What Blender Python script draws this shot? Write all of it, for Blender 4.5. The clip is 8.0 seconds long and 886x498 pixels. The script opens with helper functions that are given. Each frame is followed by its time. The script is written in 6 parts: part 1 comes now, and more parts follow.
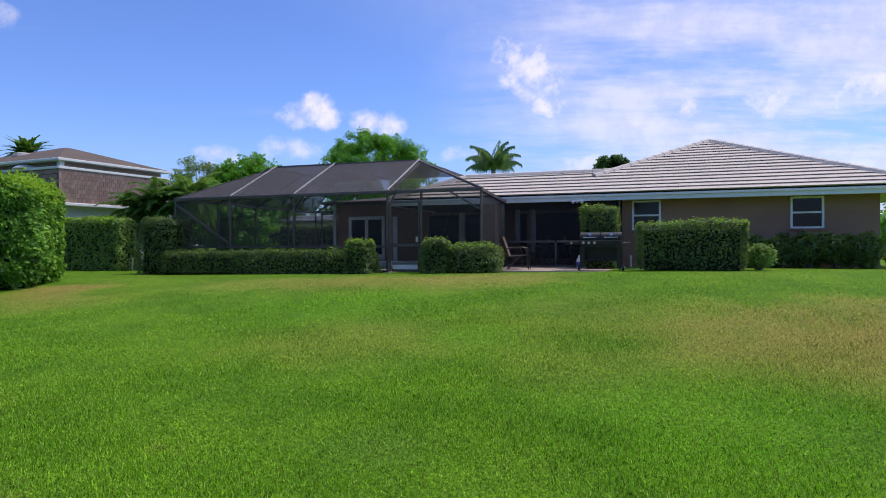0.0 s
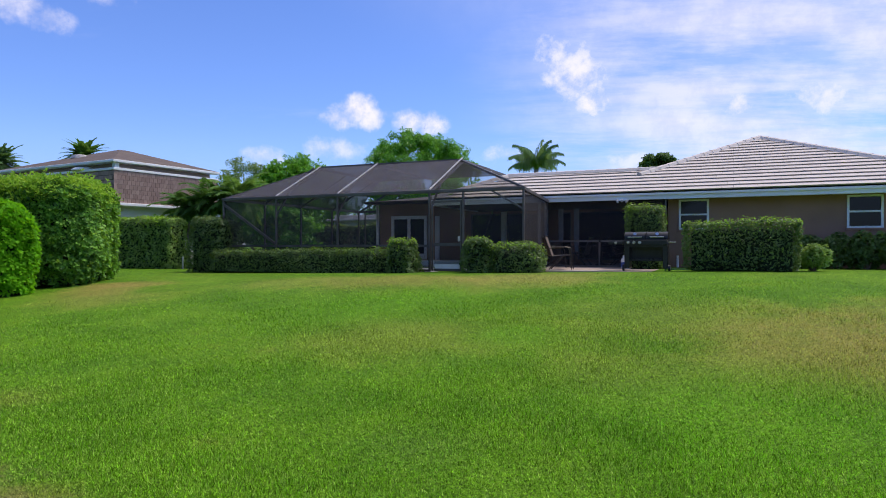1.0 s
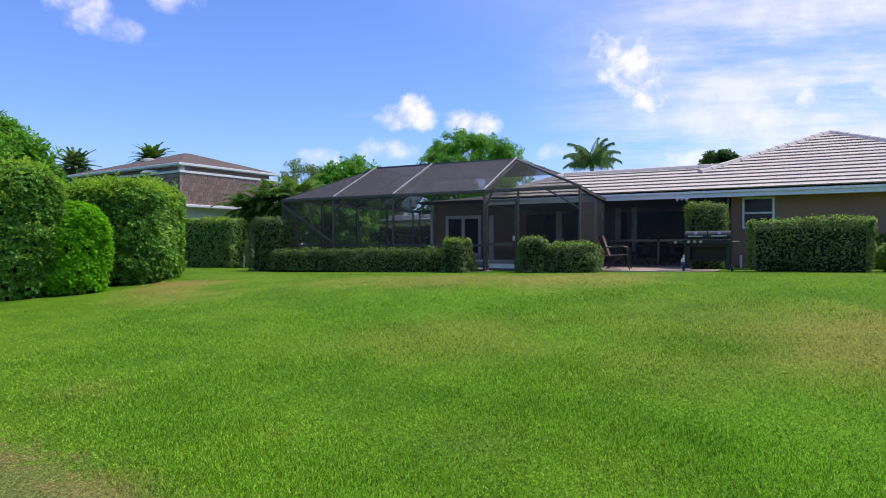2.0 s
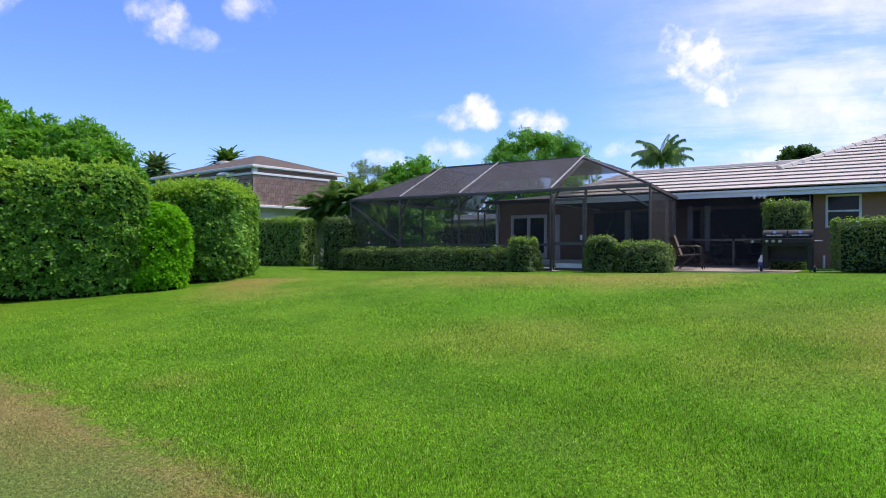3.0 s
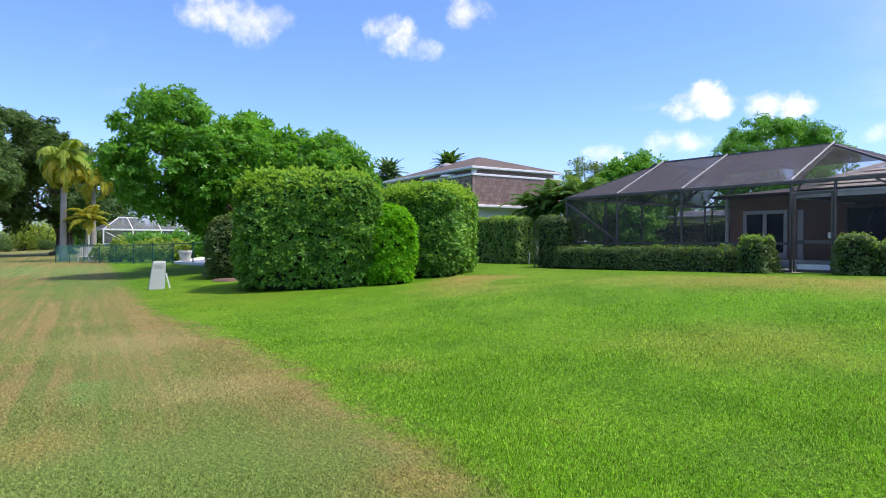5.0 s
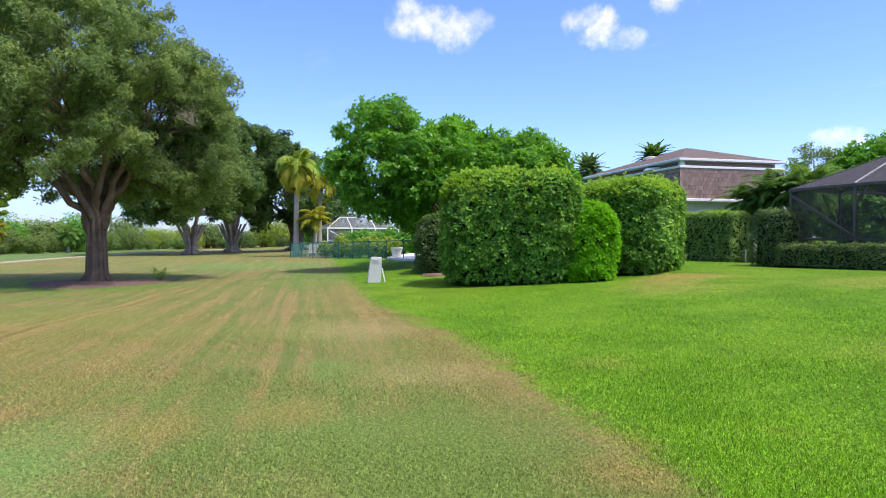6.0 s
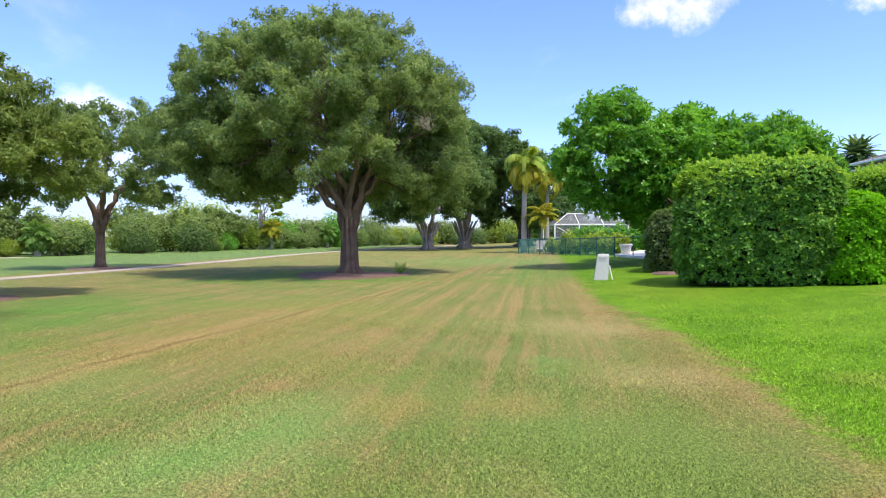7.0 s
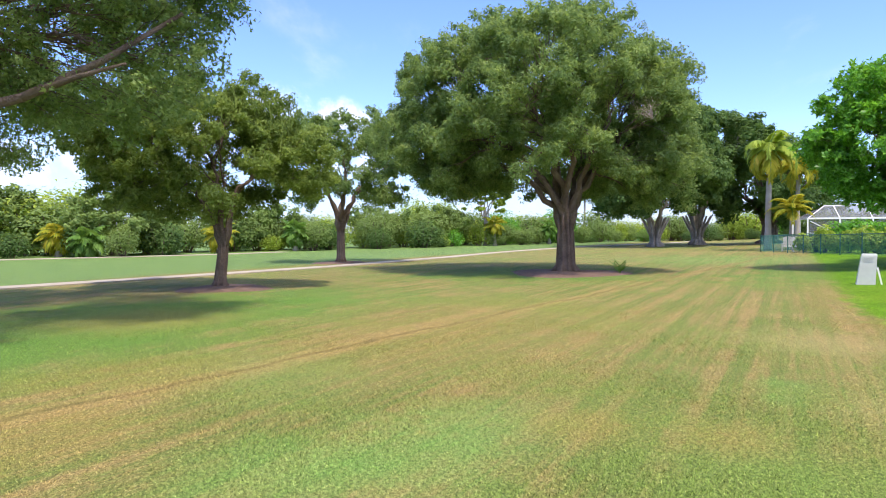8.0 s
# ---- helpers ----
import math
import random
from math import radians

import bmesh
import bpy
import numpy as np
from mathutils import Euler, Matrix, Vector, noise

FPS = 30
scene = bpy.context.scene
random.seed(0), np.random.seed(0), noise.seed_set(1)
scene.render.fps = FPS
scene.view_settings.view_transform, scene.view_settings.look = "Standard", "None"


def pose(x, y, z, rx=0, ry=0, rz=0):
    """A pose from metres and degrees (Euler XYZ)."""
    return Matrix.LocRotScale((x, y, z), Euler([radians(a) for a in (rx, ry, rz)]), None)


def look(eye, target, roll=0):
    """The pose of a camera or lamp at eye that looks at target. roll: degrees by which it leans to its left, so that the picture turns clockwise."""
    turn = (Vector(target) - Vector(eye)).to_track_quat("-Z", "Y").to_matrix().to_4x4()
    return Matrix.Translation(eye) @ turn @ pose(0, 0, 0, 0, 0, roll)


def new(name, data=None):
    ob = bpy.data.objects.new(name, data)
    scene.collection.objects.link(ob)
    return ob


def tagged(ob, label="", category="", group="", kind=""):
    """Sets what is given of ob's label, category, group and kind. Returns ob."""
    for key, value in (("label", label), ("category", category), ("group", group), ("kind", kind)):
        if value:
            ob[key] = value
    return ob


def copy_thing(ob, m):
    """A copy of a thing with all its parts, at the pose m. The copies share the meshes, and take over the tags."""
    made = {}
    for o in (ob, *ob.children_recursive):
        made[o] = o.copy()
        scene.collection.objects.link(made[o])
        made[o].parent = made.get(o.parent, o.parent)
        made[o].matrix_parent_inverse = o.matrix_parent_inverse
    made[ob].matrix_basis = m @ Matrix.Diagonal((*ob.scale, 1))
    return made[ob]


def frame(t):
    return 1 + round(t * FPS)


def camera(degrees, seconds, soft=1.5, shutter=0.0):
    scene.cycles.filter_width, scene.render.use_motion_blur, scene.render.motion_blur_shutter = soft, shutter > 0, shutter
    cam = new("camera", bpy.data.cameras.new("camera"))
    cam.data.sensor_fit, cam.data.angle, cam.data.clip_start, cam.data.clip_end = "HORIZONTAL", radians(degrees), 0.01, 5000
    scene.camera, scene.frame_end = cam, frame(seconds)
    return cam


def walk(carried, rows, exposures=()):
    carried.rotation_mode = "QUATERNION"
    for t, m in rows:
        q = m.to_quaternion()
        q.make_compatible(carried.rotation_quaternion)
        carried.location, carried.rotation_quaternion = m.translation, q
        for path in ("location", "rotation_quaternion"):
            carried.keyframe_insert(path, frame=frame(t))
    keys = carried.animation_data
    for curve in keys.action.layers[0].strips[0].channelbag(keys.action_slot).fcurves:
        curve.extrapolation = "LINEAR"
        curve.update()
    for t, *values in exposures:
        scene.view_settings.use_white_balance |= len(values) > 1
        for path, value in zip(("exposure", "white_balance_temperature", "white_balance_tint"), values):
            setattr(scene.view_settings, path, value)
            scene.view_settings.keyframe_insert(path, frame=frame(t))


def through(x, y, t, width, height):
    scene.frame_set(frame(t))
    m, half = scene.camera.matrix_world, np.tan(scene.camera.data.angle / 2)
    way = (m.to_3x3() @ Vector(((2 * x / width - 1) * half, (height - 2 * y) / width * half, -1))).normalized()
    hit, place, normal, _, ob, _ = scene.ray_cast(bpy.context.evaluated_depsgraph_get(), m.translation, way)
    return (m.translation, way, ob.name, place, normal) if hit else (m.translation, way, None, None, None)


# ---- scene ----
EYE = 1.55
cam = camera(69.26, 8.0, soft=1.0)
PATH = [
    (0, -0.000, 0.000, 0.000, 0.00, -0.21, 0.16),
    (0.5, 0.009, 0.012, 0.010, 1.74, -0.26, 0.11),
    (1, 0.003, 0.004, 0.002, 3.76, -0.26, 0.03),
    (2.5, -0.075, -0.065, -0.013, 11.20, -0.28, 0.04),
    (3, -0.103, -0.088, -0.020, 14.18, -0.30, -0.03),
    (3.5, -0.109, -0.107, -0.022, 17.65, -0.35, -0.05),
    (4, -0.111, -0.138, -0.016, 21.70, -0.41, -0.10),
    (4.2, -0.103, -0.143, -0.017, 23.55, -0.42, -0.08),
    (5.3, 0.028, -0.200, -0.020, 38.20, -0.59, -0.18),
    (5.5, 0.030, -0.239, -0.015, 41.75, -0.67, -0.12),
    (6, 0.111, -0.390, -0.010, 50.96, -0.83, -0.03),
    (6.5, 0.246, -0.463, 0.001, 60.60, -0.99, 0.03),
    (7, 0.184, -0.374, 0.004, 71.08, -1.16, 0.05),
    (7.5, -0.019, -0.186, 0.019, 81.56, -1.31, 0.20),
    (8, -0.240, 0.030, 0.036, 90.93, -1.46, 0.23),
]
EXPOSURE = [(0.0, -0.06, 6500, 17), (1.0, 0.03, 6500, 17), (2.5, 0.22, 6500, 17), (4.0, 0.43, 6500, 18), (5.5, 0.6, 6550, 19), (6.5, 0.72, 6650, 20), (8.0, 0.93, 6800, 20)]
walk(cam, [(t, pose(x, y, EYE + z, 90 + p, r, a)) for t, x, y, z, a, p, r in PATH], EXPOSURE)

# ---- sky and sun ----
SUN_AZ, SUN_EL = 70.0, 64.0            # degrees clockwise from +y, and above the horizon
sun_from = Vector((math.sin(radians(SUN_AZ)) * math.cos(radians(SUN_EL)), math.cos(radians(SUN_AZ)) * math.cos(radians(SUN_EL)), math.sin(radians(SUN_EL))))
sun = new("sun", bpy.data.lights.new("sun", "SUN"))
sun.data.energy, sun.data.angle, sun.data.color = 2.7, radians(5.0), (1.0, 0.95, 0.85)
sun.matrix_world = look(sun_from * 60, (0, 0, 0))


def link(nt, a, b):
    nt.links.new(a, b)


def node(nt, kind, **values):
    n = nt.nodes.new(kind)
    for key, value in values.items():
        n.inputs[key.replace("_", " ")].default_value = value
    return n


def math_node(nt, op, a, b=0.0, clamp=False):
    n = nt.nodes.new("ShaderNodeMath")
    n.operation, n.use_clamp = op, clamp
    for i, v in enumerate((a, b)):
        if isinstance(v, (int, float)):
            n.inputs[i].default_value = v
        else:
            link(nt, v, n.inputs[i])
    return n.outputs[0]


def noise_node(nt, vec, scale, detail=3.0, rough=0.55):
    n = node(nt, "ShaderNodeTexNoise", Scale=scale, Detail=detail, Roughness=rough)
    if vec is not None:
        link(nt, vec, n.inputs["Vector"])
    return n.outputs[0]


def step_node(nt, v, lo, hi, to=1.0):
    n = nt.nodes.new("ShaderNodeMapRange")
    n.interpolation_type = "SMOOTHSTEP"
    link(nt, v, n.inputs[0])
    n.inputs[1].default_value, n.inputs[2].default_value, n.inputs[4].default_value = lo, hi, to
    return n.outputs[0]


def mix_colour(nt, fac, a, b, blend="MIX"):
    n = nt.nodes.new("ShaderNodeMix")
    n.data_type, n.blend_type = "RGBA", blend
    for i, v in ((0, fac), (6, a), (7, b)):
        if isinstance(v, (int, float)):
            n.inputs[i].default_value = v
        elif isinstance(v, tuple):
            n.inputs[i].default_value = (*v, 1)
        else:
            link(nt, v, n.inputs[i])
    return n.outputs[2]


def dot_node(nt, vec, c):
    n = nt.nodes.new("ShaderNodeVectorMath")
    n.operation = "DOT_PRODUCT"
    link(nt, vec, n.inputs[0])
    n.inputs[1].default_value = c
    return n.outputs["Value"]


def direction(az, el):
    """Unit vector to azimuth az (degrees anticlockwise from +y) and elevation el."""
    a, e = radians(az), radians(el)
    return (-math.sin(a) * math.cos(e), math.cos(a) * math.cos(e), math.sin(e))


world = bpy.data.worlds.new("world")
scene.world = world
world.use_nodes = True
wn = world.node_tree
wn.nodes.clear()
sky = wn.nodes.new("ShaderNodeTexSky")
sky.sky_type, sky.sun_disc = "NISHITA", False
sky.sun_elevation, sky.sun_rotation = radians(SUN_EL), radians(SUN_AZ)
sky.air_density, sky.dust_density, sky.ozone_density = 1.0, 0.15, 3.5
where = wn.nodes.new("ShaderNodeTexCoord").outputs["Generated"]
# the sky seen as a flat cloud deck: direction divided by its height
high = math_node(wn, "ADD", math_node(wn, "MAXIMUM", dot_node(wn, where, (0, 0, 1)), 0.0), 0.12)
deck = wn.nodes.new("ShaderNodeVectorMath")
deck.operation = "DIVIDE"
link(wn, where, deck.inputs[0])
comb = wn.nodes.new("ShaderNodeCombineXYZ")
for i in range(3):
    link(wn, high, comb.inputs[i])
link(wn, comb.outputs[0], deck.inputs[1])
stretch = wn.nodes.new("ShaderNodeMapping")
stretch.inputs["Scale"].default_value = (0.55, 1.2, 1.0)
stretch.inputs["Rotation"].default_value = (0, 0, radians(25))
link(wn, deck.outputs[0], stretch.inputs[0])
wisps = noise_node(wn, stretch.outputs[0], 1.5, 8, 0.62)
rag = noise_node(wn, where, 24.0, 7, 0.62)
rag2 = noise_node(wn, where, 8.0, 4, 0.6)
veil = math_node(wn, "MULTIPLY", step_node(wn, wisps, 0.3, 0.62), step_node(wn, dot_node(wn, where, direction(-32, 15)), 0.82, 0.985))
# bright veil round the sun, mostly out of view, added to lift shadows
bright = math_node(wn, "MULTIPLY", step_node(wn, dot_node(wn, where, direction(-58, 64)), 0.42, 0.9), math_node(wn, "ADD", math_node(wn, "MULTIPLY", wisps, 0.9), 0.35, True))
veil = math_node(wn, "ADD", math_node(wn, "MULTIPLY", veil, 0.66), math_node(wn, "MULTIPLY", step_node(wn, wisps, 0.58, 0.9), 0.22))
#       az, el, half width in degrees, strength, flatness
NEAR_PUFFS = [(12.9, 11.2, 2.0, 0.95, 1.6), (11.2, 11.9, 2.1, 0.95, 1.5), (10.2, 11.3, 1.6, 0.85, 1.4), (6.6, 11.0, 1.9, 0.9, 1.4), (5.0, 10.8, 2.0, 0.9, 1.5), (-6.0, 16.4, 2.6, 0.8, 1.2), (-7.6, 14.6, 4.6, 0.85, 1.5),
              (-9.8, 12.4, 2.6, 0.9, 1.6), (-21.0, 11.0, 2.6, 0.75, 1.6), (-27.0, 11.4, 3.4, 0.75, 1.7), (-33.0, 11.8, 4.2, 0.85, 1.8), (14.0, 8.4, 3.4, 0.6, 2.6), (19.4, 7.6, 2.6, 0.6, 2.4), (-2.2, 8.0, 2.6, 0.65, 2.2),
              (-12.4, 7.2, 2.8, 0.6, 2.6), (-17.2, 7.3, 1.8, 0.6, 2.2)]
FAR_PUFFS = [(38.6, 18.4, 2.0, 0.6, 1.5), (37.2, 17.6, 2.5, 0.75, 1.6), (35.3, 16.7, 1.8, 0.65, 1.6), (31.2, 19.9, 2.7, 0.65, 1.7), (52.8, 18.6, 3.2, 0.6, 1.6), (50.4, 18.0, 3.4, 0.55, 1.9), (48.2, 18.6, 1.8, 0.35, 1.6),
             (100.0, 9.6, 4.2, 0.65, 1.7), (106.0, 10.0, 5.0, 0.65, 1.9), (112.0, 8.0, 6.0, 0.5, 2.2), (125.0, 5.5, 7.0, 0.5, 2.4), (99.0, 6.0, 5.0, 0.45, 2.6)]
cover = veil
for az, el, half, strength, flat in NEAR_PUFFS + FAR_PUFFS:
    a = radians(az)
    off = wn.nodes.new("ShaderNodeVectorMath")
    off.operation = "SUBTRACT"
    link(wn, where, off.inputs[0])
    off.inputs[1].default_value = direction(az, el)
    across = math_node(wn, "DIVIDE", dot_node(wn, off.outputs[0], (math.cos(a), math.sin(a), 0)), math.tan(radians(half)))
    lift = math_node(wn, "DIVIDE", dot_node(wn, off.outputs[0], (0, 0, 1)), math.tan(radians(half)) / flat)
    ahead = math_node(wn, "GREATER_THAN", dot_node(wn, where, direction(az, el)), 0.5)
    r2 = math_node(wn, "ADD", math_node(wn, "MULTIPLY", across, across), math_node(wn, "MULTIPLY", lift, lift))
    body = math_node(wn, "SUBTRACT", math_node(wn, "ADD", math_node(wn, "MULTIPLY", rag, 3.0), math_node(wn, "MULTIPLY", rag2, 1.2)), math_node(wn, "ADD", r2, 1.3))
    puff = math_node(wn, "MULTIPLY", math_node(wn, "MULTIPLY", step_node(wn, body, -0.15, 1.3), strength), ahead)
    cover = math_node(wn, "MAXIMUM", cover, puff)
cover = math_node(wn, "MAXIMUM", cover, bright)
haze = math_node(wn, "MULTIPLY", step_node(wn, math_node(wn, "MULTIPLY", dot_node(wn, where, (0, 0, 1)), -1.0), -0.2, 0.0), 0.1)
cover = math_node(wn, "MAXIMUM", cover, haze)
SKY = 0.15
clear_sky = mix_colour(wn, 1.0, sky.outputs[0], (0.69, 0.85, 1.24), "MULTIPLY")
cloud_colour = mix_colour(wn, step_node(wn, rag, 0.35, 0.65), (5.5, 5.6, 6.4), (6.9, 6.75, 7.05))
low_air = mix_colour(wn, step_node(wn, dot_node(wn, where, (0, 0, 1)), -0.02, 0.15), (0.5, 0.53, 0.6), (1.0, 1.0, 1.0))
sky_colour = mix_colour(wn, cover, mix_colour(wn, 1.0, clear_sky, low_air, "MULTIPLY"), cloud_colour)
back = wn.nodes.new("ShaderNodeBackground")
back.inputs["Strength"].default_value = SKY
link(wn, sky_colour, back.inputs["Color"])
link(wn, back.outputs[0], wn.nodes.new("ShaderNodeOutputWorld").inputs["Surface"])


# ---- lie of the land ----
TURN = -20.6                              # the house's turn, degrees
HU = Vector((math.cos(radians(TURN)), math.sin(radians(TURN))))
HV = Vector((-HU.y, HU.x))
HOUSE = pose(0, 0, 0, 0, 0, TURN)


def lie(x, y):
    """Height of the ground: the lawn rises towards the house's pad."""
    u, v = x * HU.x + y * HU.y, x * HV.x + y * HV.y
    s = np.clip((v - 2.0) / 15.0, 0, 1)
    return np.clip(0.86 + 0.018 * (u + 2), 0.58, 0.9) * s * s * (3 - 2 * s)


def from_house(u, v):
    return u * HU.x + v * HV.x, u * HU.y + v * HV.y


# ---- materials ----
def material(name):
    m = bpy.data.materials.new(name)
    m.use_nodes = True
    nt = m.node_tree
    return m, nt, nt.nodes["Principled BSDF"], nt.nodes["Material Output"]


def surface(name, a, b, scale=6.0, rough=0.7, metal=0.0, bump=0.2, grain=60.0, rough_var=0.1, stain=None, spec=0.5, depth=0.01):
    """A two-scale surface: broad shift between colours a and b, fine grain in colour and relief, optional stain colour."""
    m, nt, p, out = material(name)
    at = nt.nodes.new("ShaderNodeTexCoord").outputs["Object"]
    broad, fine = noise_node(nt, at, scale, 4), noise_node(nt, at, grain, 5, 0.65)
    fac = math_node(nt, "ADD", math_node(nt, "MULTIPLY", broad, 0.65), math_node(nt, "MULTIPLY", fine, 0.35))
    col = mix_colour(nt, step_node(nt, fac, 0.32, 0.68), a, b)
    if stain:
        col = mix_colour(nt, math_node(nt, "MULTIPLY", step_node(nt, noise_node(nt, at, scale * 0.37, 6, 0.7), 0.5, 0.72), 0.7), col, stain)
    link(nt, col, p.inputs["Base Color"])
    link(nt, math_node(nt, "ADD", math_node(nt, "MULTIPLY", fine, rough_var * 2), rough - rough_var), p.inputs["Roughness"])
    p.inputs["Metallic"].default_value = metal
    p.inputs["Specular IOR Level"].default_value = spec
    if bump:
        bn = node(nt, "ShaderNodeBump", Strength=bump, Distance=depth)
        link(nt, fine, bn.inputs["Height"])
        link(nt, bn.outputs[0], p.inputs["Normal"])
    return m


def leaf_material(name, dark, mid, light, through=0.3, rough=0.6, patch=0.9, spec=0.15, vary=0.55):
    """Leaves: each of its own shade, with broad patches, and some light shining through."""
    m, nt, p, out = material(name)
    island = nt.nodes.new("ShaderNodeNewGeometry").outputs["Random Per Island"]
    at = nt.nodes.new("ShaderNodeTexCoord").outputs["Object"]
    broad = noise_node(nt, at, patch, 3)
    fac = math_node(nt, "ADD", math_node(nt, "MULTIPLY", island, vary), math_node(nt, "MULTIPLY", step_node(nt, broad, 0.3, 0.7), 1 - vary))
    ramp = nt.nodes.new("ShaderNodeValToRGB")
    link(nt, fac, ramp.inputs[0])
    e = ramp.color_ramp.elements
    e[0].position, e[0].color = 0.12, (*dark, 1)
    e[1].position, e[1].color = 0.92, (*light, 1)
    e.new(0.5).color = (*mid, 1)
    link(nt, ramp.outputs[0], p.inputs["Base Color"])
    p.inputs["Roughness"].default_value = rough
    p.inputs["Specular IOR Level"].default_value = spec
    tr = nt.nodes.new("ShaderNodeBsdfTranslucent")
    link(nt, mix_colour(nt, 0.5, ramp.outputs[0], (light[0] * 1.3, light[1] * 1.3, light[2] * 0.6)), tr.inputs["Color"])
    mx = nt.nodes.new("ShaderNodeMixShader")
    mx.inputs[0].default_value = through + 0.12
    link(nt, p.outputs[0], mx.inputs[1])
    link(nt, tr.outputs[0], mx.inputs[2])
    link(nt, mx.outputs[0], out.inputs["Surface"])
    return m


def see_through(name, colour, cover, rough=0.8):
    """A fine mesh that covers only part of what lies behind it."""
    m, nt, p, out = material(name)
    at = nt.nodes.new("ShaderNodeTexCoord").outputs["Object"]
    link(nt, mix_colour(nt, noise_node(nt, at, 1.3, 5), tuple(c * 0.8 for c in colour), tuple(c * 1.25 for c in colour)), p.inputs["Base Color"])
    p.inputs["Roughness"].default_value = rough
    clear = nt.nodes.new("ShaderNodeBsdfTransparent")
    mx = nt.nodes.new("ShaderNodeMixShader")
    link(nt, math_node(nt, "ADD", math_node(nt, "MULTIPLY", noise_node(nt, at, 0.8, 3), 0.12), cover - 0.06), mx.inputs[0])
    link(nt, clear.outputs[0], mx.inputs[1])
    link(nt, p.outputs[0], mx.inputs[2])
    link(nt, mx.outputs[0], out.inputs["Surface"])
    return m


def grass_material(name, blade):
    """Lawn on the house side, striped dry rough beside it, smooth fairway past the cart path."""
    m, nt, p, out = material(name)
    at = nt.nodes.new("ShaderNodeTexCoord").outputs["Object"]
    across = math_node(nt, "ADD", dot_node(nt, at, (0.461, 0.887, 0)), -1.82)
    along = dot_node(nt, at, (-0.887, 0.461, 0))
    wob = math_node(nt, "MULTIPLY", math_node(nt, "ADD", noise_node(nt, at, 1.3, 6, 0.72), -0.5), 1.5)
    bend = math_node(nt, "MINIMUM", math_node(nt, "MULTIPLY", math_node(nt, "MAXIMUM", math_node(nt, "ADD", along, -9.0), 0.0), 0.14), 0.9)
    edge = math_node(nt, "ADD", math_node(nt, "ADD", across, wob), bend)
    lawn = step_node(nt, math_node(nt, "ADD", edge, math_node(nt, "MULTIPLY", math_node(nt, "ADD", noise_node(nt, at, 7.0, 5, 0.7), -0.5), 1.1)), -0.12, 0.5)
    broad, mid, fine = noise_node(nt, at, 0.16, 4, 0.6), noise_node(nt, at, 0.75, 5, 0.65), noise_node(nt, at, 9.0, 5, 0.7)
    speck = noise_node(nt, at, 45.0, 4, 0.75)
    g = mix_colour(nt, step_node(nt, mid, 0.32, 0.68), (0.08, 0.205, 0.006), (0.135, 0.285, 0.01))
    g = mix_colour(nt, math_node(nt, "MULTIPLY", step_node(nt, broad, 0.5, 0.68), 0.25), g, (0.23, 0.27, 0.025))
    g = mix_colour(nt, math_node(nt, "MULTIPLY", step_node(nt, math_node(nt, "ADD", math_node(nt, "MULTIPLY", mid, 0.6), math_node(nt, "MULTIPLY", fine, 0.4)), 0.55, 0.68), 0.32), g, (0.26, 0.23, 0.05))
    dead, olive, lush, deep = (0.37, 0.24, 0.08), (0.29, 0.27, 0.06), (0.1, 0.29, 0.005), (0.07, 0.16, 0.02)
    for x, y, r, k, tone in ((4.6, 7.5, 1.9, 0.55, dead), (6.6, 8.6, 1.8, 0.5, dead), (-1.3, 8.9, 1.3, 0.4, olive), (1.5, 6.9, 0.9, 0.3, olive), (3.0, 9.6, 2.0, 0.3, olive), (-8.6, 13.8, 1.2, 0.5, olive), (-10.1, 17.0, 1.1, 0.7, dead), (-9.6, 15.2, 0.9, 0.5, dead),
                             (1.0, 15.6, 1.8, 0.8, olive), (-2.4, 16.0, 1.7, 0.45, dead), (-5.0, 16.6, 1.5, 0.4, olive), (-4.7, 6.0, 0.4, 0.35, olive), (-2.8, 3.6, 0.35, 0.4, dead), (0.4, 8.9, 0.6, 0.5, lush), (-1.9, 11.9, 1.6, 0.45, lush), (2.3, 5.5, 1.4, 0.45, lush), (-0.5, 4.8, 0.4, 0.4, deep)):
        off = nt.nodes.new("ShaderNodeVectorMath")
        off.operation = "DISTANCE"
        link(nt, at, off.inputs[0])
        off.inputs[1].default_value = (x, y, float(lie(x, y)))
        worn = step_node(nt, math_node(nt, "ADD", math_node(nt, "DIVIDE", off.outputs["Value"], -r), math_node(nt, "MULTIPLY", math_node(nt, "ADD", math_node(nt, "MULTIPLY", mid, 1.6), math_node(nt, "MULTIPLY", fine, 0.9)), 1.5)), 0.2, 1.6)
        g = mix_colour(nt, math_node(nt, "MULTIPLY", worn, k), g, tone)
    # mowing stripes run along the rough
    comb2 = nt.nodes.new("ShaderNodeCombineXYZ")
    link(nt, math_node(nt, "MULTIPLY", across, 1.0), comb2.inputs[0])
    link(nt, math_node(nt, "MULTIPLY", along, 0.02), comb2.inputs[1])
    stripe = noise_node(nt, comb2.outputs[0], 2.6, 7, 0.78)
    dry = mix_colour(nt, step_node(nt, math_node(nt, "ADD", math_node(nt, "MULTIPLY", stripe, 0.75), math_node(nt, "MULTIPLY", mid, 0.25)), 0.42, 0.57), (0.3, 0.225, 0.09), (0.15, 0.195, 0.05))
    dry = mix_colour(nt, math_node(nt, "MULTIPLY", step_node(nt, broad, 0.5, 0.68), 0.7), dry, (0.15, 0.23, 0.045))
    dry = mix_colour(nt, math_node(nt, "MULTIPLY", step_node(nt, fine, 0.5, 0.72), 0.5), dry, (0.33, 0.225, 0.085))
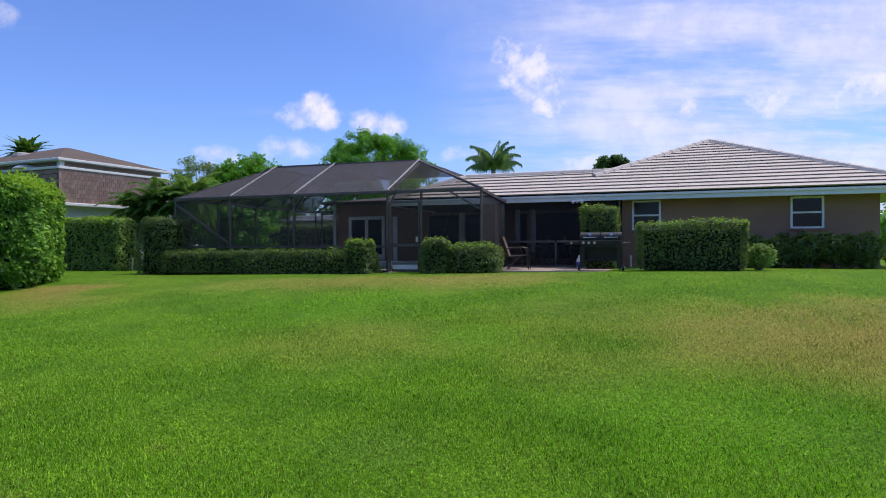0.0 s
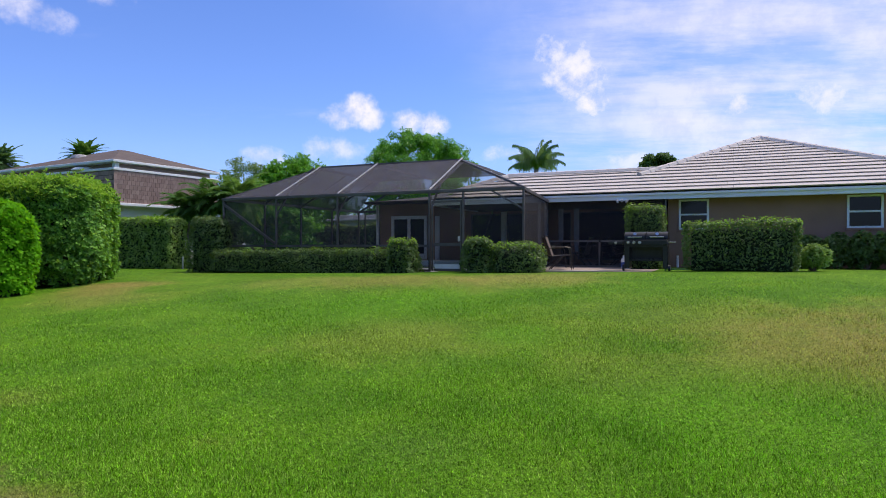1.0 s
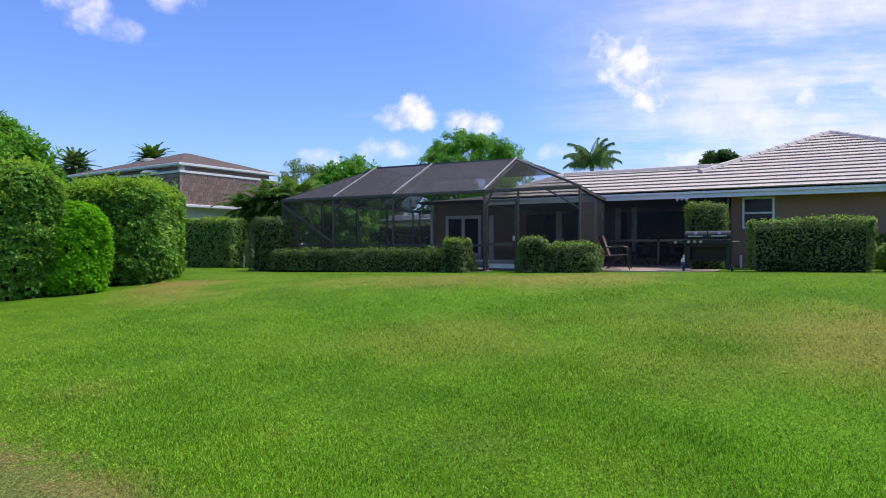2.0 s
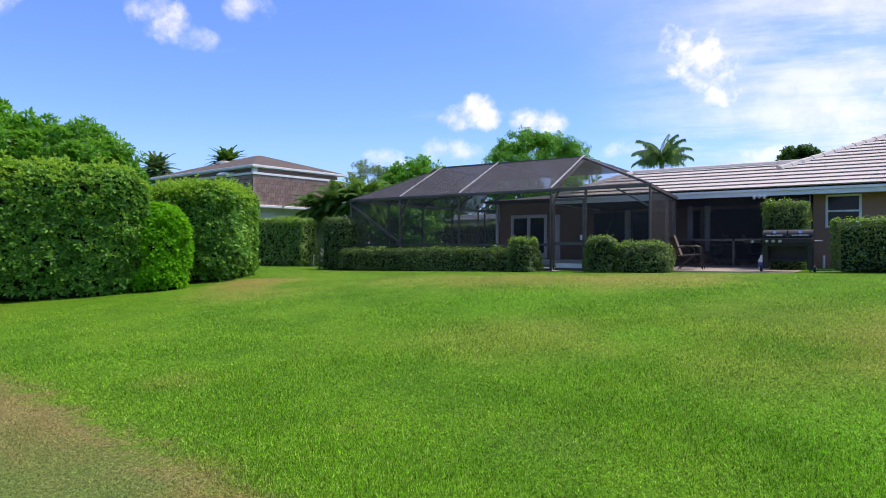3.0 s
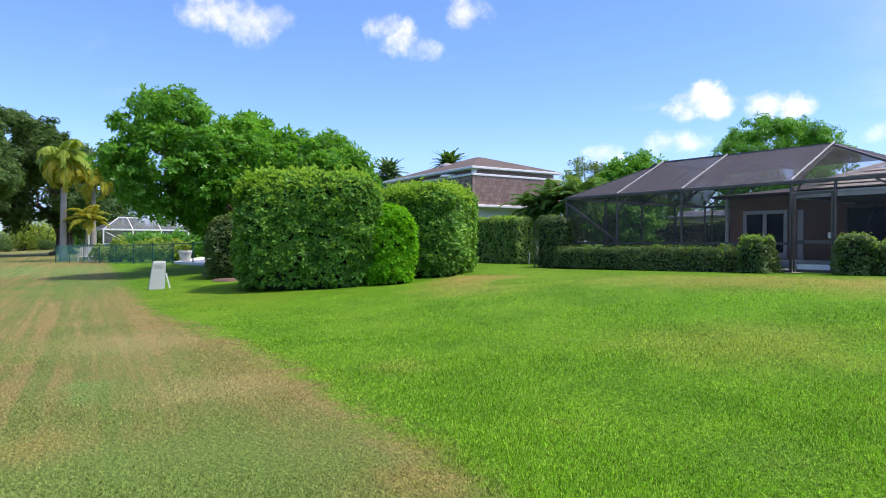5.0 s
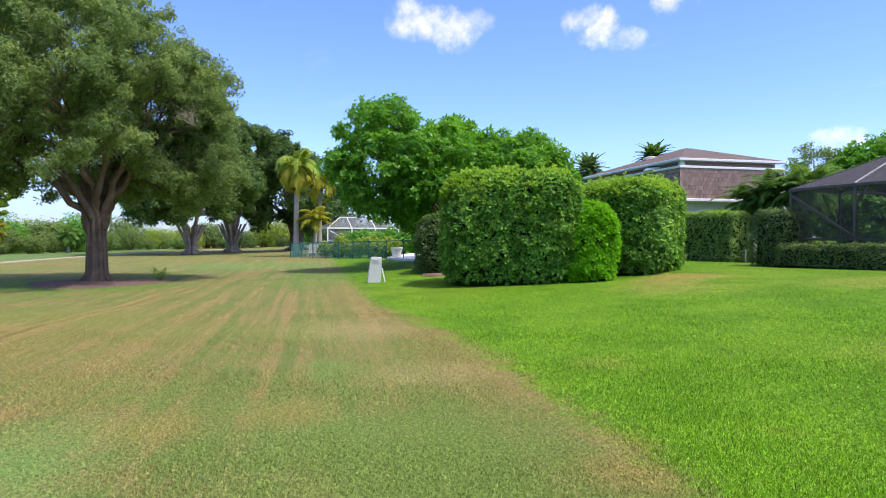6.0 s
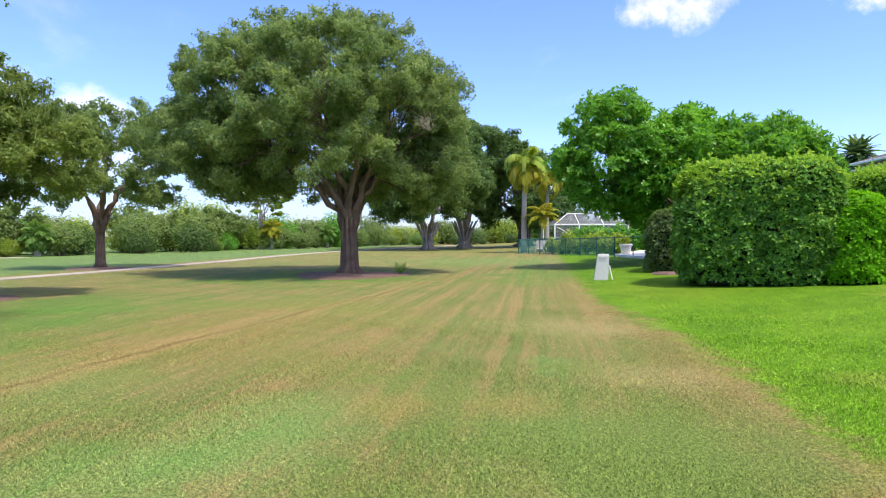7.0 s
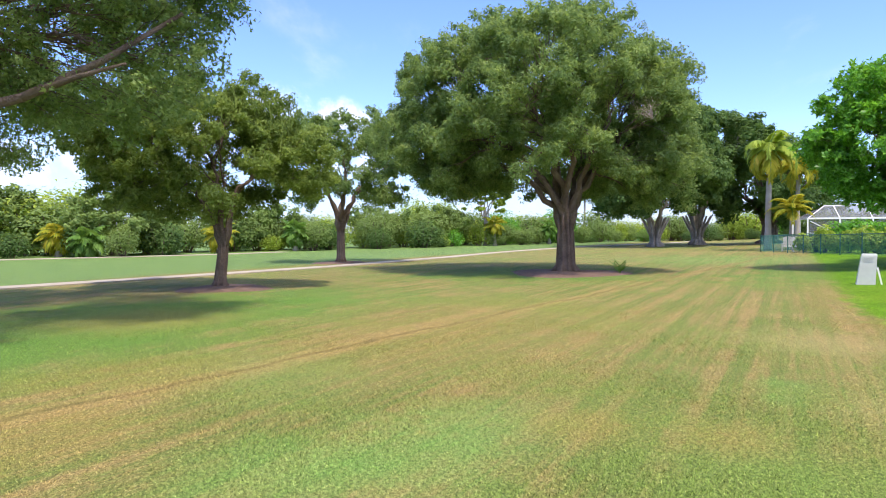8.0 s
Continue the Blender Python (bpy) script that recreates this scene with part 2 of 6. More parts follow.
    dry = mix_colour(nt, math_node(nt, "MULTIPLY", math_node(nt, "MULTIPLY", math_node(nt, "MULTIPLY", step_node(nt, edge, -1.3, -0.1), step_node(nt, along, 2.5, 6.0)), step_node(nt, math_node(nt, "ADD", math_node(nt, "MULTIPLY", mid, 0.6), math_node(nt, "MULTIPLY", stripe, 0.4)), 0.36, 0.6)), 0.5), dry, (0.33, 0.19, 0.075))
    dry = mix_colour(nt, math_node(nt, "MULTIPLY", step_node(nt, noise_node(nt, at, 1.9, 6, 0.75), 0.48, 0.66), 0.4), dry, (0.14, 0.24, 0.04))
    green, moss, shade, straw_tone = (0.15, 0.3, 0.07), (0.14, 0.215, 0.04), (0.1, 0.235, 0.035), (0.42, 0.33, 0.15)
    green_and_shade = [(-4.8, -0.3, 0.8, 0.6, green), (-4.4, -1.1, 0.7, 0.5, green), (-5.6, 0.2, 0.6, 0.5, green), (-6.9, 3.45, 0.3, 0.4, green), (-6.3, 3.1, 0.25, 0.4, green), (-7.5, -2.2, 1.2, 0.3, green), (-3.6, 2.0, 1.0, 0.45, green), (-36.0, 16.0, 6.0, 0.5, green),
            # greener grass under the trees, with their shade painted into it
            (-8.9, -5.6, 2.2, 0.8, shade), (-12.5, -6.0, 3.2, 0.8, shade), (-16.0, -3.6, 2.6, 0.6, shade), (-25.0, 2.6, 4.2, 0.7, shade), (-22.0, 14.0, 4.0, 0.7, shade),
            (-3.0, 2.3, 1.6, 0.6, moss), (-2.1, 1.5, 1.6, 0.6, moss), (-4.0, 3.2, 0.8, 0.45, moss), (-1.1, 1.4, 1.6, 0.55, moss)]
    parched = [(-9.5, -0.6, 2.2, 0.25, dead), (-13.0, 1.2, 2.6, 0.2, dead), (-7.2, -3.6, 1.2, 0.3, dead), (-5.5, 1.05, 0.4, 0.35, dead), (-5.2, 2.1, 0.4, 0.3, dead), (-5.2, -3.3, 0.8, 0.35, dead), (-12.0, -5.8, 1.5, 0.4, dead), (-2.4, 3.2, 0.35, 0.4, dead),
               (-5.7, 4.1, 0.6, 0.4, straw_tone), (-9.5, 5.2, 1.0, 0.4, straw_tone)]
    for x, y, r, k, tone in green_and_shade + parched:
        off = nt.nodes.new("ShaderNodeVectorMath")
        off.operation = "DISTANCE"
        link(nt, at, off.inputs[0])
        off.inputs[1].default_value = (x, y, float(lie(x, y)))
        # this mask also spreads the greener and shaded patches
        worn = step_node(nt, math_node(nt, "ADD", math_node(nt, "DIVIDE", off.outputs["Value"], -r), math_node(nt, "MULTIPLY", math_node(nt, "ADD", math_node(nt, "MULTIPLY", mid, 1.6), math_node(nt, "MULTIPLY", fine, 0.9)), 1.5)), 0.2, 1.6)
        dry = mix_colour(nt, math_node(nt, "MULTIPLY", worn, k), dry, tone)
    # a tyre's line across the rough
    rut = math_node(nt, "ABSOLUTE", math_node(nt, "ADD", math_node(nt, "ADD", dot_node(nt, at, (0.557, 0.83, 0)), 6.3), math_node(nt, "MULTIPLY", math_node(nt, "ADD", noise_node(nt, at, 0.35, 3), -0.5), 0.9)))
    worn = math_node(nt, "SUBTRACT", 1.0, step_node(nt, rut, 0.05, 0.35), True)
    dry = mix_colour(nt, math_node(nt, "MULTIPLY", worn, 0.4), dry, (0.38, 0.26, 0.1))
    dry = mix_colour(nt, math_node(nt, "MULTIPLY", math_node(nt, "SUBTRACT", 1.0, step_node(nt, rut, 0.02, 0.09), True), 0.55), dry, (0.13, 0.1, 0.035))
    fair = mix_colour(nt, step_node(nt, mid, 0.3, 0.7), (0.12, 0.22, 0.06), (0.16, 0.26, 0.075))
    dry = mix_colour(nt, step_node(nt, edge, -23.5, -21.5), fair, dry)
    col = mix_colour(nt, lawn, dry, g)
    col = mix_colour(nt, math_node(nt, "MULTIPLY", step_node(nt, speck, 0.4, 0.72), 0.5), col, mix_colour(nt, 0.6, col, (0.02, 0.05, 0.004)))
    straw = noise_node(nt, at, 130.0, 3, 0.7)
    col = mix_colour(nt, math_node(nt, "MULTIPLY", step_node(nt, straw, 0.5, 0.72), 0.5), col, mix_colour(nt, 0.5, col, mix_colour(nt, lawn, (0.46, 0.43, 0.2), (0.3, 0.46, 0.03))))
    if blade:
        island = nt.nodes.new("ShaderNodeNewGeometry").outputs["Random Per Island"]
        pale = mix_colour(nt, lawn, (0.56, 0.5, 0.24), (0.5, 0.68, 0.13))
        col = mix_colour(nt, 1.0, col, mix_colour(nt, step_node(nt, island, 0.0, 0.75), (0.68, 0.74, 0.64), mix_colour(nt, lawn, (2.2, 2.2, 2.1), (2.9, 2.9, 2.8))), "MULTIPLY")
        col = mix_colour(nt, math_node(nt, "MULTIPLY", step_node(nt, island, 0.62, 0.95), math_node(nt, "ADD", math_node(nt, "MULTIPLY", lawn, 0.4), 0.4)), col, pale)
    grain = step_node(nt, math_node(nt, "ADD", math_node(nt, "MULTIPLY", noise_node(nt, at, 34.0, 6, 0.8), 0.45), math_node(nt, "MULTIPLY", noise_node(nt, at, 105.0, 5, 0.8), 0.55)), 0.42, 0.58)
    col = mix_colour(nt, 1.0, col, mix_colour(nt, grain, (0.24, 0.28, 0.22), (1.58, 1.56, 1.56)), "MULTIPLY")
    link(nt, col, p.inputs["Base Color"])
    p.inputs["Roughness"].default_value = 0.85
    p.inputs["Specular IOR Level"].default_value = 0.12
    if blade:
        tr = nt.nodes.new("ShaderNodeBsdfTranslucent")
        link(nt, col, tr.inputs["Color"])
        mx = nt.nodes.new("ShaderNodeMixShader")
        mx.inputs[0].default_value = 0.3
        link(nt, p.outputs[0], mx.inputs[1])
        link(nt, tr.outputs[0], mx.inputs[2])
        link(nt, mx.outputs[0], out.inputs["Surface"])
    if not blade:
        bn = node(nt, "ShaderNodeBump", Strength=0.6, Distance=0.03)
        link(nt, math_node(nt, "ADD", speck, fine), bn.inputs["Height"])
        link(nt, bn.outputs[0], p.inputs["Normal"])
    return m


GRASS, BLADE = grass_material("lawn", False), grass_material("grass_blade", True)
STUCCO = surface("brown_stucco", (0.31, 0.172, 0.112), (0.35, 0.2, 0.13), 1.2, 0.9, bump=0.5, grain=45, stain=(0.27, 0.155, 0.105))
WHITE = surface("white_paint", (0.78, 0.78, 0.77), (0.84, 0.84, 0.83), 2.0, 0.5, bump=0.08, stain=(0.68, 0.67, 0.64))
TILE, tn, tp, to = material("roof_tile")
t_at = tn.nodes.new("ShaderNodeTexCoord").outputs["Object"]
t_geo = tn.nodes.new("ShaderNodeNewGeometry")
t_rand = tn.nodes.new("ShaderNodeObjectInfo").outputs["Random"]
t_pos = noise_node(tn, t_geo.outputs["Position"], 0.9, 5, 0.7)
t_col = mix_colour(tn, math_node(tn, "ADD", math_node(tn, "MULTIPLY", t_rand, 0.4), math_node(tn, "MULTIPLY", t_pos, 0.6)), (0.57, 0.51, 0.45), (0.68, 0.61, 0.54))
t_col = mix_colour(tn, math_node(tn, "MULTIPLY", step_node(tn, noise_node(tn, t_geo.outputs["Position"], 6.0, 5, 0.7), 0.5, 0.75), 0.4), t_col, (0.36, 0.32, 0.285))
link(tn, t_col, tp.inputs["Base Color"])
tp.inputs["Roughness"].default_value = 0.85
TILE_SIDE = surface("tile_underlay", (0.03, 0.028, 0.026), (0.05, 0.045, 0.04), 3, 0.9)
GLASS, gn, gp, go = material("dark_glass")
gp.inputs["Base Color"].default_value = (0.006, 0.008, 0.009, 1)
gp.inputs["Specular IOR Level"].default_value = 0.25
gp.inputs["Roughness"].default_value = 0.06
link(gn, math_node(gn, "MULTIPLY", noise_node(gn, gn.nodes.new("ShaderNodeTexCoord").outputs["Object"], 1.5, 2), 0.12), gp.inputs["Roughness"])
BRONZE = surface("bronze_aluminium", (0.105, 0.092, 0.085), (0.15, 0.132, 0.12), 3, 0.45, 0.5, bump=0.05, stain=(0.075, 0.066, 0.06))
# pale copy of the bronze bars, with sunlight put into the colour
PALE_BEAM = surface("painted_sunlit_top", (0.55, 0.53, 0.5), (0.68, 0.66, 0.62), 4, 0.45, 0.4, bump=0.05)
# denser copies of SCREEN: darkness from a glancing view is built into them
SCREEN_ROOF = see_through("glancing_roof_screen", (0.078, 0.072, 0.08), 0.58)
# side mesh also darkened to paint the dim lanai behind it
SCREEN_STEEP = see_through("glancing_side_screen", (0.026, 0.024, 0.026), 0.62)
DARK_TRIM = surface("dark_brown_trim", (0.05, 0.038, 0.03), (0.07, 0.052, 0.042), 2.0, 0.7)
SCREEN = see_through("dark_wall_screen", (0.06, 0.054, 0.055), 0.2)
PALE_SCREEN = see_through("pale_grey_screen", (0.17, 0.18, 0.2), 0.38)
CONCRETE = surface("pale_concrete", (0.5, 0.47, 0.43), (0.62, 0.59, 0.54), 2.0, 0.85, bump=0.3, stain=(0.4, 0.37, 0.33))
PAVER = surface("worn_pavers", (0.36, 0.27, 0.21), (0.48, 0.38, 0.31), 5.0, 0.85, bump=0.4, stain=(0.27, 0.21, 0.17))
WATER = surface("pool_water", (0.02, 0.16, 0.24), (0.03, 0.22, 0.3), 2.0, 0.06, bump=0.3, grain=8, rough_var=0.02)
BLACK = surface("black_enamel", (0.012, 0.012, 0.013), (0.022, 0.022, 0.023), 8, 0.32, 0.2, bump=0.05)
STEEL = surface("brushed_steel", (0.55, 0.55, 0.55), (0.66, 0.66, 0.66), 20, 0.3, 1.0, bump=0.05)
SLING = surface("tan_sling_fabric", (0.13, 0.095, 0.07), (0.19, 0.14, 0.1), 12, 0.8, bump=0.3, grain=150)
CHAIR_METAL = surface("dark_bronze_tube", (0.05, 0.042, 0.036), (0.075, 0.062, 0.052), 9, 0.4, 0.6, bump=0.05)
MULCH = surface("bark_mulch", (0.12, 0.072, 0.052), (0.23, 0.15, 0.11), 7, 0.95, bump=1.0, grain=28, stain=(0.2, 0.145, 0.1), depth=0.05)
BARK = surface("grey_brown_bark", (0.125, 0.085, 0.065), (0.23, 0.165, 0.125), 2.5, 0.95, bump=1.0, grain=14, stain=(0.06, 0.05, 0.04), depth=0.06)
FIG_BARK = surface("grey_fig_bark", (0.22, 0.185, 0.15), (0.38, 0.33, 0.28), 1.5, 0.95, bump=0.8, grain=10, stain=(0.13, 0.105, 0.085), depth=0.05)
PALM_BARK = surface("grey_palm_trunk", (0.28, 0.25, 0.22), (0.38, 0.35, 0.31), 2.0, 0.9, bump=0.6, grain=12, stain=(0.2, 0.17, 0.14), depth=0.03)
SHAKE, sn, sp, so = material("brown_wood_shakes")
s_geo = sn.nodes.new("ShaderNodeNewGeometry")
s_rand = math_node(sn, "FRACT", math_node(sn, "ADD", sn.nodes.new("ShaderNodeObjectInfo").outputs["Random"], s_geo.outputs["Random Per Island"]))
s_fac = math_node(sn, "ADD", math_node(sn, "MULTIPLY", s_rand, 0.55), math_node(sn, "MULTIPLY", noise_node(sn, s_geo.outputs["Position"], 4.0, 6, 0.7), 0.5))
link(sn, mix_colour(sn, s_fac, (0.25, 0.165, 0.135), (0.44, 0.31, 0.26)), sp.inputs["Base Color"])
sp.inputs["Roughness"].default_value = 0.9
sp.inputs["Specular IOR Level"].default_value = 0.2
ASPHALT_ROOF = surface("brown_shingle_roof", (0.1, 0.075, 0.058), (0.155, 0.118, 0.092), 1.5, 0.95, bump=0.6, grain=25, stain=(0.11, 0.08, 0.065))
WALL_WHITE = surface("off_white_render", (0.62, 0.62, 0.6), (0.7, 0.7, 0.68), 1.0, 0.85, bump=0.2, stain=(0.5, 0.5, 0.48))
CABINET = surface("grey_green_plastic", (0.5, 0.53, 0.49), (0.58, 0.6, 0.56), 3, 0.6, bump=0.1, stain=(0.42, 0.44, 0.4))
FENCE_GREEN = surface("green_coated_steel", (0.02, 0.1, 0.075), (0.03, 0.13, 0.1), 4, 0.5, 0.1, bump=0.05)
FENCE_MESH = see_through("green_wind_screen", (0.06, 0.29, 0.23), 0.18)
PATH_CONCRETE = surface("cart_path_concrete", (0.34, 0.29, 0.21), (0.43, 0.38, 0.29), 0.8, 0.9, bump=0.2, stain=(0.3, 0.27, 0.19))
CREAM = surface("cream_glazed_pot", (0.7, 0.68, 0.62), (0.78, 0.76, 0.7), 5, 0.5, bump=0.05)
TANK_WHITE = surface("white_steel_tank", (0.7, 0.7, 0.68), (0.78, 0.78, 0.76), 6, 0.4, bump=0.05)
TANK_BLUE = surface("blue_label", (0.03, 0.08, 0.3), (0.05, 0.12, 0.38), 14, 0.5, bump=0.0)
HOSE = surface("green_hose", (0.03, 0.16, 0.1), (0.05, 0.2, 0.13), 9, 0.5, bump=0.05)
SOFFIT_GREY = surface("soffit_paint", (0.6, 0.62, 0.64), (0.68, 0.7, 0.71), 2, 0.7, bump=0.1)
# the grey puts the porch's shade into the curtains' colour
CURTAIN = surface("shaded_curtain", (0.3, 0.3, 0.31), (0.4, 0.4, 0.41), 5, 0.9, bump=0.2)
# dark brown: the dimness inside the lanai is put into this colour
INNER = surface("dim_lanai_ceiling", (0.11, 0.085, 0.07), (0.14, 0.105, 0.085), 1.5, 0.85, bump=0.2)

HEDGE_DARK = leaf_material("hedge_leaf_dark", (0.048, 0.095, 0.026), (0.095, 0.175, 0.045), (0.230, 0.335, 0.100), patch=2.2, rough=0.45, spec=0.4)
HEDGE_MID = leaf_material("hedge_leaf_mid", (0.034, 0.105, 0.018), (0.090, 0.255, 0.032), (0.260, 0.520, 0.070), 0.2, 0.5, 2.2, 0.2, 0.8)
# pale leaf for hedge tops: new shoots, and sunlight put into colour
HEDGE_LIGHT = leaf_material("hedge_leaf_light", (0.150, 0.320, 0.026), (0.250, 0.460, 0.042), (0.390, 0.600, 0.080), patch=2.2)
HEDGE_GREY = leaf_material("hedge_leaf_grey", (0.140, 0.245, 0.070), (0.240, 0.380, 0.105), (0.370, 0.520, 0.160), patch=2.2)
BUSH_BRIGHT = leaf_material("bush_leaf_bright", (0.078, 0.264, 0.008), (0.132, 0.403, 0.009), (0.232, 0.574, 0.019), 0.35)
# near-black fill: the shade behind the leaves is put into its colour
CORE = surface("dark_hedge_fill", (0.012, 0.022, 0.007), (0.022, 0.036, 0.01), 6, 1.0, bump=1.0, grain=18, depth=0.05)
OAK = leaf_material("oak_leaf", (0.078, 0.145, 0.062), (0.160, 0.262, 0.098), (0.335, 0.435, 0.155), 0.44, patch=0.5)
OAK_LIGHT = leaf_material("oak_leaf_light", (0.085, 0.145, 0.048), (0.170, 0.255, 0.072), (0.330, 0.420, 0.110), 0.4, patch=0.5)
BROAD = leaf_material("broad_glossy_leaf", (0.050, 0.180, 0.024), (0.098, 0.320, 0.032), (0.225, 0.520, 0.050), 0.3, 0.42, 0.35, 0.35, 0.75)
BROAD_LIGHT = leaf_material("broad_leaf_light", (0.052, 0.200, 0.018), (0.108, 0.345, 0.026), (0.220, 0.520, 0.050), 0.32, 0.42, 0.35, 0.35, 0.75)
FIG = leaf_material("fig_leaf", (0.066, 0.130, 0.042), (0.098, 0.185, 0.055), (0.155, 0.250, 0.075), 0.3, patch=0.2)
FAR_LEAF = leaf_material("far_leaf", (0.130, 0.205, 0.065), (0.190, 0.285, 0.085), (0.270, 0.375, 0.115), 0.3, patch=0.15)
FAR_YELLOW = leaf_material("far_leaf_yellow", (0.155, 0.248, 0.039), (0.279, 0.403, 0.062), (0.465, 0.558, 0.109), 0.35, patch=0.3)
PALM_GREEN = leaf_material("palm_leaf_green", (0.065, 0.150, 0.036), (0.130, 0.265, 0.060), (0.250, 0.420, 0.095), 0.3, patch=0.5)
PALM_DARK = leaf_material("palm_leaf_dark", (0.030, 0.085, 0.018), (0.062, 0.160, 0.030), (0.140, 0.280, 0.050), 0.25, patch=0.5)
PALM_BLUE = leaf_material("palm_leaf_grey_green", (0.070, 0.150, 0.062), (0.135, 0.250, 0.100), (0.235, 0.355, 0.140), 0.3, patch=0.5)
PALM_GOLD = leaf_material("palm_leaf_gold", (0.202, 0.248, 0.023), (0.357, 0.388, 0.039), (0.558, 0.465, 0.078), 0.35, patch=0.5)
DRY_TWIG = surface("dry_twigs", (0.3, 0.24, 0.19), (0.4, 0.33, 0.27), 5, 0.95, bump=0.0)


# ---- building blocks ----
class Shape:
    """Collects corners and faces for one mesh."""

    def __init__(self):
        self.v, self.f = [], []

    def add(self, verts, faces):
        n = len(self.v)
        self.v += [tuple(p) for p in verts]
        self.f += [tuple(i + n for i in face) for face in faces]
        return self

    def box(self, lo, hi, bevel=0.0):
        (a, b, c), (d, e, g) = lo, hi
        k = min(bevel, (d - a) / 2.01, (e - b) / 2.01)
        if k <= 0:
            return self.add([(a, b, c), (d, b, c), (d, e, c), (a, e, c), (a, b, g), (d, b, g), (d, e, g), (a, e, g)],
                            [(3, 2, 1, 0), (4, 5, 6, 7), (0, 1, 5, 4), (1, 2, 6, 5), (2, 3, 7, 6), (3, 0, 4, 7)])
        ring = [(a + k, b), (d - k, b), (d, b + k), (d, e - k), (d - k, e), (a + k, e), (a, e - k), (a, b + k)]
        h = min(k, (g - c) / 2.01)
        cx, cy = (a + d) / 2, (b + e) / 2
        sx, sy = 1 - k / max(d - a, 1e-6) * 2, 1 - k / max(e - b, 1e-6) * 2
        inner = [(cx + (x - cx) * sx, cy + (y - cy) * sy) for x, y in ring]
        vs = [(x, y, c) for x, y in inner] + [(x, y, c + h) for x, y in ring] + [(x, y, g - h) for x, y in ring] + [(x, y, g) for x, y in inner]
        fs = [tuple(range(7, -1, -1)), tuple(range(24, 32))]
        for r in range(3):
            for i in range(8):
                j = (i + 1) % 8
                fs.append((r * 8 + i, r * 8 + j, r * 8 + 8 + j, r * 8 + 8 + i))
        return self.add(vs, fs)

    def tube(self, pts, radii, sides=8, cap=True):
        pts = [Vector(p) for p in pts]
        rings, side = [], None
        for i, p in enumerate(pts):
            d = (pts[min(i + 1, len(pts) - 1)] - pts[max(i - 1, 0)]).normalized()
            if side is None:
                side = d.orthogonal().normalized()
            side = (side - d * side.dot(d)).normalized()
            other = d.cross(side)
            r = radii[i] if isinstance(radii, (list, tuple)) else radii
            rings.append([p + (side * math.cos(2 * math.pi * k / sides) + other * math.sin(2 * math.pi * k / sides)) * r for k in range(sides)])
        n = len(rings)
        fs = [(i * sides + k, i * sides + (k + 1) % sides, (i + 1) * sides + (k + 1) % sides, (i + 1) * sides + k) for i in range(n - 1) for k in range(sides)]
        if cap:
            fs += [tuple(range(sides - 1, -1, -1)), tuple((n - 1) * sides + k for k in range(sides))]
        return self.add([p for ring in rings for p in ring], fs)

    def bar(self, a, b, w, h=None):
        """A square bar from a to b."""
        a, b = Vector(a), Vector(b)
        h = h or w
        d = (b - a).normalized()
        up = Vector((0, 0, 1)) if abs(d.z) < 0.9 else Vector((0, 1, 0))
        s = d.cross(up).normalized()
        t = s.cross(d)
        c = [(-1, -1), (1, -1), (1, 1), (-1, 1)]
        vs = [p + s * (x * w / 2) + t * (y * h / 2) for p in (a, b) for x, y in c]
        return self.add(vs, [(3, 2, 1, 0), (4, 5, 6, 7), (0, 1, 5, 4), (1, 2, 6, 5), (2, 3, 7, 6), (3, 0, 4, 7)])

    def plate(self, corners, thick):
        """A flat panel with thickness along its normal."""
        c = [Vector(p) for p in corners]
        n = (c[1] - c[0]).cross(c[2] - c[0]).normalized() * thick
        k = len(c)
        return self.add(c + [p - n for p in c], [tuple(range(k)), tuple(range(2 * k - 1, k - 1, -1))] + [(i, i + k, (i + 1) % k + k, (i + 1) % k) for i in range(k)])

    def turned(self, profile, centre, sides=20):
        """A body turned about a vertical axis from (radius, height) pairs."""
        x, y, z = centre
        vs = [(x + r * math.cos(2 * math.pi * k / sides), y + r * math.sin(2 * math.pi * k / sides), z + h) for r, h in profile for k in range(sides)]
        n = len(profile)
        fs = [(i * sides + k, i * sides + (k + 1) % sides, (i + 1) * sides + (k + 1) % sides, (i + 1) * sides + k) for i in range(n - 1) for k in range(sides)]
        fs += [tuple(range(sides - 1, -1, -1)), tuple((n - 1) * sides + k for k in range(sides))]
        return self.add(vs, fs)

    def mesh(self, name, mat, smooth=False):
        me = bpy.data.meshes.new(name)
        me.from_pydata(self.v, [], self.f)
        me.materials.append(mat)
        if smooth:
            me.polygons.foreach_set("use_smooth", [True] * len(me.polygons))
        me.update()
        return me


def quads_mesh(name, corners, mat):
    """A mesh of loose quads or triangles from an array (n, k, 3)."""
    n, k = corners.shape[:2]
    me = bpy.data.meshes.new(name)
    me.vertices.add(n * k)
    me.vertices.foreach_set("co", corners.astype(np.float32).ravel())
    me.loops.add(n * k)
    me.loops.foreach_set("vertex_index", np.arange(n * k, dtype=np.int32))
    me.polygons.add(n)
    me.polygons.foreach_set("loop_start", np.arange(0, n * k, k, dtype=np.int32))
    me.update(calc_edges=True)
    me.materials.append(mat)
    return me


def thing(name, label, category, m=None, group="", kind=""):
    ob = new(name)
    ob.empty_display_size = 0.2
    if m is not None:
        ob.matrix_world = m
    return tagged(ob, label, category, group, kind)


def part(name, mesh, parent, label="", kind="", m=None):
    ob = new(name, mesh)
    ob.parent = parent
    if m is not None:
        ob.matrix_basis = m
    return tagged(ob, label, kind=kind)


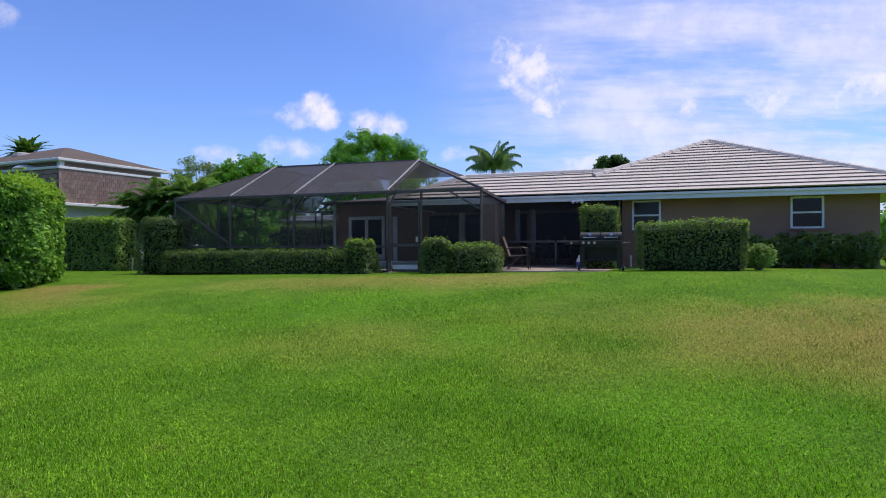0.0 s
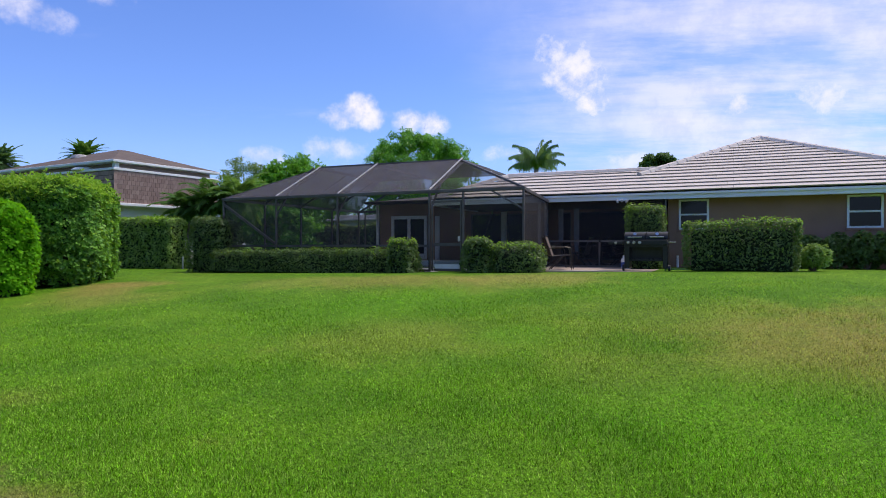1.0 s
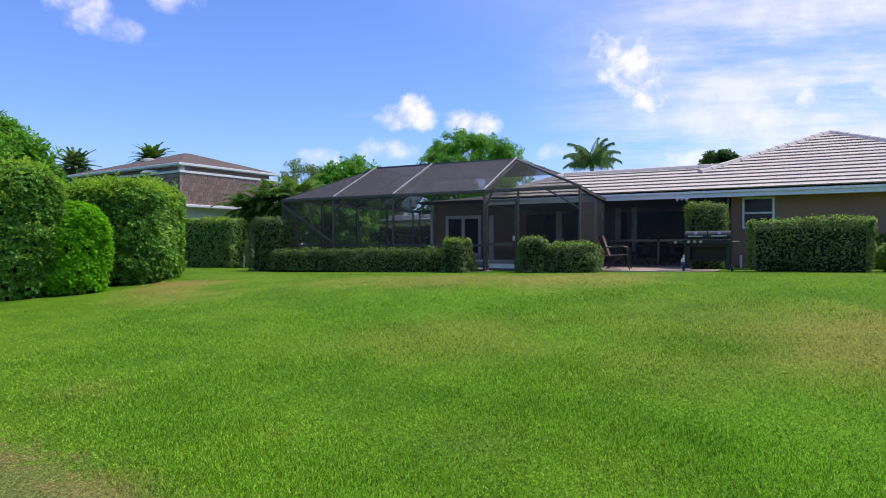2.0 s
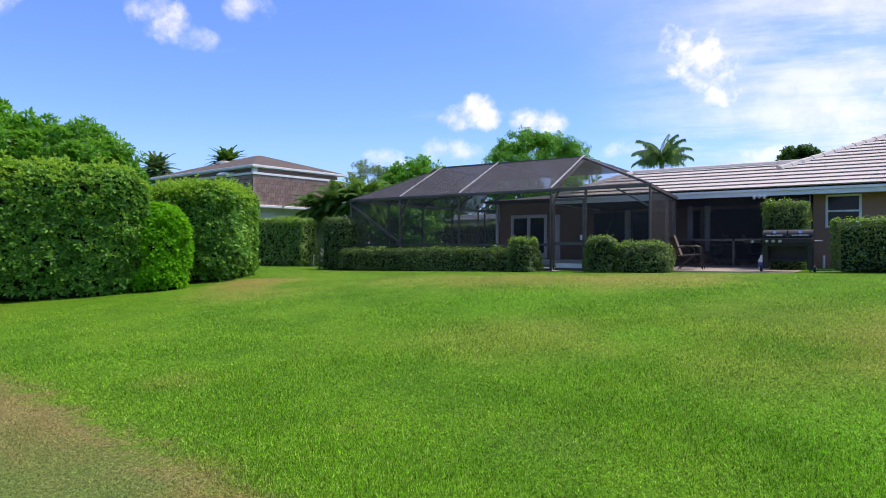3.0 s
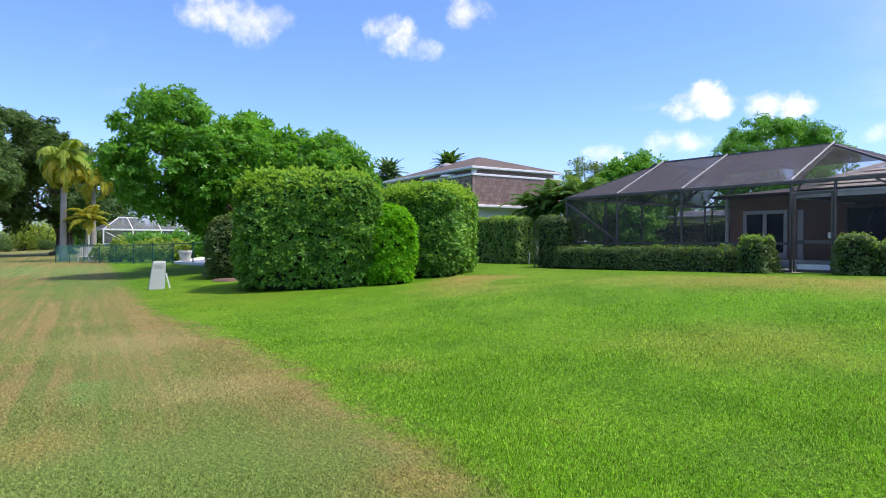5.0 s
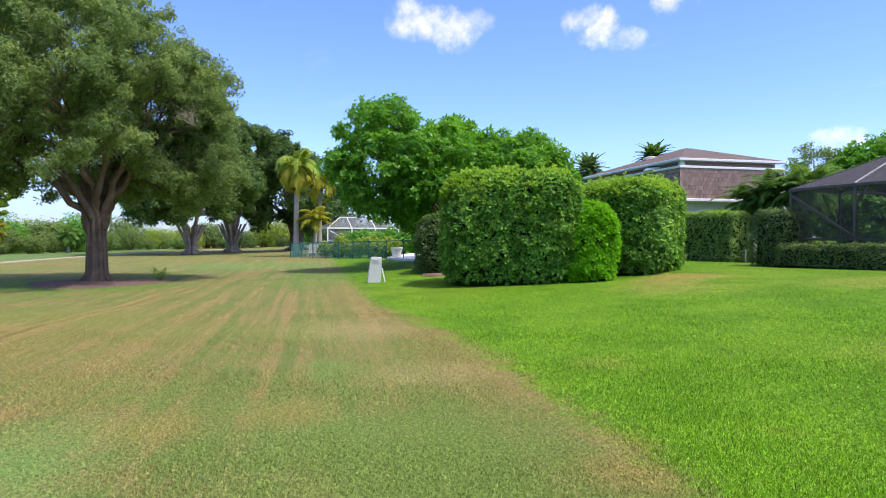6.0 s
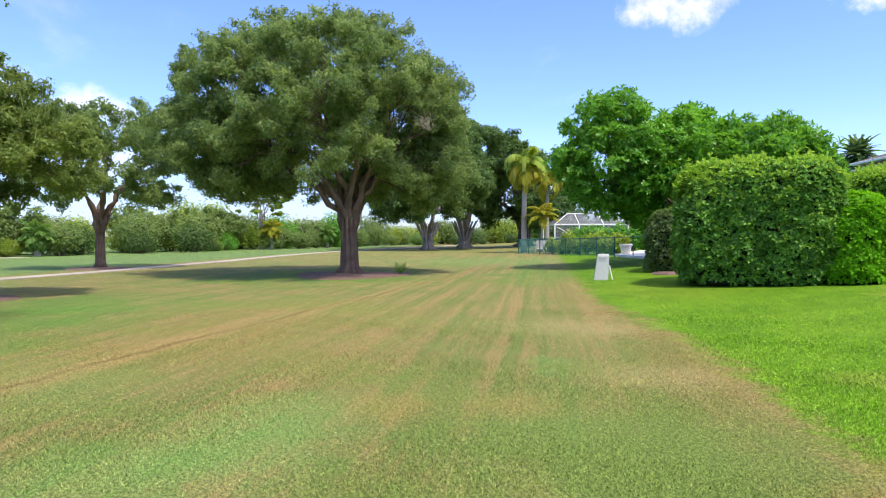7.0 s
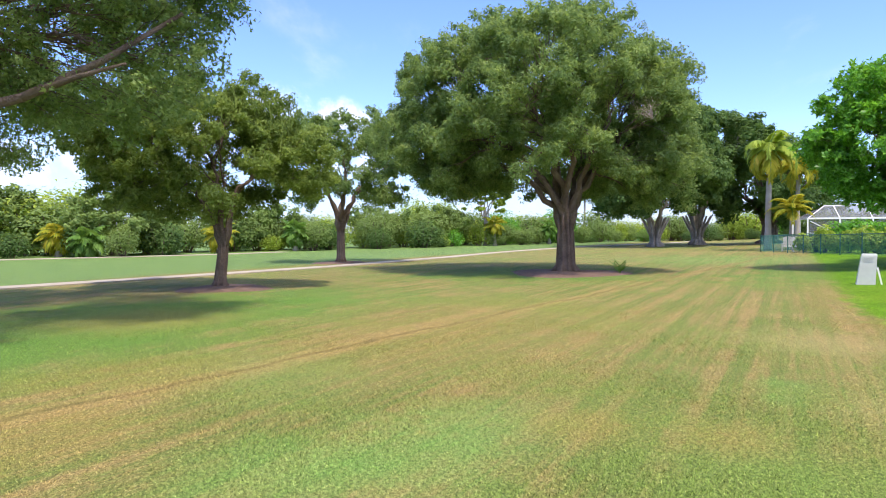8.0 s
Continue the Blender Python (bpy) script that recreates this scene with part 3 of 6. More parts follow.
def whole(name, mesh, label, category, m=None, group="", kind=""):
    ob = new(name, mesh)
    if m is not None:
        ob.matrix_world = m
    return tagged(ob, label, category, group, kind)


def unit(a):
    return a / np.maximum(np.linalg.norm(a, axis=-1, keepdims=True), 1e-9)


def leaf_quads(points, normals, length, width, rng, loose=0.7, droop=0.0, up=0.6, corners=4):
    """Pointed leaves at the points, facing roughly along the normals."""
    n = len(points)
    face = unit(normals + rng.normal(0, loose, (n, 3)) + np.array([0, 0, up]))
    axis = rng.normal(0, 1, (n, 3)) + np.array([0, 0, -droop])
    axis = unit(axis - face * (axis * face).sum(1, keepdims=True))
    side = np.cross(face, axis)
    l = (length * rng.uniform(0.6, 1.3, n))[:, None]
    w = (width * rng.uniform(0.6, 1.3, n))[:, None]
    tip = points + axis * l * 0.55 - face * l * 0.12
    base = points - axis * l * 0.5
    if corners == 3:
        return np.stack([base + side * w * 0.6, tip, base - side * w * 0.6], 1)
    return np.stack([base, points + side * w * 0.5, tip, points - side * w * 0.5], 1)


def wave(p, scale, seed):
    """Smooth uneven values of about -1..1 over the points."""
    r = np.random.default_rng(seed)
    total = np.zeros(len(p))
    for i in range(14):
        k = unit(r.normal(0, 1, 3)) * scale * r.uniform(0.9, 2.6)
        total += np.sin(p @ k + r.uniform(0, 6.28))
    return total / 6.0


def rosettes(points, normals, length, width, rng, blades=5, spread=0.6, loose=0.35, up=0.5):
    """Whorls of kite-shaped leaves, each whorl opening along its normal."""
    n = len(points)
    axis = unit(normals + rng.normal(0, loose, (n, 3)) + np.array([0, 0, up]))
    ref = unit(np.cross(axis, rng.normal(0, 1, (n, 3))))
    other = np.cross(axis, ref)
    size = rng.uniform(0.65, 1.3, (n, 1))
    leaves = []
    for k in range(blades):
        a = (2 * np.pi * k / blades + rng.uniform(-0.45, 0.45, n))[:, None]
        lift = rng.uniform(0.25, 1.5, (n, 1)) * spread
        way = unit((ref * np.cos(a) + other * np.sin(a)) * np.cos(lift) + axis * np.sin(lift))
        side = unit(np.cross(way, axis))
        l, w = length * size * rng.uniform(0.75, 1.2, (n, 1)), width * size
        mid = points + way * l * 0.55 + axis * l * 0.06
        leaves.append(np.stack([points + way * l * 0.05, mid + side * w * 0.5, points + way * l - axis * l * 0.1, mid - side * w * 0.5], 1))
    return np.concatenate(leaves)


def clipped_hedge(name, label, size, m, leaf, length, per_m2, seed, rounding=0.3, uneven=0.08, group="", skirt=0.0, sunny_shoots=0.0, top=None, belly=0.0, whorls=False):
    """A sheared hedge: solid near-black core in place of inner shade, and a coat of leaves on a rounded, slightly
    uneven box that may bulge at its belly.
    """
    rng = np.random.default_rng(seed)
    sx, sy, sz = size
    hedge = thing(name, label, "hedge", m, group)
    r = min(rounding, sx / 2.1, sy / 2.1)
    top = min(top or r, sz / 1.3)
    areas = np.array([sx * sy, sx * sz, sx * sz, sy * sz, sy * sz])
    n = int(areas.sum() * per_m2 * 1.08)
    pick = rng.choice(5, n, p=areas / areas.sum())
    a, b = rng.uniform(-0.5, 0.5, n), rng.uniform(-0.5, 0.5, n)
    p = np.zeros((n, 3))
    p[:, 0] = np.choose(pick, [a * sx, a * sx, a * sx, np.full(n, -sx / 2), np.full(n, sx / 2)])
    p[:, 1] = np.choose(pick, [b * sy, np.full(n, -sy / 2), np.full(n, sy / 2), a * sy, a * sy])
    p[:, 2] = np.choose(pick, [np.full(n, sz), (b + 0.5) * sz, (b + 0.5) * sz, (b + 0.5) * sz, (b + 0.5) * sz])
    tall = r / top                       # heights are stretched so that one radius rounds plan and top
    p[:, 2] *= tall
    inner = np.clip(p, np.array([-sx / 2 + r, -sy / 2 + r, 0]), np.array([sx / 2 - r, sy / 2 - r, (sz - top) * tall]))
    out = unit(p - inner)
    p = inner + out * r
    p[:, 2] /= tall
    out = unit(out * np.array([1, 1, tall]))
    if belly:
        h = p[:, 2] / sz
        p[:, :2] *= (1 + belly * (np.sin(np.clip(h, 0, 1) * 2.9 + 0.1) - 0.75))[:, None]
    p += out * (wave(p, 1.3, seed) * uneven + wave(p, 4.2, seed + 1) * uneven * 0.7 + wave(p, 10.0, seed + 2) * 0.05 - rng.exponential(0.05, n))[:, None]
    if skirt:
        low = np.clip(1 - p[:, 2] / (0.5 + 0.25 * wave(p * np.array([1, 1, 0]), 2.0, seed + 3)), 0, 1)
        p -= out * (low * skirt * rng.uniform(0.3, 1, n))[:, None]
        keep = rng.uniform(0, 1, n) > low * 0.6
        p, out = p[keep], out[keep]
    p[:, 2] = np.maximum(p[:, 2], 0.04)
    if whorls:
        some = rng.uniform(0, 1, len(p)) < 0.2
        coat = rosettes(p[some], out[some], length * 1.25, length * 0.62, rng)
    else:
        coat = leaf_quads(p, out, length * 1.08, length * 0.62, rng, 0.6, 0.3, 0.8)
    part("leaves", quads_mesh("leaves", coat, leaf), hedge, kind="stuff")
    if sunny_shoots:
        # pale new shoots, most of them along the top, where they also paint sunlight
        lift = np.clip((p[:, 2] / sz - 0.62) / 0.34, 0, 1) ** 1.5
        pick = rng.uniform(0, 1, len(p)) < sunny_shoots * (0.07 + 0.93 * lift) * np.clip(0.5 + wave(p, 2.2, seed + 5), 0.1, 1.2) * (0.42 if whorls else 1)
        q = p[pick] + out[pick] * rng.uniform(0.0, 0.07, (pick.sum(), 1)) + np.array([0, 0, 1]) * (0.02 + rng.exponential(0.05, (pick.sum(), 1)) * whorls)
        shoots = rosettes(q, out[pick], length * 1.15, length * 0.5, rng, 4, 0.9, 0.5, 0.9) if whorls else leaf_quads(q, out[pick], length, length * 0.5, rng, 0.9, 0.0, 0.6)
        part("new_growth", quads_mesh("new_growth", shoots, HEDGE_LIGHT), hedge, "pale new shoots that also paint a sunlit top", kind="stuff")
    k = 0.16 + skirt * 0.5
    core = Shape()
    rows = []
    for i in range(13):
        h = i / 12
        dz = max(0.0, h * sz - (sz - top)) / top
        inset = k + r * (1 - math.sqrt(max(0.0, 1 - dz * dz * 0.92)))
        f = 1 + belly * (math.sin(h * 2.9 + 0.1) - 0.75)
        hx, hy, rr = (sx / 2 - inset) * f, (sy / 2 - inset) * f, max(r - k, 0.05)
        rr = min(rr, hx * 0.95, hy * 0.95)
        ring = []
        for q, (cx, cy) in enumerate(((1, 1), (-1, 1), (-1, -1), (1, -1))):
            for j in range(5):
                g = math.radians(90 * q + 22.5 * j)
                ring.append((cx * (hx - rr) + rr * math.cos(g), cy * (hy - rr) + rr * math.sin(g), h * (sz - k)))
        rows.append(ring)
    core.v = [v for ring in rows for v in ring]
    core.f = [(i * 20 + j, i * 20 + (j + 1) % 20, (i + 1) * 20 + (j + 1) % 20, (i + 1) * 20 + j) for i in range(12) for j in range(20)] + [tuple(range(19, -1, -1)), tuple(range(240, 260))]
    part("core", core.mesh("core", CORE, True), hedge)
    return hedge


def shrub(name, label, radii, m, leaf, length, count, seed, category="shrub", group="", lumps=7, loose=0.7):
    """A loose rounded shrub of overlapping leafy lumps on short stems."""
    rng = np.random.default_rng(seed)
    ob = thing(name, label, category, m, group)
    rx, ry, rz = radii
    cs = unit(rng.normal(0, 1, (lumps, 3))) * rng.uniform(0.25, 0.6, (lumps, 1))
    cs[:, 2] = np.abs(cs[:, 2])
    which = rng.integers(0, lumps, count)
    d = unit(rng.normal(0, 1, (count, 3)))
    p = cs[which] + d * (0.5 * rng.uniform(0.55, 1, count) ** 0.5)[:, None]
    p = p * np.array([rx, ry, rz]) + np.array([0, 0, rz * 0.42])
    keep = p[:, 2] > 0.02
    part("leaves", quads_mesh("leaves", leaf_quads(p[keep], d[keep], length * 1.15, length * 0.6, rng, loose, 0.2, 0.7, 3), leaf), ob, kind="stuff")
    st = Shape()
    for i in range(6):
        a = i * 1.05 + rng.uniform(0, 0.5)
        st.tube([(0.1 * rx * math.cos(a), 0.1 * ry * math.sin(a), 0), (0.3 * rx * math.cos(a), 0.3 * ry * math.sin(a), rz * 0.5), (0.45 * rx * math.cos(a), 0.45 * ry * math.sin(a), rz * 0.95)], [0.03 * rz, 0.022 * rz, 0.01 * rz], 5)
    part("woody_base", st.mesh("woody_base", BARK), ob)
    return ob


def dome_clumps(rng, n, centre, radii, floor_z, r_lo, r_hi, inner=0.55, gap=0.55):
    """Places for leaf clumps over an uneven dome, set apart from one another."""
    out = []
    tries = 0
    while len(out) < n and tries < n * 60:
        tries += 1
        d = rng.normal(0, 1, 3)
        d /= np.linalg.norm(d)
        k = inner + (1 - inner) * rng.uniform(0, 1) ** 0.5
        p = np.array(centre) + d * np.array(radii) * k * rng.uniform(0.9, 1.04)
        if p[2] < floor_z + rng.uniform(0, 0.6):
            continue
        r = rng.uniform(r_lo, r_hi)
        if all(np.linalg.norm(p - q[:3]) > gap * (r + q[3]) * 0.6 for q in out):
            out.append(np.array([*p, r]))
    return np.array(out)


def crown_leaves(clumps, per_clump, length, width, rng, flat=0.8, tufts=9, droop=0.3, corners=3, airy=False, whorls=False):
    """Leaves gathered in tufts over every clump; whorls for broad glossy leaves."""
    ps, ns = [], []
    for x, y, z, r in clumps:
        n = int(per_clump * (r / np.mean(clumps[:, 3])) ** 2)
        td = unit(rng.normal(0, 1, (tufts, 3)) + np.array([0, 0, 0.2]))
        tc = td * r * rng.uniform(0.35, 1.05, (tufts, 1))
        which = rng.integers(0, tufts, n)
        d = unit(rng.normal(0, 1, (n, 3)))
        q = tc[which] + d * (r * (0.5 if airy else 0.46) * rng.uniform(0.05, 1, n) ** 0.5)[:, None]
        q[:, 2] *= flat
        ps.append(q + np.array([x, y, z]))
        ns.append(unit(d + td[which] * 0.8))
    ps, ns = np.concatenate(ps), np.concatenate(ns)
    if whorls:
        return rosettes(ps, ns, length, width, rng, 6, 0.7, 0.25, 0.8)
    return leaf_quads(ps, ns, length * 1.15, width * 1.15, rng, 0.8 if airy else 0.6, droop, 0.5 if airy else 0.7, corners)


def bent(a, b, rng, sag=0.0, wander=0.1, steps=5):
    a, b = Vector(a), Vector(b)
    l = (b - a).length
    pts = []
    for i in range(steps + 1):
        k = i / steps
        j = math.sin(k * math.pi)
        pts.append(a.lerp(b, k) + Vector((rng.normal(0, wander), rng.normal(0, wander), rng.normal(0, wander) * 0.5)) * l * 0.25 * j + Vector((0, 0, sag * l * j)))
    return pts


def broad_tree(name, label, m, clumps, trunk_r, fork_z, leaf, per_clump, length, seed, limbs=7, bark=None, flare=1.6, lean=(0, 0), width=0.5, flat=0.8, droop=0.3, stems=1, tufts=9, corners=3, airy=False, stout=1.0, whorls=False):
    """Trunk with flared foot, forked limbs that reach every leaf clump, and a crown of leaves."""
    rng = np.random.default_rng(seed)
    bark = bark or BARK
    tree = thing(name, label, "tree", m)
    fork = Vector((lean[0], lean[1], fork_z))
    foot = Shape()
    if stems == 1:
        hs = [0, 0.05, 0.15, 0.35, 0.65, 1.0]
        foot.tube([Vector((fork.x * k, fork.y * k, fork_z * k - 0.05)) for k in hs], [trunk_r * 0.86 * (flare if k == 0 else 1 + (flare - 1) * math.exp(-k * 7)) * (1 - 0.12 * k if k < 0.9 else 0.6) for k in hs], 14)
        # buttress ridges
        for i in range(9):
            a = i * 0.7 + rng.uniform(-0.15, 0.15)
            c, s = math.cos(a), math.sin(a)
            foot.tube([(c * trunk_r * flare * 1.05, s * trunk_r * flare * 1.05, -0.05), (c * trunk_r * 0.9, s * trunk_r * 0.9, fork_z * 0.14), (c * trunk_r * 0.78 + fork.x * 0.5, s * trunk_r * 0.78 + fork.y * 0.5, fork_z * 0.5), (c * trunk_r * 0.7 + fork.x, s * trunk_r * 0.7 + fork.y, fork_z)],
                      [trunk_r * 0.26, trunk_r * 0.2, trunk_r * 0.2, trunk_r * 0.14], 6)
    else:
        for i in range(stems):
            a = i * 2 * math.pi / stems + rng.uniform(-0.3, 0.3)
            c, s = math.cos(a), math.sin(a)
            rr = trunk_r * rng.uniform(0.35, 0.55)
            foot.tube([(c * trunk_r * 1.0, s * trunk_r * 1.0, -0.05), (c * trunk_r * 0.5, s * trunk_r * 0.5, fork_z * 0.35), (c * trunk_r * 0.7, s * trunk_r * 0.7, fork_z * 0.8), (c * trunk_r * 2.0, s * trunk_r * 2.0, fork_z * 1.9)], [rr * 1.1, rr * 0.7, rr * 0.55, rr * 0.3], 8)
    part("trunk", foot.mesh("trunk", bark, True), tree)
    ang = np.arctan2(clumps[:, 1] - fork.y, clumps[:, 0] - fork.x)
    mid = clumps[:, :2].mean(0)
    reach = np.hypot(clumps[:, 0] - mid[0], clumps[:, 1] - mid[1])
    central = reach < np.percentile(reach, 22)
    sector = np.floor(((ang + math.pi) / (2 * math.pi) + 0.03) * (limbs - 1)).astype(int) % max(limbs - 1, 1)
    sector[central] = limbs - 1
    for k in range(limbs):
        mine = clumps[sector == k]
        if len(mine) == 0:
            continue
        c = mine[:, :3].mean(0)
        hub = fork.lerp(Vector(c), 0.48)
        hub.z = fork_z + (c[2] - fork_z) * 0.62
        a = math.atan2(hub.y - fork.y, hub.x - fork.x)
        start = Vector((lean[0] * 0.7, lean[1] * 0.7, fork_z * 0.7)) + Vector((math.cos(a), math.sin(a), 0)) * trunk_r * 0.3
        limb = Shape()
        r0 = trunk_r * (0.5 if limbs > 5 else 0.58) * stout
        elbow = start.lerp(hub, 0.16)
        elbow.z = start.z + (hub.z - start.z) * rng.uniform(0.55, 0.78)
        main = []
        for i in range(8):
            k_ = i / 7
            main.append(start * (1 - k_) ** 2 + elbow * 2 * k_ * (1 - k_) + hub * k_ ** 2 + Vector(rng.normal(0, 0.025, 3)) * (hub - start).length * (0 < i < 7))
        limb.tube(main, [r0 * (1.05 - 0.6 * i / 7) for i in range(8)], 8)
        # boughs part from the limb and each serves the clumps nearest to it
        seats = [mine[0]]
        while len(seats) < max(2, len(mine) // 8) and len(seats) < len(mine):
            far = np.min([np.linalg.norm(mine[:, :3] - q[:3], axis=1) for q in seats], axis=0)
            seats.append(mine[int(np.argmax(far))])
        near = np.argmin([np.linalg.norm(mine[:, :3] - q[:3], axis=1) for q in seats], axis=0)
        for g, seat in enumerate(seats):
            ours = mine[near == g]
            c2 = Vector(ours[:, :3].mean(0))
            s = main[min(range(3, 8), key=lambda i: (main[i] - c2).length + abs(i - 5) * 0.1)]
            end = s.lerp(c2, 0.8)
            bough = bent(s, end, rng, 0.07, 0.22, 5)
            limb.tube(bough, [r0 * q for q in (0.36, 0.28, 0.22, 0.17, 0.12, 0.08)], 6, False)
            for x, y, z, r in ours:
                tip = Vector((x, y, z))
                b0 = bough[int(rng.integers(2, 6))]
                limb.tube(bent(b0, tip, rng, 0.04, 0.25, 3), [r0 * 0.1, r0 * 0.07, r0 * 0.045, r0 * 0.02], 4, False)
                e = tip + Vector(rng.normal(0, 0.55, 3)) * r
                limb.tube(bent(b0.lerp(tip, 0.6), e, rng, 0, 0.2, 2), [r0 * 0.05, r0 * 0.035, r0 * 0.015], 3, False)
        part("limb", limb.mesh("limb", bark, True), tree)
    part("crown", quads_mesh("crown", crown_leaves(clumps, per_clump, length, length * width, rng, flat, tufts, droop, corners, airy, whorls), leaf), tree, kind="stuff")
    return tree


def frond_quads(rng, length, start, heading, rise, curl, leaflets, leaf_len, leaf_w, hang=0.4, fan=False):
    """Leaflets of one feather frond, and the line of its stalk."""
    h = Vector((math.cos(heading), math.sin(heading), 0))
    pts, pos, tilt = [], Vector(start), rise
    n = 10
    for i in range(n + 1):
        pts.append(pos.copy())
        pos = pos + (h * math.cos(tilt) + Vector((0, 0, math.sin(tilt)))) * (length / n)
        tilt -= curl / n
    quads = []
    for i in range(leaflets):
        k = 0.12 + 0.88 * i / leaflets
        j = min(int(k * n), n - 1)
        p = pts[j].lerp(pts[j + 1], k * n - j)
        d = (pts[j + 1] - pts[j]).normalized()
        s = d.cross(Vector((0, 0, 1))).normalized()
        l = leaf_len * (math.sin(min(k * 1.15 + 0.12, 1.0) * math.pi) * 0.75 + 0.3) * rng.uniform(0.8, 1.15)
        for sign in (-1, 1):
            o = (s * sign * 0.8 + d * 0.55 + Vector((0, 0, rng.uniform(0.1, 0.35) - hang))).normalized()
            tip = p + o * l + Vector((0, 0, -hang * l * 0.5))
            mid = p + o * l * 0.5
            w = d * leaf_w * 0.5
            quads.append([p - w * 0.4, mid - w, tip, mid + w])
    return np.array([[tuple(c) for c in q] for q in quads]), pts


def palm(name, label, m, height, trunk_r, fronds, length, leaf, seed, leaf_len=0.6, curl=1.6, hang=0.4, leaflets=34, leaf_w=0.05, shaft=True, bend=0.15, old=None, low=-0.4):
    """A feather palm: ringed trunk, green crown shaft, arching fronds, each on its stalk."""
    rng = np.random.default_rng(seed)
    ob = thing(name, label, "palm", m)
    top = Vector((bend * height * 0.2, bend * height * 0.1, height))
    trunk = Shape()
    ts = [i / 14 for i in range(15)]
    trunk.tube([(top.x * k * k, top.y * k * k, height * k - 0.05 * (k == 0)) for k in ts], [trunk_r * (1.35 - 1.2 * k if k < 0.2 else 1.08 - 0.3 * k + (0.03 if i % 2 else 0)) for i, k in enumerate(ts)], 10)
    part("trunk", trunk.mesh("trunk", PALM_BARK, True), ob)
    if shaft:
        part("crown_shaft", Shape().tube([top, top + Vector((0, 0, length * 0.18)), top + Vector((0, 0, length * 0.36))], [trunk_r * 0.85, trunk_r * 0.8, trunk_r * 0.35], 8).mesh("crown_shaft", PALM_GREEN, True), ob)
    start = top + Vector((0, 0, length * (0.3 if shaft else 0.02)))
    for i in range(fronds):
        k = i / max(fronds - 1, 1)
        rise = 1.35 + (low - 1.35) * k
        q, line = frond_quads(rng, length * rng.uniform(0.85, 1.1), start - Vector((0, 0, k * 0.15)), i * 2.4 + rng.uniform(-0.2, 0.2), rise + rng.uniform(-0.1, 0.1), curl * rng.uniform(0.8, 1.2), leaflets, leaf_len, leaf_w, hang)
        fr = part("frond", quads_mesh("frond", q, old if (old and k > 0.55) else leaf), ob)
        part("stalk", Shape().tube(line, [0.03 * (1 - 0.09 * j) + 0.004 for j in range(len(line))], 4).mesh("stalk", PALM_GREEN), fr)
    return ob


# ---- ground ----
radii = np.concatenate([[0.0], np.linspace(1.5, 60, 79), np.geomspace(63, 3500, 26)])
spokes = 144
ang = np.linspace(0, 2 * np.pi, spokes, endpoint=False)
gx = np.concatenate([[0.0], (radii[1:, None] * np.cos(ang)).ravel()])
gy = np.concatenate([[0.0], (radii[1:, None] * np.sin(ang)).ravel()])
gzs = lie(gx, gy)
sheet = Shape()
sheet.v = list(zip(gx.tolist(), gy.tolist(), gzs.tolist()))
sheet.f = [(0, 1 + i, 1 + (i + 1) % spokes) for i in range(spokes)]
for r in range(len(radii) - 2):
    for i in range(spokes):
        j = (i + 1) % spokes
        a, b = 1 + r * spokes, 1 + (r + 1) * spokes
        sheet.f.append((a + i, b + i, b + j, a + j))
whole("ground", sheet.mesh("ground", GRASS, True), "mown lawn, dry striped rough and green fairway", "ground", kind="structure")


def turf():
    """Blades of grass over the stretch of lawn in front of the house and along the rough."""
    rng = np.random.default_rng(5)
    n = 640000
    r = 3.4 + (rng.beta(1.15, 2.7, n)) * 14.6
    a = np.radians(45 + np.clip(rng.normal(0, 1, n) * 9, -16, 16) + rng.uniform(-84, 84, n))
    x, y = -np.sin(a) * r, np.cos(a) * r
    z = lie(x, y)
    grow = 0.75 + r / 22
    h = rng.uniform(0.014, 0.048, n) * (0.9 + 0.25 * np.sin(x * 1.7 + 2 * np.sin(y * 1.3)))
    w = rng.uniform(0.0022, 0.0048, n) * grow
    dry = 0.461 * x + 0.887 * y < 2.0
    h, w = np.where(dry, h * 0.6, h), np.where(dry, w * 0.85, w)
    t = rng.uniform(0, 2 * np.pi, n)
    lean = rng.normal(0, 0.018, (n, 2)) * grow[:, None] ** 0.5
    base = np.stack([x, y, z - 0.004], 1)
    side = np.stack([np.cos(t) * w, np.sin(t) * w, np.zeros(n)], 1)
    tip = base + np.stack([lean[:, 0], lean[:, 1], h], 1)
    return quads_mesh("grass", np.stack([base - side, base + side, tip], 1), BLADE)


whole("grass", turf(), "short mown grass blades of the lawn", "grass", kind="stuff")

# cart path, a long pale ribbon on the far side of the rough
def ribbon(line, half, label):
    """A flat concrete path along the line."""
    track, pts = Shape(), []
    for (x0, y0), (x1, y1) in zip(line, line[1:]):
        pts += [(x0 + (x1 - x0) * i / 6, y0 + (y1 - y0) * i / 6) for i in range(6)]
    for (x, y), (X, Y) in zip(pts, pts[1:]):
        d = Vector((X - x, Y - y)).normalized()
        n = Vector((-d.y, d.x)) * half
        track.v += [(x + n.x, y + n.y, 0.035), (x - n.x, y - n.y, 0.035)]
    track.f = [(2 * i, 2 * i + 1, 2 * i + 3, 2 * i + 2) for i in range(len(pts) - 2)]
    path = whole("cart_path", track.mesh("cart_path", PATH_CONCRETE), label, "path", kind="structure")
    sol = path.modifiers.new("thickness", "SOLIDIFY")
    sol.thickness = 0.08


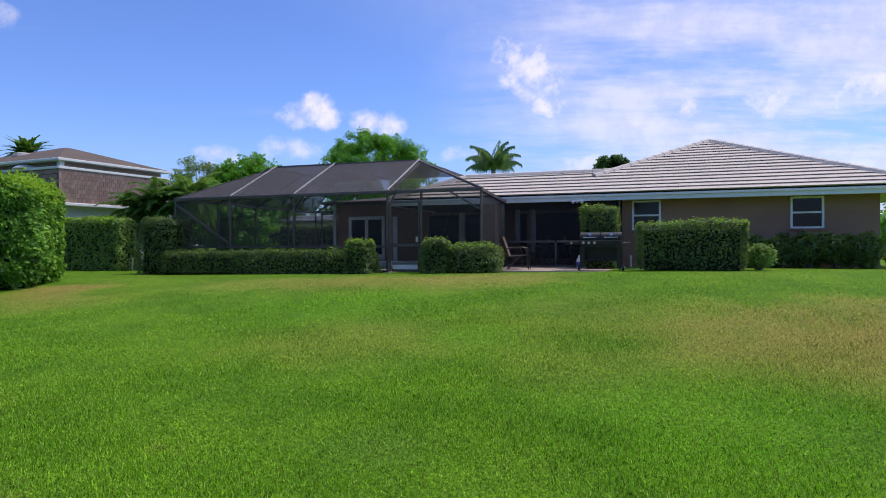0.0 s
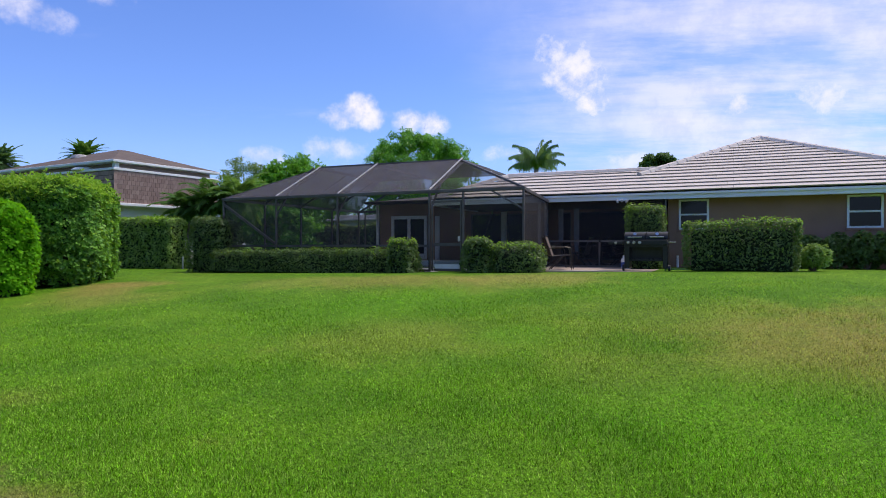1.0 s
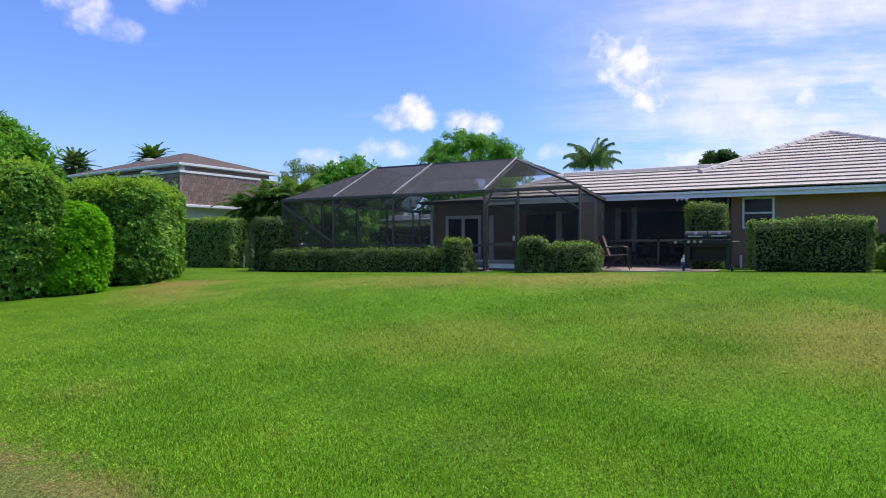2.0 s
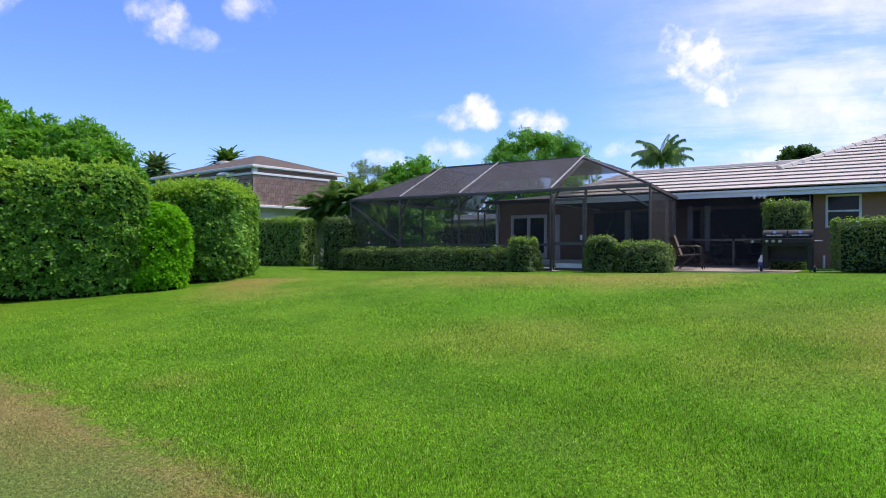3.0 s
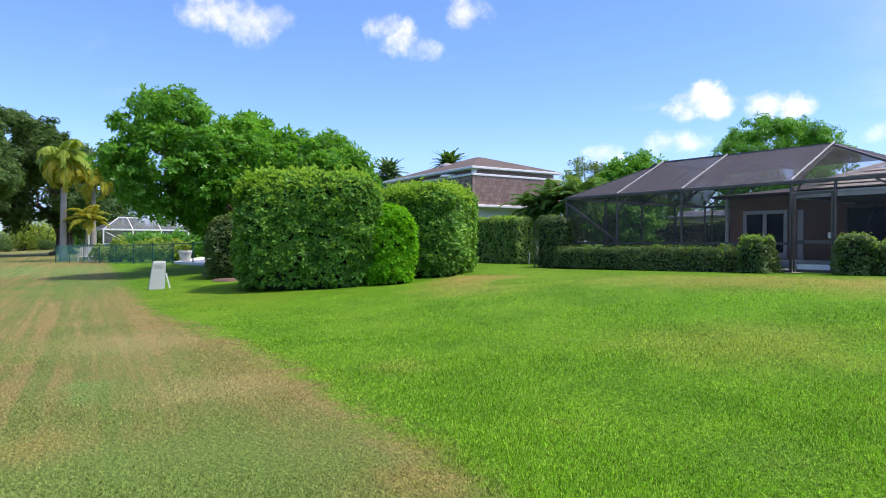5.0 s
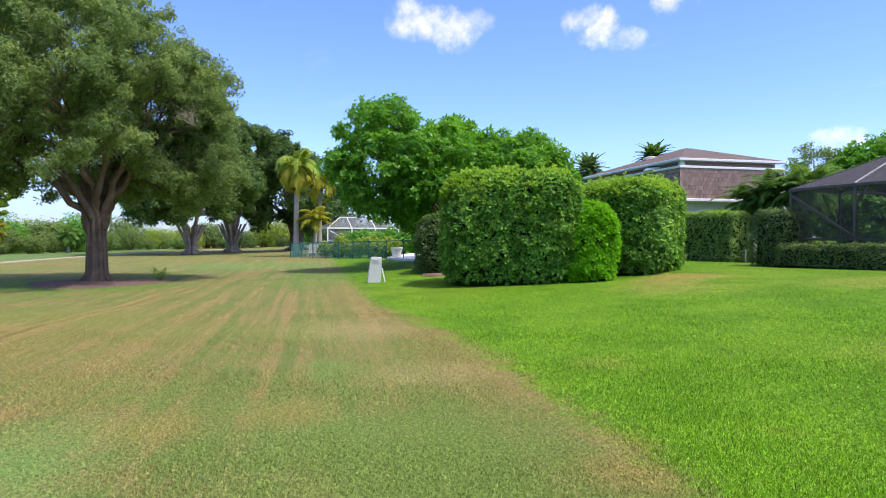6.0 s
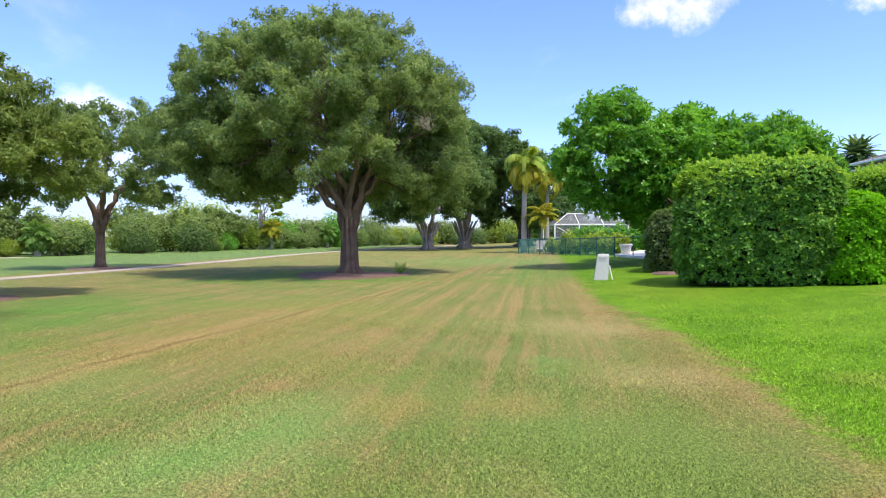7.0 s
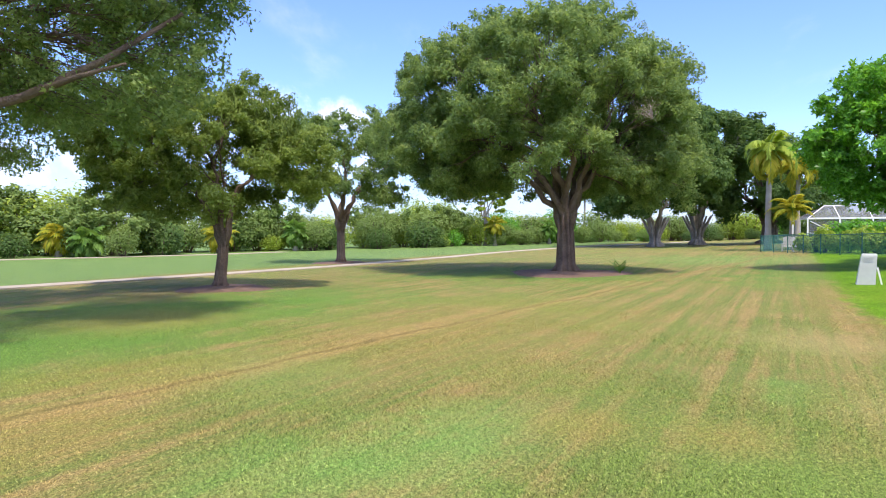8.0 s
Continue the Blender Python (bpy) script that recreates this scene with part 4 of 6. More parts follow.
ribbon([(-6.0, -21.5), (-18.6, -13.4), (-24.6, -9.3), (-30.6, -5.6), (-41.5, -0.3), (-50.0, 3.2), (-60.0, 8.2), (-72.0, 15.5), (-90.0, 30.0), (-120.0, 48.0)], 0.5, "pale concrete cart path across the course")
ribbon([(-27.0, -41.0), (-38.6, -28.6), (-43.0, -23.3), (-48.2, -17.6), (-57.0, -12.6)], 0.6, "pale path at the foot of the far bank")


def mulch_ring(x, y, r, seed):
    """A shallow uneven disc of bark round a trunk."""
    rng = np.random.default_rng(seed)
    s = Shape()
    n = 40
    rim = [r * (1 + 0.12 * math.sin(3 * i * 6.283 / n + seed) + rng.uniform(-0.04, 0.04)) for i in range(n)]
    s.v.append((0, 0, 0.09))
    for k, h in ((0.5, 0.08), (0.85, 0.05), (1.0, -0.02)):
        s.v += [(math.cos(i * 6.283 / n) * rim[i] * k, math.sin(i * 6.283 / n) * rim[i] * k, h + rng.uniform(-0.012, 0.012)) for i in range(n)]
    s.f = [(0, 1 + i, 1 + (i + 1) % n) for i in range(n)] + [(1 + q * n + i, 1 + (q + 1) * n + i, 1 + (q + 1) * n + (i + 1) % n, 1 + q * n + (i + 1) % n) for q in range(2) for i in range(n)]
    whole("mulch_bed", s.mesh("mulch_bed", MULCH, True), "low ring of brown bark mulch round a tree", "mulch bed", pose(x, y, float(lie(x, y))), kind="stuff")


# ---- the house ----
house = thing("house", "single-storey brown stucco house with pale tile roof", "house", HOUSE)


def wall_with_openings(name, u0, u1, v0, v1, z0, z1, holes, mat, parent, label=""):
    """A wall along u, cut into piers, heads and sills round its openings (u0, u1, z0, z1)."""
    at = u0
    boxes = []
    for a, b, lo, hi in sorted(holes):
        boxes += [((at, v0, z0), (a, v1, z1)), ((a, v0, z0), (b, v1, lo)), ((a, v0, hi), (b, v1, z1))]
        at = b
    for lo, hi in boxes + [((at, v0, z0), (u1, v1, z1))]:
        if hi[0] > lo[0] and hi[2] > lo[2]:
            part(name, Shape().box(lo, hi).mesh(name, mat), parent, label)


def sash_window(u0, u1, z0, z1, v, parent):
    """A white single-hung window: frame, meeting rail, sill and two panes."""
    w = part("window", Shape().box((u0, v + 0.1, z0), (u1, v + 0.12, z1)).mesh("window_back", TILE_SIDE), parent, "white single-hung window with dark glass")
    f = 0.055
    fr = Shape()
    for a, b in (((u0 - 0.01, v - 0.03, z0), (u0 + f, v + 0.07, z1)), ((u1 - f, v - 0.03, z0), (u1 + 0.01, v + 0.07, z1)), ((u0 + f, v - 0.03, z1 - f), (u1 - f, v + 0.07, z1 + 0.005)), ((u0 + f, v - 0.03, z0), (u1 - f, v + 0.07, z0 + f)),
                 ((u0 + f, v - 0.012, (z0 + z1) / 2 - 0.025), (u1 - f, v + 0.05, (z0 + z1) / 2 + 0.03))):
        fr.box(a, b, 0.006)
    part("frame", fr.mesh("frame", WHITE), w)
    part("sill", Shape().box((u0 - 0.05, v - 0.06, z0 - 0.06), (u1 + 0.05, v + 0.05, z0), 0.008).mesh("sill", STUCCO), w)
    mid = (z0 + z1) / 2
    part("pane", Shape().box((u0 + f, v + 0.04, mid + 0.03), (u1 - f, v + 0.048, z1 - f)).mesh("pane", GLASS), w)
    part("pane", Shape().box((u0 + f, v + 0.02, z0 + f), (u1 - f, v + 0.028, mid - 0.025)).mesh("pane", GLASS), w)


WINDOWS = [(-1.59, -0.71, 2.07, 3.03), (3.02, 3.90, 2.07, 3.03)]
wall_with_openings("wall", -1.92, 5.33, 21.9, 22.1, 0.3, 3.1, WINDOWS, STUCCO, house)
for w in WINDOWS:
    sash_window(*w, 21.9, house)
part("wall", Shape().box((5.13, 22.1, 0.3), (5.33, 31.5, 3.1)).mesh("wall", STUCCO), house)
part("wall", Shape().box((-1.92, 22.1, 0.3), (-1.72, 26.5, 3.1)).mesh("wall", STUCCO), house)
part("wall", Shape().box((-15.26, 31.3, 0.3), (5.13, 31.5, 3.1)).mesh("wall", STUCCO), house)
DOORS = [(-14.58, -12.85, 0.95, 2.9), (-10.6, -9.2, 1.0, 2.95), (-8.93, -7.1, 1.0, 2.95), (-6.55, -6.15, 1.0, 2.95), (-5.85, -3.2, 1.0, 2.95)]
wall_with_openings("wall", -15.26, -1.92, 26.5, 26.7, 0.3, 3.6, DOORS, STUCCO, house)
part("wall", Shape().box((-15.26, 26.7, 0.3), (-15.06, 31.3, 3.6)).mesh("wall", STUCCO), house)
part("base_slab", Shape().box((-1.95, 21.86, 0.3), (5.36, 21.9, 0.98), 0.01).mesh("base_slab", STUCCO), house)

# french door pair
fd = part("door", Shape().box((-14.58, 26.6, 0.95), (-12.85, 26.62, 2.9)).mesh("door_back", TILE_SIDE), house, "white french door pair with dark glass")
fr = Shape()
for a, b in ((-14.64, -14.5), (-13.79, -13.64), (-12.93, -12.79)):
    fr.box((a, 26.44, 0.95), (b, 26.56, 2.95), 0.01)
fr.box((-14.5, 26.44, 2.8), (-13.79, 26.56, 2.95), 0.01).box((-13.64, 26.44, 2.8), (-12.93, 26.56, 2.95), 0.01)
fr.box((-14.5, 26.45, 0.95), (-13.79, 26.55, 1.2), 0.01).box((-13.64, 26.45, 0.95), (-12.93, 26.55, 1.2), 0.01)
part("frame", fr.mesh("frame", WHITE), fd)
for a, b in ((-14.5, -13.79), (-13.64, -12.93)):
    part("pane", Shape().box((a, 26.5, 1.2), (b, 26.51, 2.8)).mesh("pane", GLASS), fd)
part("handle", Shape().tube([(-13.72, 26.4, 1.9), (-13.62, 26.38, 1.9)], 0.015, 6).mesh("handle", STEEL), fd, "steel lever handle")
# sliding glass doors and white trim posts of the back wall
for a, b, lo, hi in DOORS[1:]:
    sl = part("sliding_door", Shape().box((a, 26.6, lo), (b, 26.62, hi)).mesh("door_back", TILE_SIDE), house, "dark sliding glass door")
    part("pane", Shape().box((a + 0.04, 26.53, lo + 0.04), (b - 0.04, 26.54, hi - 0.04)).mesh("pane", GLASS), sl)
    ff = Shape().box((a, 26.47, lo), (a + 0.04, 26.57, hi)).box((b - 0.04, 26.47, lo), (b, 26.57, hi)).box((a + 0.04, 26.47, hi - 0.04), (b - 0.04, 26.57, hi)).box((a + 0.04, 26.47, lo), (b - 0.04, 26.57, lo + 0.04))
    part("frame", ff.mesh("frame", BRONZE), sl)
for a, b, z, v in ((-12.36, -12.14, 2.92, 26.4), (-9.18, -8.95, 3.02, 26.4)):
    part("trim_post", Shape().box((a, v, 0.86), (b, v + 0.1, z), 0.01).mesh("trim_post", WHITE), house, "white painted trim post")

for a, b, v, foot_z in ((-5.7, -5.52, 22.6, 1.7), (-5.17, -4.98, 22.7, 1.35)):
    folds = Shape()
    n = 9
    rim = [(a + (b - a) * i / (n - 1), v + 0.025 * (i % 2)) for i in range(n)]
    for z, k in ((2.88, 1.0), (1.75, 0.95), (foot_z, 0.55)):
        mid_ = (a + b) / 2
        folds.v += [(mid_ + (x - mid_) * k, y, z) for x, y in rim] + [(mid_ + (x - mid_) * k, y + 0.02, z) for x, y in rim]
    w = 2 * n
    for q in range(2):
        for i in range(n - 1):
            folds.f += [(q * w + i, q * w + i + 1, (q + 1) * w + i + 1, (q + 1) * w + i), (q * w + n + i + 1, q * w + n + i, (q + 1) * w + n + i, (q + 1) * w + n + i + 1)]
    part("curtain", folds.mesh("curtain", CURTAIN), house, "narrow gathered curtain, greyed by painted porch shade")

# roofs: EAVE is the drip edge, the front slope is one plane over wing and porch
SLOPE = 0.416
EV, EZ = 21.25, 3.26
AU, AV = 0.89, 26.8


def front_z(v):
    return EZ + SLOPE * (v - EV)


deck_roof = part("roof", Shape()
    .plate([(AU - 5.55, EV, EZ - 0.03), (AU + 5.55, EV, EZ - 0.03), (AU, AV, front_z(AV) - 0.03)], 0.06)
    .plate([(AU + 5.55, EV, EZ - 0.03), (AU + 5.55, 32.0, EZ - 0.03), (AU, 30.0, front_z(AV) - 0.03), (AU, AV, front_z(AV) - 0.03)], 0.06)
    .plate([(AU - 5.55, 32.0, EZ - 0.03), (AU - 5.55, EV, EZ - 0.03), (AU, AV, front_z(AV) - 0.03), (AU, 30.0, front_z(AV) - 0.03)], 0.06)
    .plate([(AU + 5.55, 32.0, EZ - 0.03), (AU - 5.55, 32.0, EZ - 0.03), (AU, 30.0, front_z(AV) - 0.03)], 0.06)
    .plate([(-10.1, EV, EZ - 0.031), (AU - 5.0, EV, EZ - 0.031), (AU - 3.0, 23.5, front_z(23.5) - 0.031), (-7.85, 23.5, front_z(23.5) - 0.031)], 0.06)
    .plate([(-10.1, 26.0, EZ + 0.25), (-10.1, EV, EZ - 0.031), (-7.85, 23.5, front_z(23.5) - 0.031)], 0.06)
    .plate([(-7.85, 23.5, front_z(23.5) - 0.031), (AU - 3.0, 23.5, front_z(23.5) - 0.031), (AU - 3.0, 26.2, front_z(23.5) - 0.25), (-10.1, 26.2, front_z(23.5) - 0.25)], 0.06)
    .mesh("roof", TILE_SIDE), house, "hipped roof of flat pale grey concrete tiles")
# main roof behind the pool terrace
part("main_roof", Shape()
    .plate([(-15.6, 25.9, 3.6), (-2.0, 25.9, 3.6), (-2.0, 29.5, 4.15), (-12.5, 29.5, 4.15)], 0.08)
    .plate([(-15.6, 32.1, 3.6), (-15.6, 25.9, 3.6), (-12.5, 29.5, 4.15)], 0.08)
    .plate([(-2.0, 32.1, 3.6), (-15.6, 32.1, 3.6), (-12.5, 29.5, 4.15), (-2.0, 29.5, 4.15)], 0.08)
    .mesh("main_roof", DARK_TRIM), house)
part("main_soffit", Shape().box((-15.58, 25.95, 3.5), (-2.0, 26.5, 3.54)).box((-15.58, 26.5, 3.5), (-15.27, 32.0, 3.54)).mesh("main_soffit", DARK_TRIM), house)
part("gutter", Shape().box((-15.62, 25.8, 3.5), (-10.2, 25.94, 3.62), 0.02).box((-15.72, 25.8, 3.5), (-15.6, 32.0, 3.62), 0.02).mesh("gutter", DARK_TRIM), house, "dark brown gutter")
part("downspout", Shape().box((-15.42, 26.38, 0.6), (-15.3, 26.48, 3.5), 0.015).mesh("downspout", WHITE), house, "white downspout")
part("fascia", Shape().box((-10.1, 21.27, 3.03), (6.44, 21.32, 3.2), 0.008).box((-10.1, 21.22, 3.16), (6.44, 21.27, 3.235), 0.008).mesh("fascia", WHITE), house, "white painted fascia board")
part("fascia", Shape().box((6.41, 21.32, 3.03), (6.46, 32.0, 3.23)).mesh("fascia", WHITE), house)
part("fascia", Shape().box((-10.13, 21.32, 3.03), (-10.08, 25.9, 3.23)).mesh("fascia", WHITE), house)
part("soffit", Shape().box((-1.92, 21.32, 3.06), (6.41, 21.9, 3.09)).box((5.33, 21.9, 3.06), (6.41, 31.9, 3.09)).mesh("soffit", SOFFIT_GREY), house)
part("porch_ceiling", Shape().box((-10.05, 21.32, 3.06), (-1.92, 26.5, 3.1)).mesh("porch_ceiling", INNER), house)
part("porch_floor", Shape().box((-7.2, 17.9, 0.3), (-1.92, 26.5, 0.86)).mesh("porch_floor", PAVER), house, "worn paver patio floor")
# porch screen: posts, rail, mesh
for a, b, mat_, v in ((-6.12, -6.02, WHITE, 21.4), (-5.88, -5.78, WHITE, 21.4), (-4.06, -4.0, BRONZE, 21.42), (-1.98, -1.93, BRONZE, 21.42)):
    part("porch_post", Shape().box((a, v, 0.86), (b, v + 0.1, 1.68 if a == -4.06 else 3.06), 0.008).mesh("porch_post", mat_), house)
part("porch_rail", Shape().box((-5.78, 21.43, 1.68), (-4.06, 21.48, 1.75)).box((-4.0, 21.43, 1.68), (-1.98, 21.48, 1.75)).box((-5.78, 21.43, 0.86), (-1.98, 21.48, 0.92)).mesh("porch_rail", BRONZE), house)
part("porch_screen", Shape().box((-5.78, 21.45, 0.92), (-1.98, 21.454, 3.06)).mesh("porch_screen", SCREEN), house, "dark insect screen")
# three-headed floodlight under the eave
fl = part("floodlight", Shape().box((-3.42, 21.2, 3.0), (-3.06, 21.27, 3.06), 0.01).mesh("floodlight", WHITE), house, "triple white floodlight")
for k in range(3):
    part("lamp_head", Shape().turned([(0.015, 0.0), (0.04, 0.02), (0.045, 0.08), (0.03, 0.1)], (-3.4 + 0.14 * k, 21.13, 2.93 + 0.02 * (k % 2)), 12).mesh("lamp_head", CONCRETE), fl)
# hose bib, pipe and hose
part("standpipe", Shape().tube([(-1.62, 21.7, 0.8), (-1.62, 21.7, 1.25)], 0.035, 8).tube([(-1.62, 21.7, 1.2), (-1.62, 21.55, 1.16)], 0.02, 6).mesh("standpipe", WHITE), house, "white standpipe with tap")

# ---- pool enclosure ----
cage = thing("pool_enclosure", "dark bronze screened pool enclosure with mansard roof", "pool enclosure", HOUSE)
CV, CT, RV, RT = 18.5, 3.24, 21.25, 4.65       # front plane, eave, ridge plane and ridge height
CL, CR = -17.38, -5.72
DECK = 0.74
POSTS = [CL, -14.94, -12.32, -8.84, -7.68, CR]
for u in POSTS:
    part("post", Shape().box((u - 0.03, CV - 0.045, DECK - 0.1), (u + 0.03, CV + 0.045, CT), 0.008).mesh("post", BRONZE), cage)
for u in (-8.75, -7.76):
    part("door_stile", Shape().box((u - 0.02, CV - 0.03, DECK + 0.02), (u + 0.03, CV + 0.03, 3.0), 0.006).mesh("door_stile", BRONZE), cage)
for a, b in ((2.93, 3.0), (1.55, 1.65), (DECK + 0.02, DECK + 0.1)):
    part("door_rail", Shape().box((-8.69, CV - 0.03, a), (-7.79, CV + 0.03, b)).mesh("door_rail", BRONZE), cage)
part("door_latch", Shape().box((-7.84, CV - 0.07, 1.7), (-7.77, CV - 0.03, 1.86), 0.008).mesh("door_latch", STEEL), cage, "small steel latch")
part("door_kickplate", Shape().box((-8.66, CV - 0.012, DECK + 0.1), (-7.8, CV + 0.012, DECK + 0.24)).mesh("door_kickplate", WHITE), cage, "pale kick plate")
part("eave_beam", Shape().box((CL - 0.05, CV - 0.06, CT), (CR + 0.05, CV + 0.06, CT + 0.1), 0.008).mesh("eave_beam", BRONZE), cage)
part("eave_beam", Shape().bar((CR, CV, CT + 0.04), (CR, 21.3, CT - 0.18), 0.09).mesh("eave_beam", BRONZE), cage)
part("eave_beam", Shape().box((CL - 0.05, CV + 0.06, CT), (CL + 0.05, 28.0, CT + 0.1)).mesh("eave_beam", BRONZE), cage)
for a, b in zip(POSTS, POSTS[1:]):
    if a == -8.84:
        continue
    part("chair_rail", Shape().box((a + 0.03, CV - 0.025, 1.52), (b - 0.03, CV + 0.025, 1.6)).mesh("chair_rail", BRONZE), cage)
    part("kick_rail", Shape().box((a + 0.03, CV - 0.025, DECK - 0.05), (b - 0.03, CV + 0.025, DECK + 0.05)).mesh("kick_rail", BRONZE), cage)
# ridge beam, and pale bars laid on the rafters to paint their sunlit tops
part("ridge_beam", Shape().bar((-14.9, RV, RT + 0.03), (-9.0, RV, RT), 0.07).mesh("ridge_beam", BRONZE), cage)
for u in (-14.94, -12.32, -8.84):
    part("rafter", Shape().bar((u, CV, CT + 0.12), (u - 0.02, RV, RT + 0.06), 0.032, 0.04).mesh("rafter", PALE_BEAM), cage, "pale bar added as the sunlit top of a roof beam")
    part("roof_beam", Shape().bar((u, CV, CT + 0.02), (u, RV, RT - 0.06), 0.05, 0.1).mesh("roof_beam", BRONZE), cage)
    part("roof_beam", Shape().bar((u, RV, RT - 0.04), (u, 26.0, RT - 0.1), 0.05, 0.1).mesh("roof_beam", BRONZE), cage)
part("hip_beam", Shape().bar((CR, CV, CT + 0.08), (-8.96, RV, RT), 0.07).mesh("hip_beam", BRONZE), cage)
part("hip_beam", Shape().bar((CL, CV, CT + 0.08), (-14.94, RV, RT), 0.06).mesh("hip_beam", BRONZE), cage)
part("top_beam", Shape().bar((-8.96, RV, RT), (-8.96, 24.4, RT), 0.06).mesh("top_beam", BRONZE), cage)
# knee braces and the diagonal in the end bay
for u, v0 in ((-14.94, CV), (-12.32, CV), (-8.84, CV)):
    part("knee_brace", Shape().bar((u, v0 + 0.9, CT + 0.45), (u, v0 + 0.05, CT - 0.55), 0.05).mesh("knee_brace", BRONZE), cage)
part("knee_brace", Shape().bar((CR - 1.0, CV, CT), (CR - 0.05, CV, CT - 0.55), 0.05).mesh("knee_brace", BRONZE), cage)
part("diagonal", Shape().bar((CL + 0.05, CV, CT - 0.15), (-15.0, CV, 1.65), 0.085).mesh("diagonal", BRONZE), cage)
part("diagonal", Shape().bar((-9.9, 26.2, 1.9), (-8.6, 24.0, 3.2), 0.05).mesh("diagonal", BRONZE), cage)
# side and back posts
for v in (20.8, 23.2, 25.6, 28.0):
    part("post", Shape().box((CL - 0.035, v - 0.035, DECK - 0.1), (CL + 0.035, v + 0.035, CT), 0.006).mesh("post", BRONZE), cage)
    part("roof_beam", Shape().bar((CL, v, CT), (-14.94, v, RT - 0.05), 0.05, 0.08).mesh("roof_beam", BRONZE), cage)
part("side_rail", Shape().box((CL - 0.025, CV + 0.06, 1.52), (CL + 0.025, 28.0, 1.6)).mesh("side_rail", BRONZE), cage)
for u in (-17.0, -16.2):
    part("post", Shape().box((u - 0.035, 27.97, DECK - 0.1), (u + 0.035, 28.03, CT), 0.006).mesh("post", BRONZE), cage)
part("back_rail", Shape().box((CL, 27.97, 1.5), (-15.26, 28.03, 1.58)).mesh("back_rail", BRONZE), cage)
part("back_beam", Shape().box((CL, 27.96, CT), (-15.26, 28.04, CT + 0.1)).mesh("back_beam", BRONZE), cage)
T = 0.004
for a, b in zip(POSTS, POSTS[1:]):
    if a == -8.84:
        part("wall_screen", Shape().box((-8.69, CV, DECK + 0.24), (-7.79, CV + T, 2.93)).box((-8.79, CV, 3.02), (-7.73, CV + T, CT)).mesh("wall_screen", SCREEN), cage)
    else:
        part("wall_screen", Shape().box((a + 0.03, CV, DECK), (b - 0.03, CV + T, CT)).mesh("wall_screen", SCREEN), cage)
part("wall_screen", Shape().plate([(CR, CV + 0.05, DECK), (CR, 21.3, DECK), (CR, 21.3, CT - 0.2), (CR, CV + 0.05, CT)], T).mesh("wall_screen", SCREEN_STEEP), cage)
part("wall_screen", Shape().box((CL, CV + 0.05, DECK), (CL + T, 28.0, CT)).mesh("wall_screen", SCREEN), cage)
part("wall_screen", Shape().box((CL, 28.0, DECK), (-15.26, 28.0 + T, CT)).mesh("wall_screen", SCREEN), cage)
for a, b in ((-14.94, -12.32), (-12.32, -8.84)):
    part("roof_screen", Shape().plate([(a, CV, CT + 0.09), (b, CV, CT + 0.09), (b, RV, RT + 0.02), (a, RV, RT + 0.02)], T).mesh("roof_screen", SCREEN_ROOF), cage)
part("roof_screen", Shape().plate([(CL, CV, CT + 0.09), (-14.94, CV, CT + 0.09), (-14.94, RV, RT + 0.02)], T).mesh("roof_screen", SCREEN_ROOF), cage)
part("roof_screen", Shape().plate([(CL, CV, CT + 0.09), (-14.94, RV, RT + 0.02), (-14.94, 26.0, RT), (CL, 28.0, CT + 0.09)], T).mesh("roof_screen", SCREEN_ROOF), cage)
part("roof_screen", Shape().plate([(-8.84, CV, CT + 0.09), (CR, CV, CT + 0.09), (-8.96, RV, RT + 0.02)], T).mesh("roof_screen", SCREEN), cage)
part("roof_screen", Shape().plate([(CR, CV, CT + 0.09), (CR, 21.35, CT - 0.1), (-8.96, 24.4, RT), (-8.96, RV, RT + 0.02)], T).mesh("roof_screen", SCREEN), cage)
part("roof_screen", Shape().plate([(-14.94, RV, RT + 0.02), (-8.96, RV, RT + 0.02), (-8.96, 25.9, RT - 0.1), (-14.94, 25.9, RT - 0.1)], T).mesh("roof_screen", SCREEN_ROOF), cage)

# pool deck with the pool let into it
pd = thing("pool_deck", "pale concrete deck round the swimming pool", "pool deck", HOUSE, kind="structure")
PU0, PU1, PV0, PV1 = -15.0, -7.6, 20.0, 24.2
dk = Shape().box((CL - 0.1, CV - 0.12, 0.2), (CR + 0.1, PV0, DECK)).box((CL - 0.1, PV1, 0.2), (-7.2, 26.5, DECK)).box((CL - 0.1, PV0, 0.2), (PU0, PV1, DECK)).box((PU1, PV0, 0.2), (-7.2, PV1, DECK)).box((CL - 0.1, 26.5, 0.2), (-15.26, 28.1, DECK))
part("slab", dk.mesh("slab", CONCRETE), pd)
cp = Shape().box((PU0 - 0.3, PV1, DECK), (PU1 + 0.3, PV1 + 0.3, DECK + 0.2), 0.02).box((PU0 - 0.3, PV0 - 0.3, DECK), (PU1 + 0.3, PV0, DECK + 0.05), 0.02)
part("coping", cp.mesh("coping", WHITE), pd, "white pool coping")
part("step", Shape().box((-15.2, 25.3, DECK), (-7.25, 26.5, 0.93), 0.02).mesh("step", CONCRETE), pd)
whole("pool_water", Shape().box((PU0, PV0, 0.1), (PU1, PV1, DECK - 0.05)).mesh("pool_water", WATER), "still blue water of the swimming pool", "pool water", HOUSE, kind="structure")


# ---- neighbour's house ----
nb = thing("neighbour_house", "house with brown shake mansard and white trim bands", "house", pose(-17.4, 29.1, 0, 0, 0, 65.2))
NA, NB = 6.2, 10.4
part("wall", Shape().box((0.55, 0.55, 0.2), (NA, NB, 3.5)).mesh("wall", WALL_WHITE), nb, "white rendered wall")
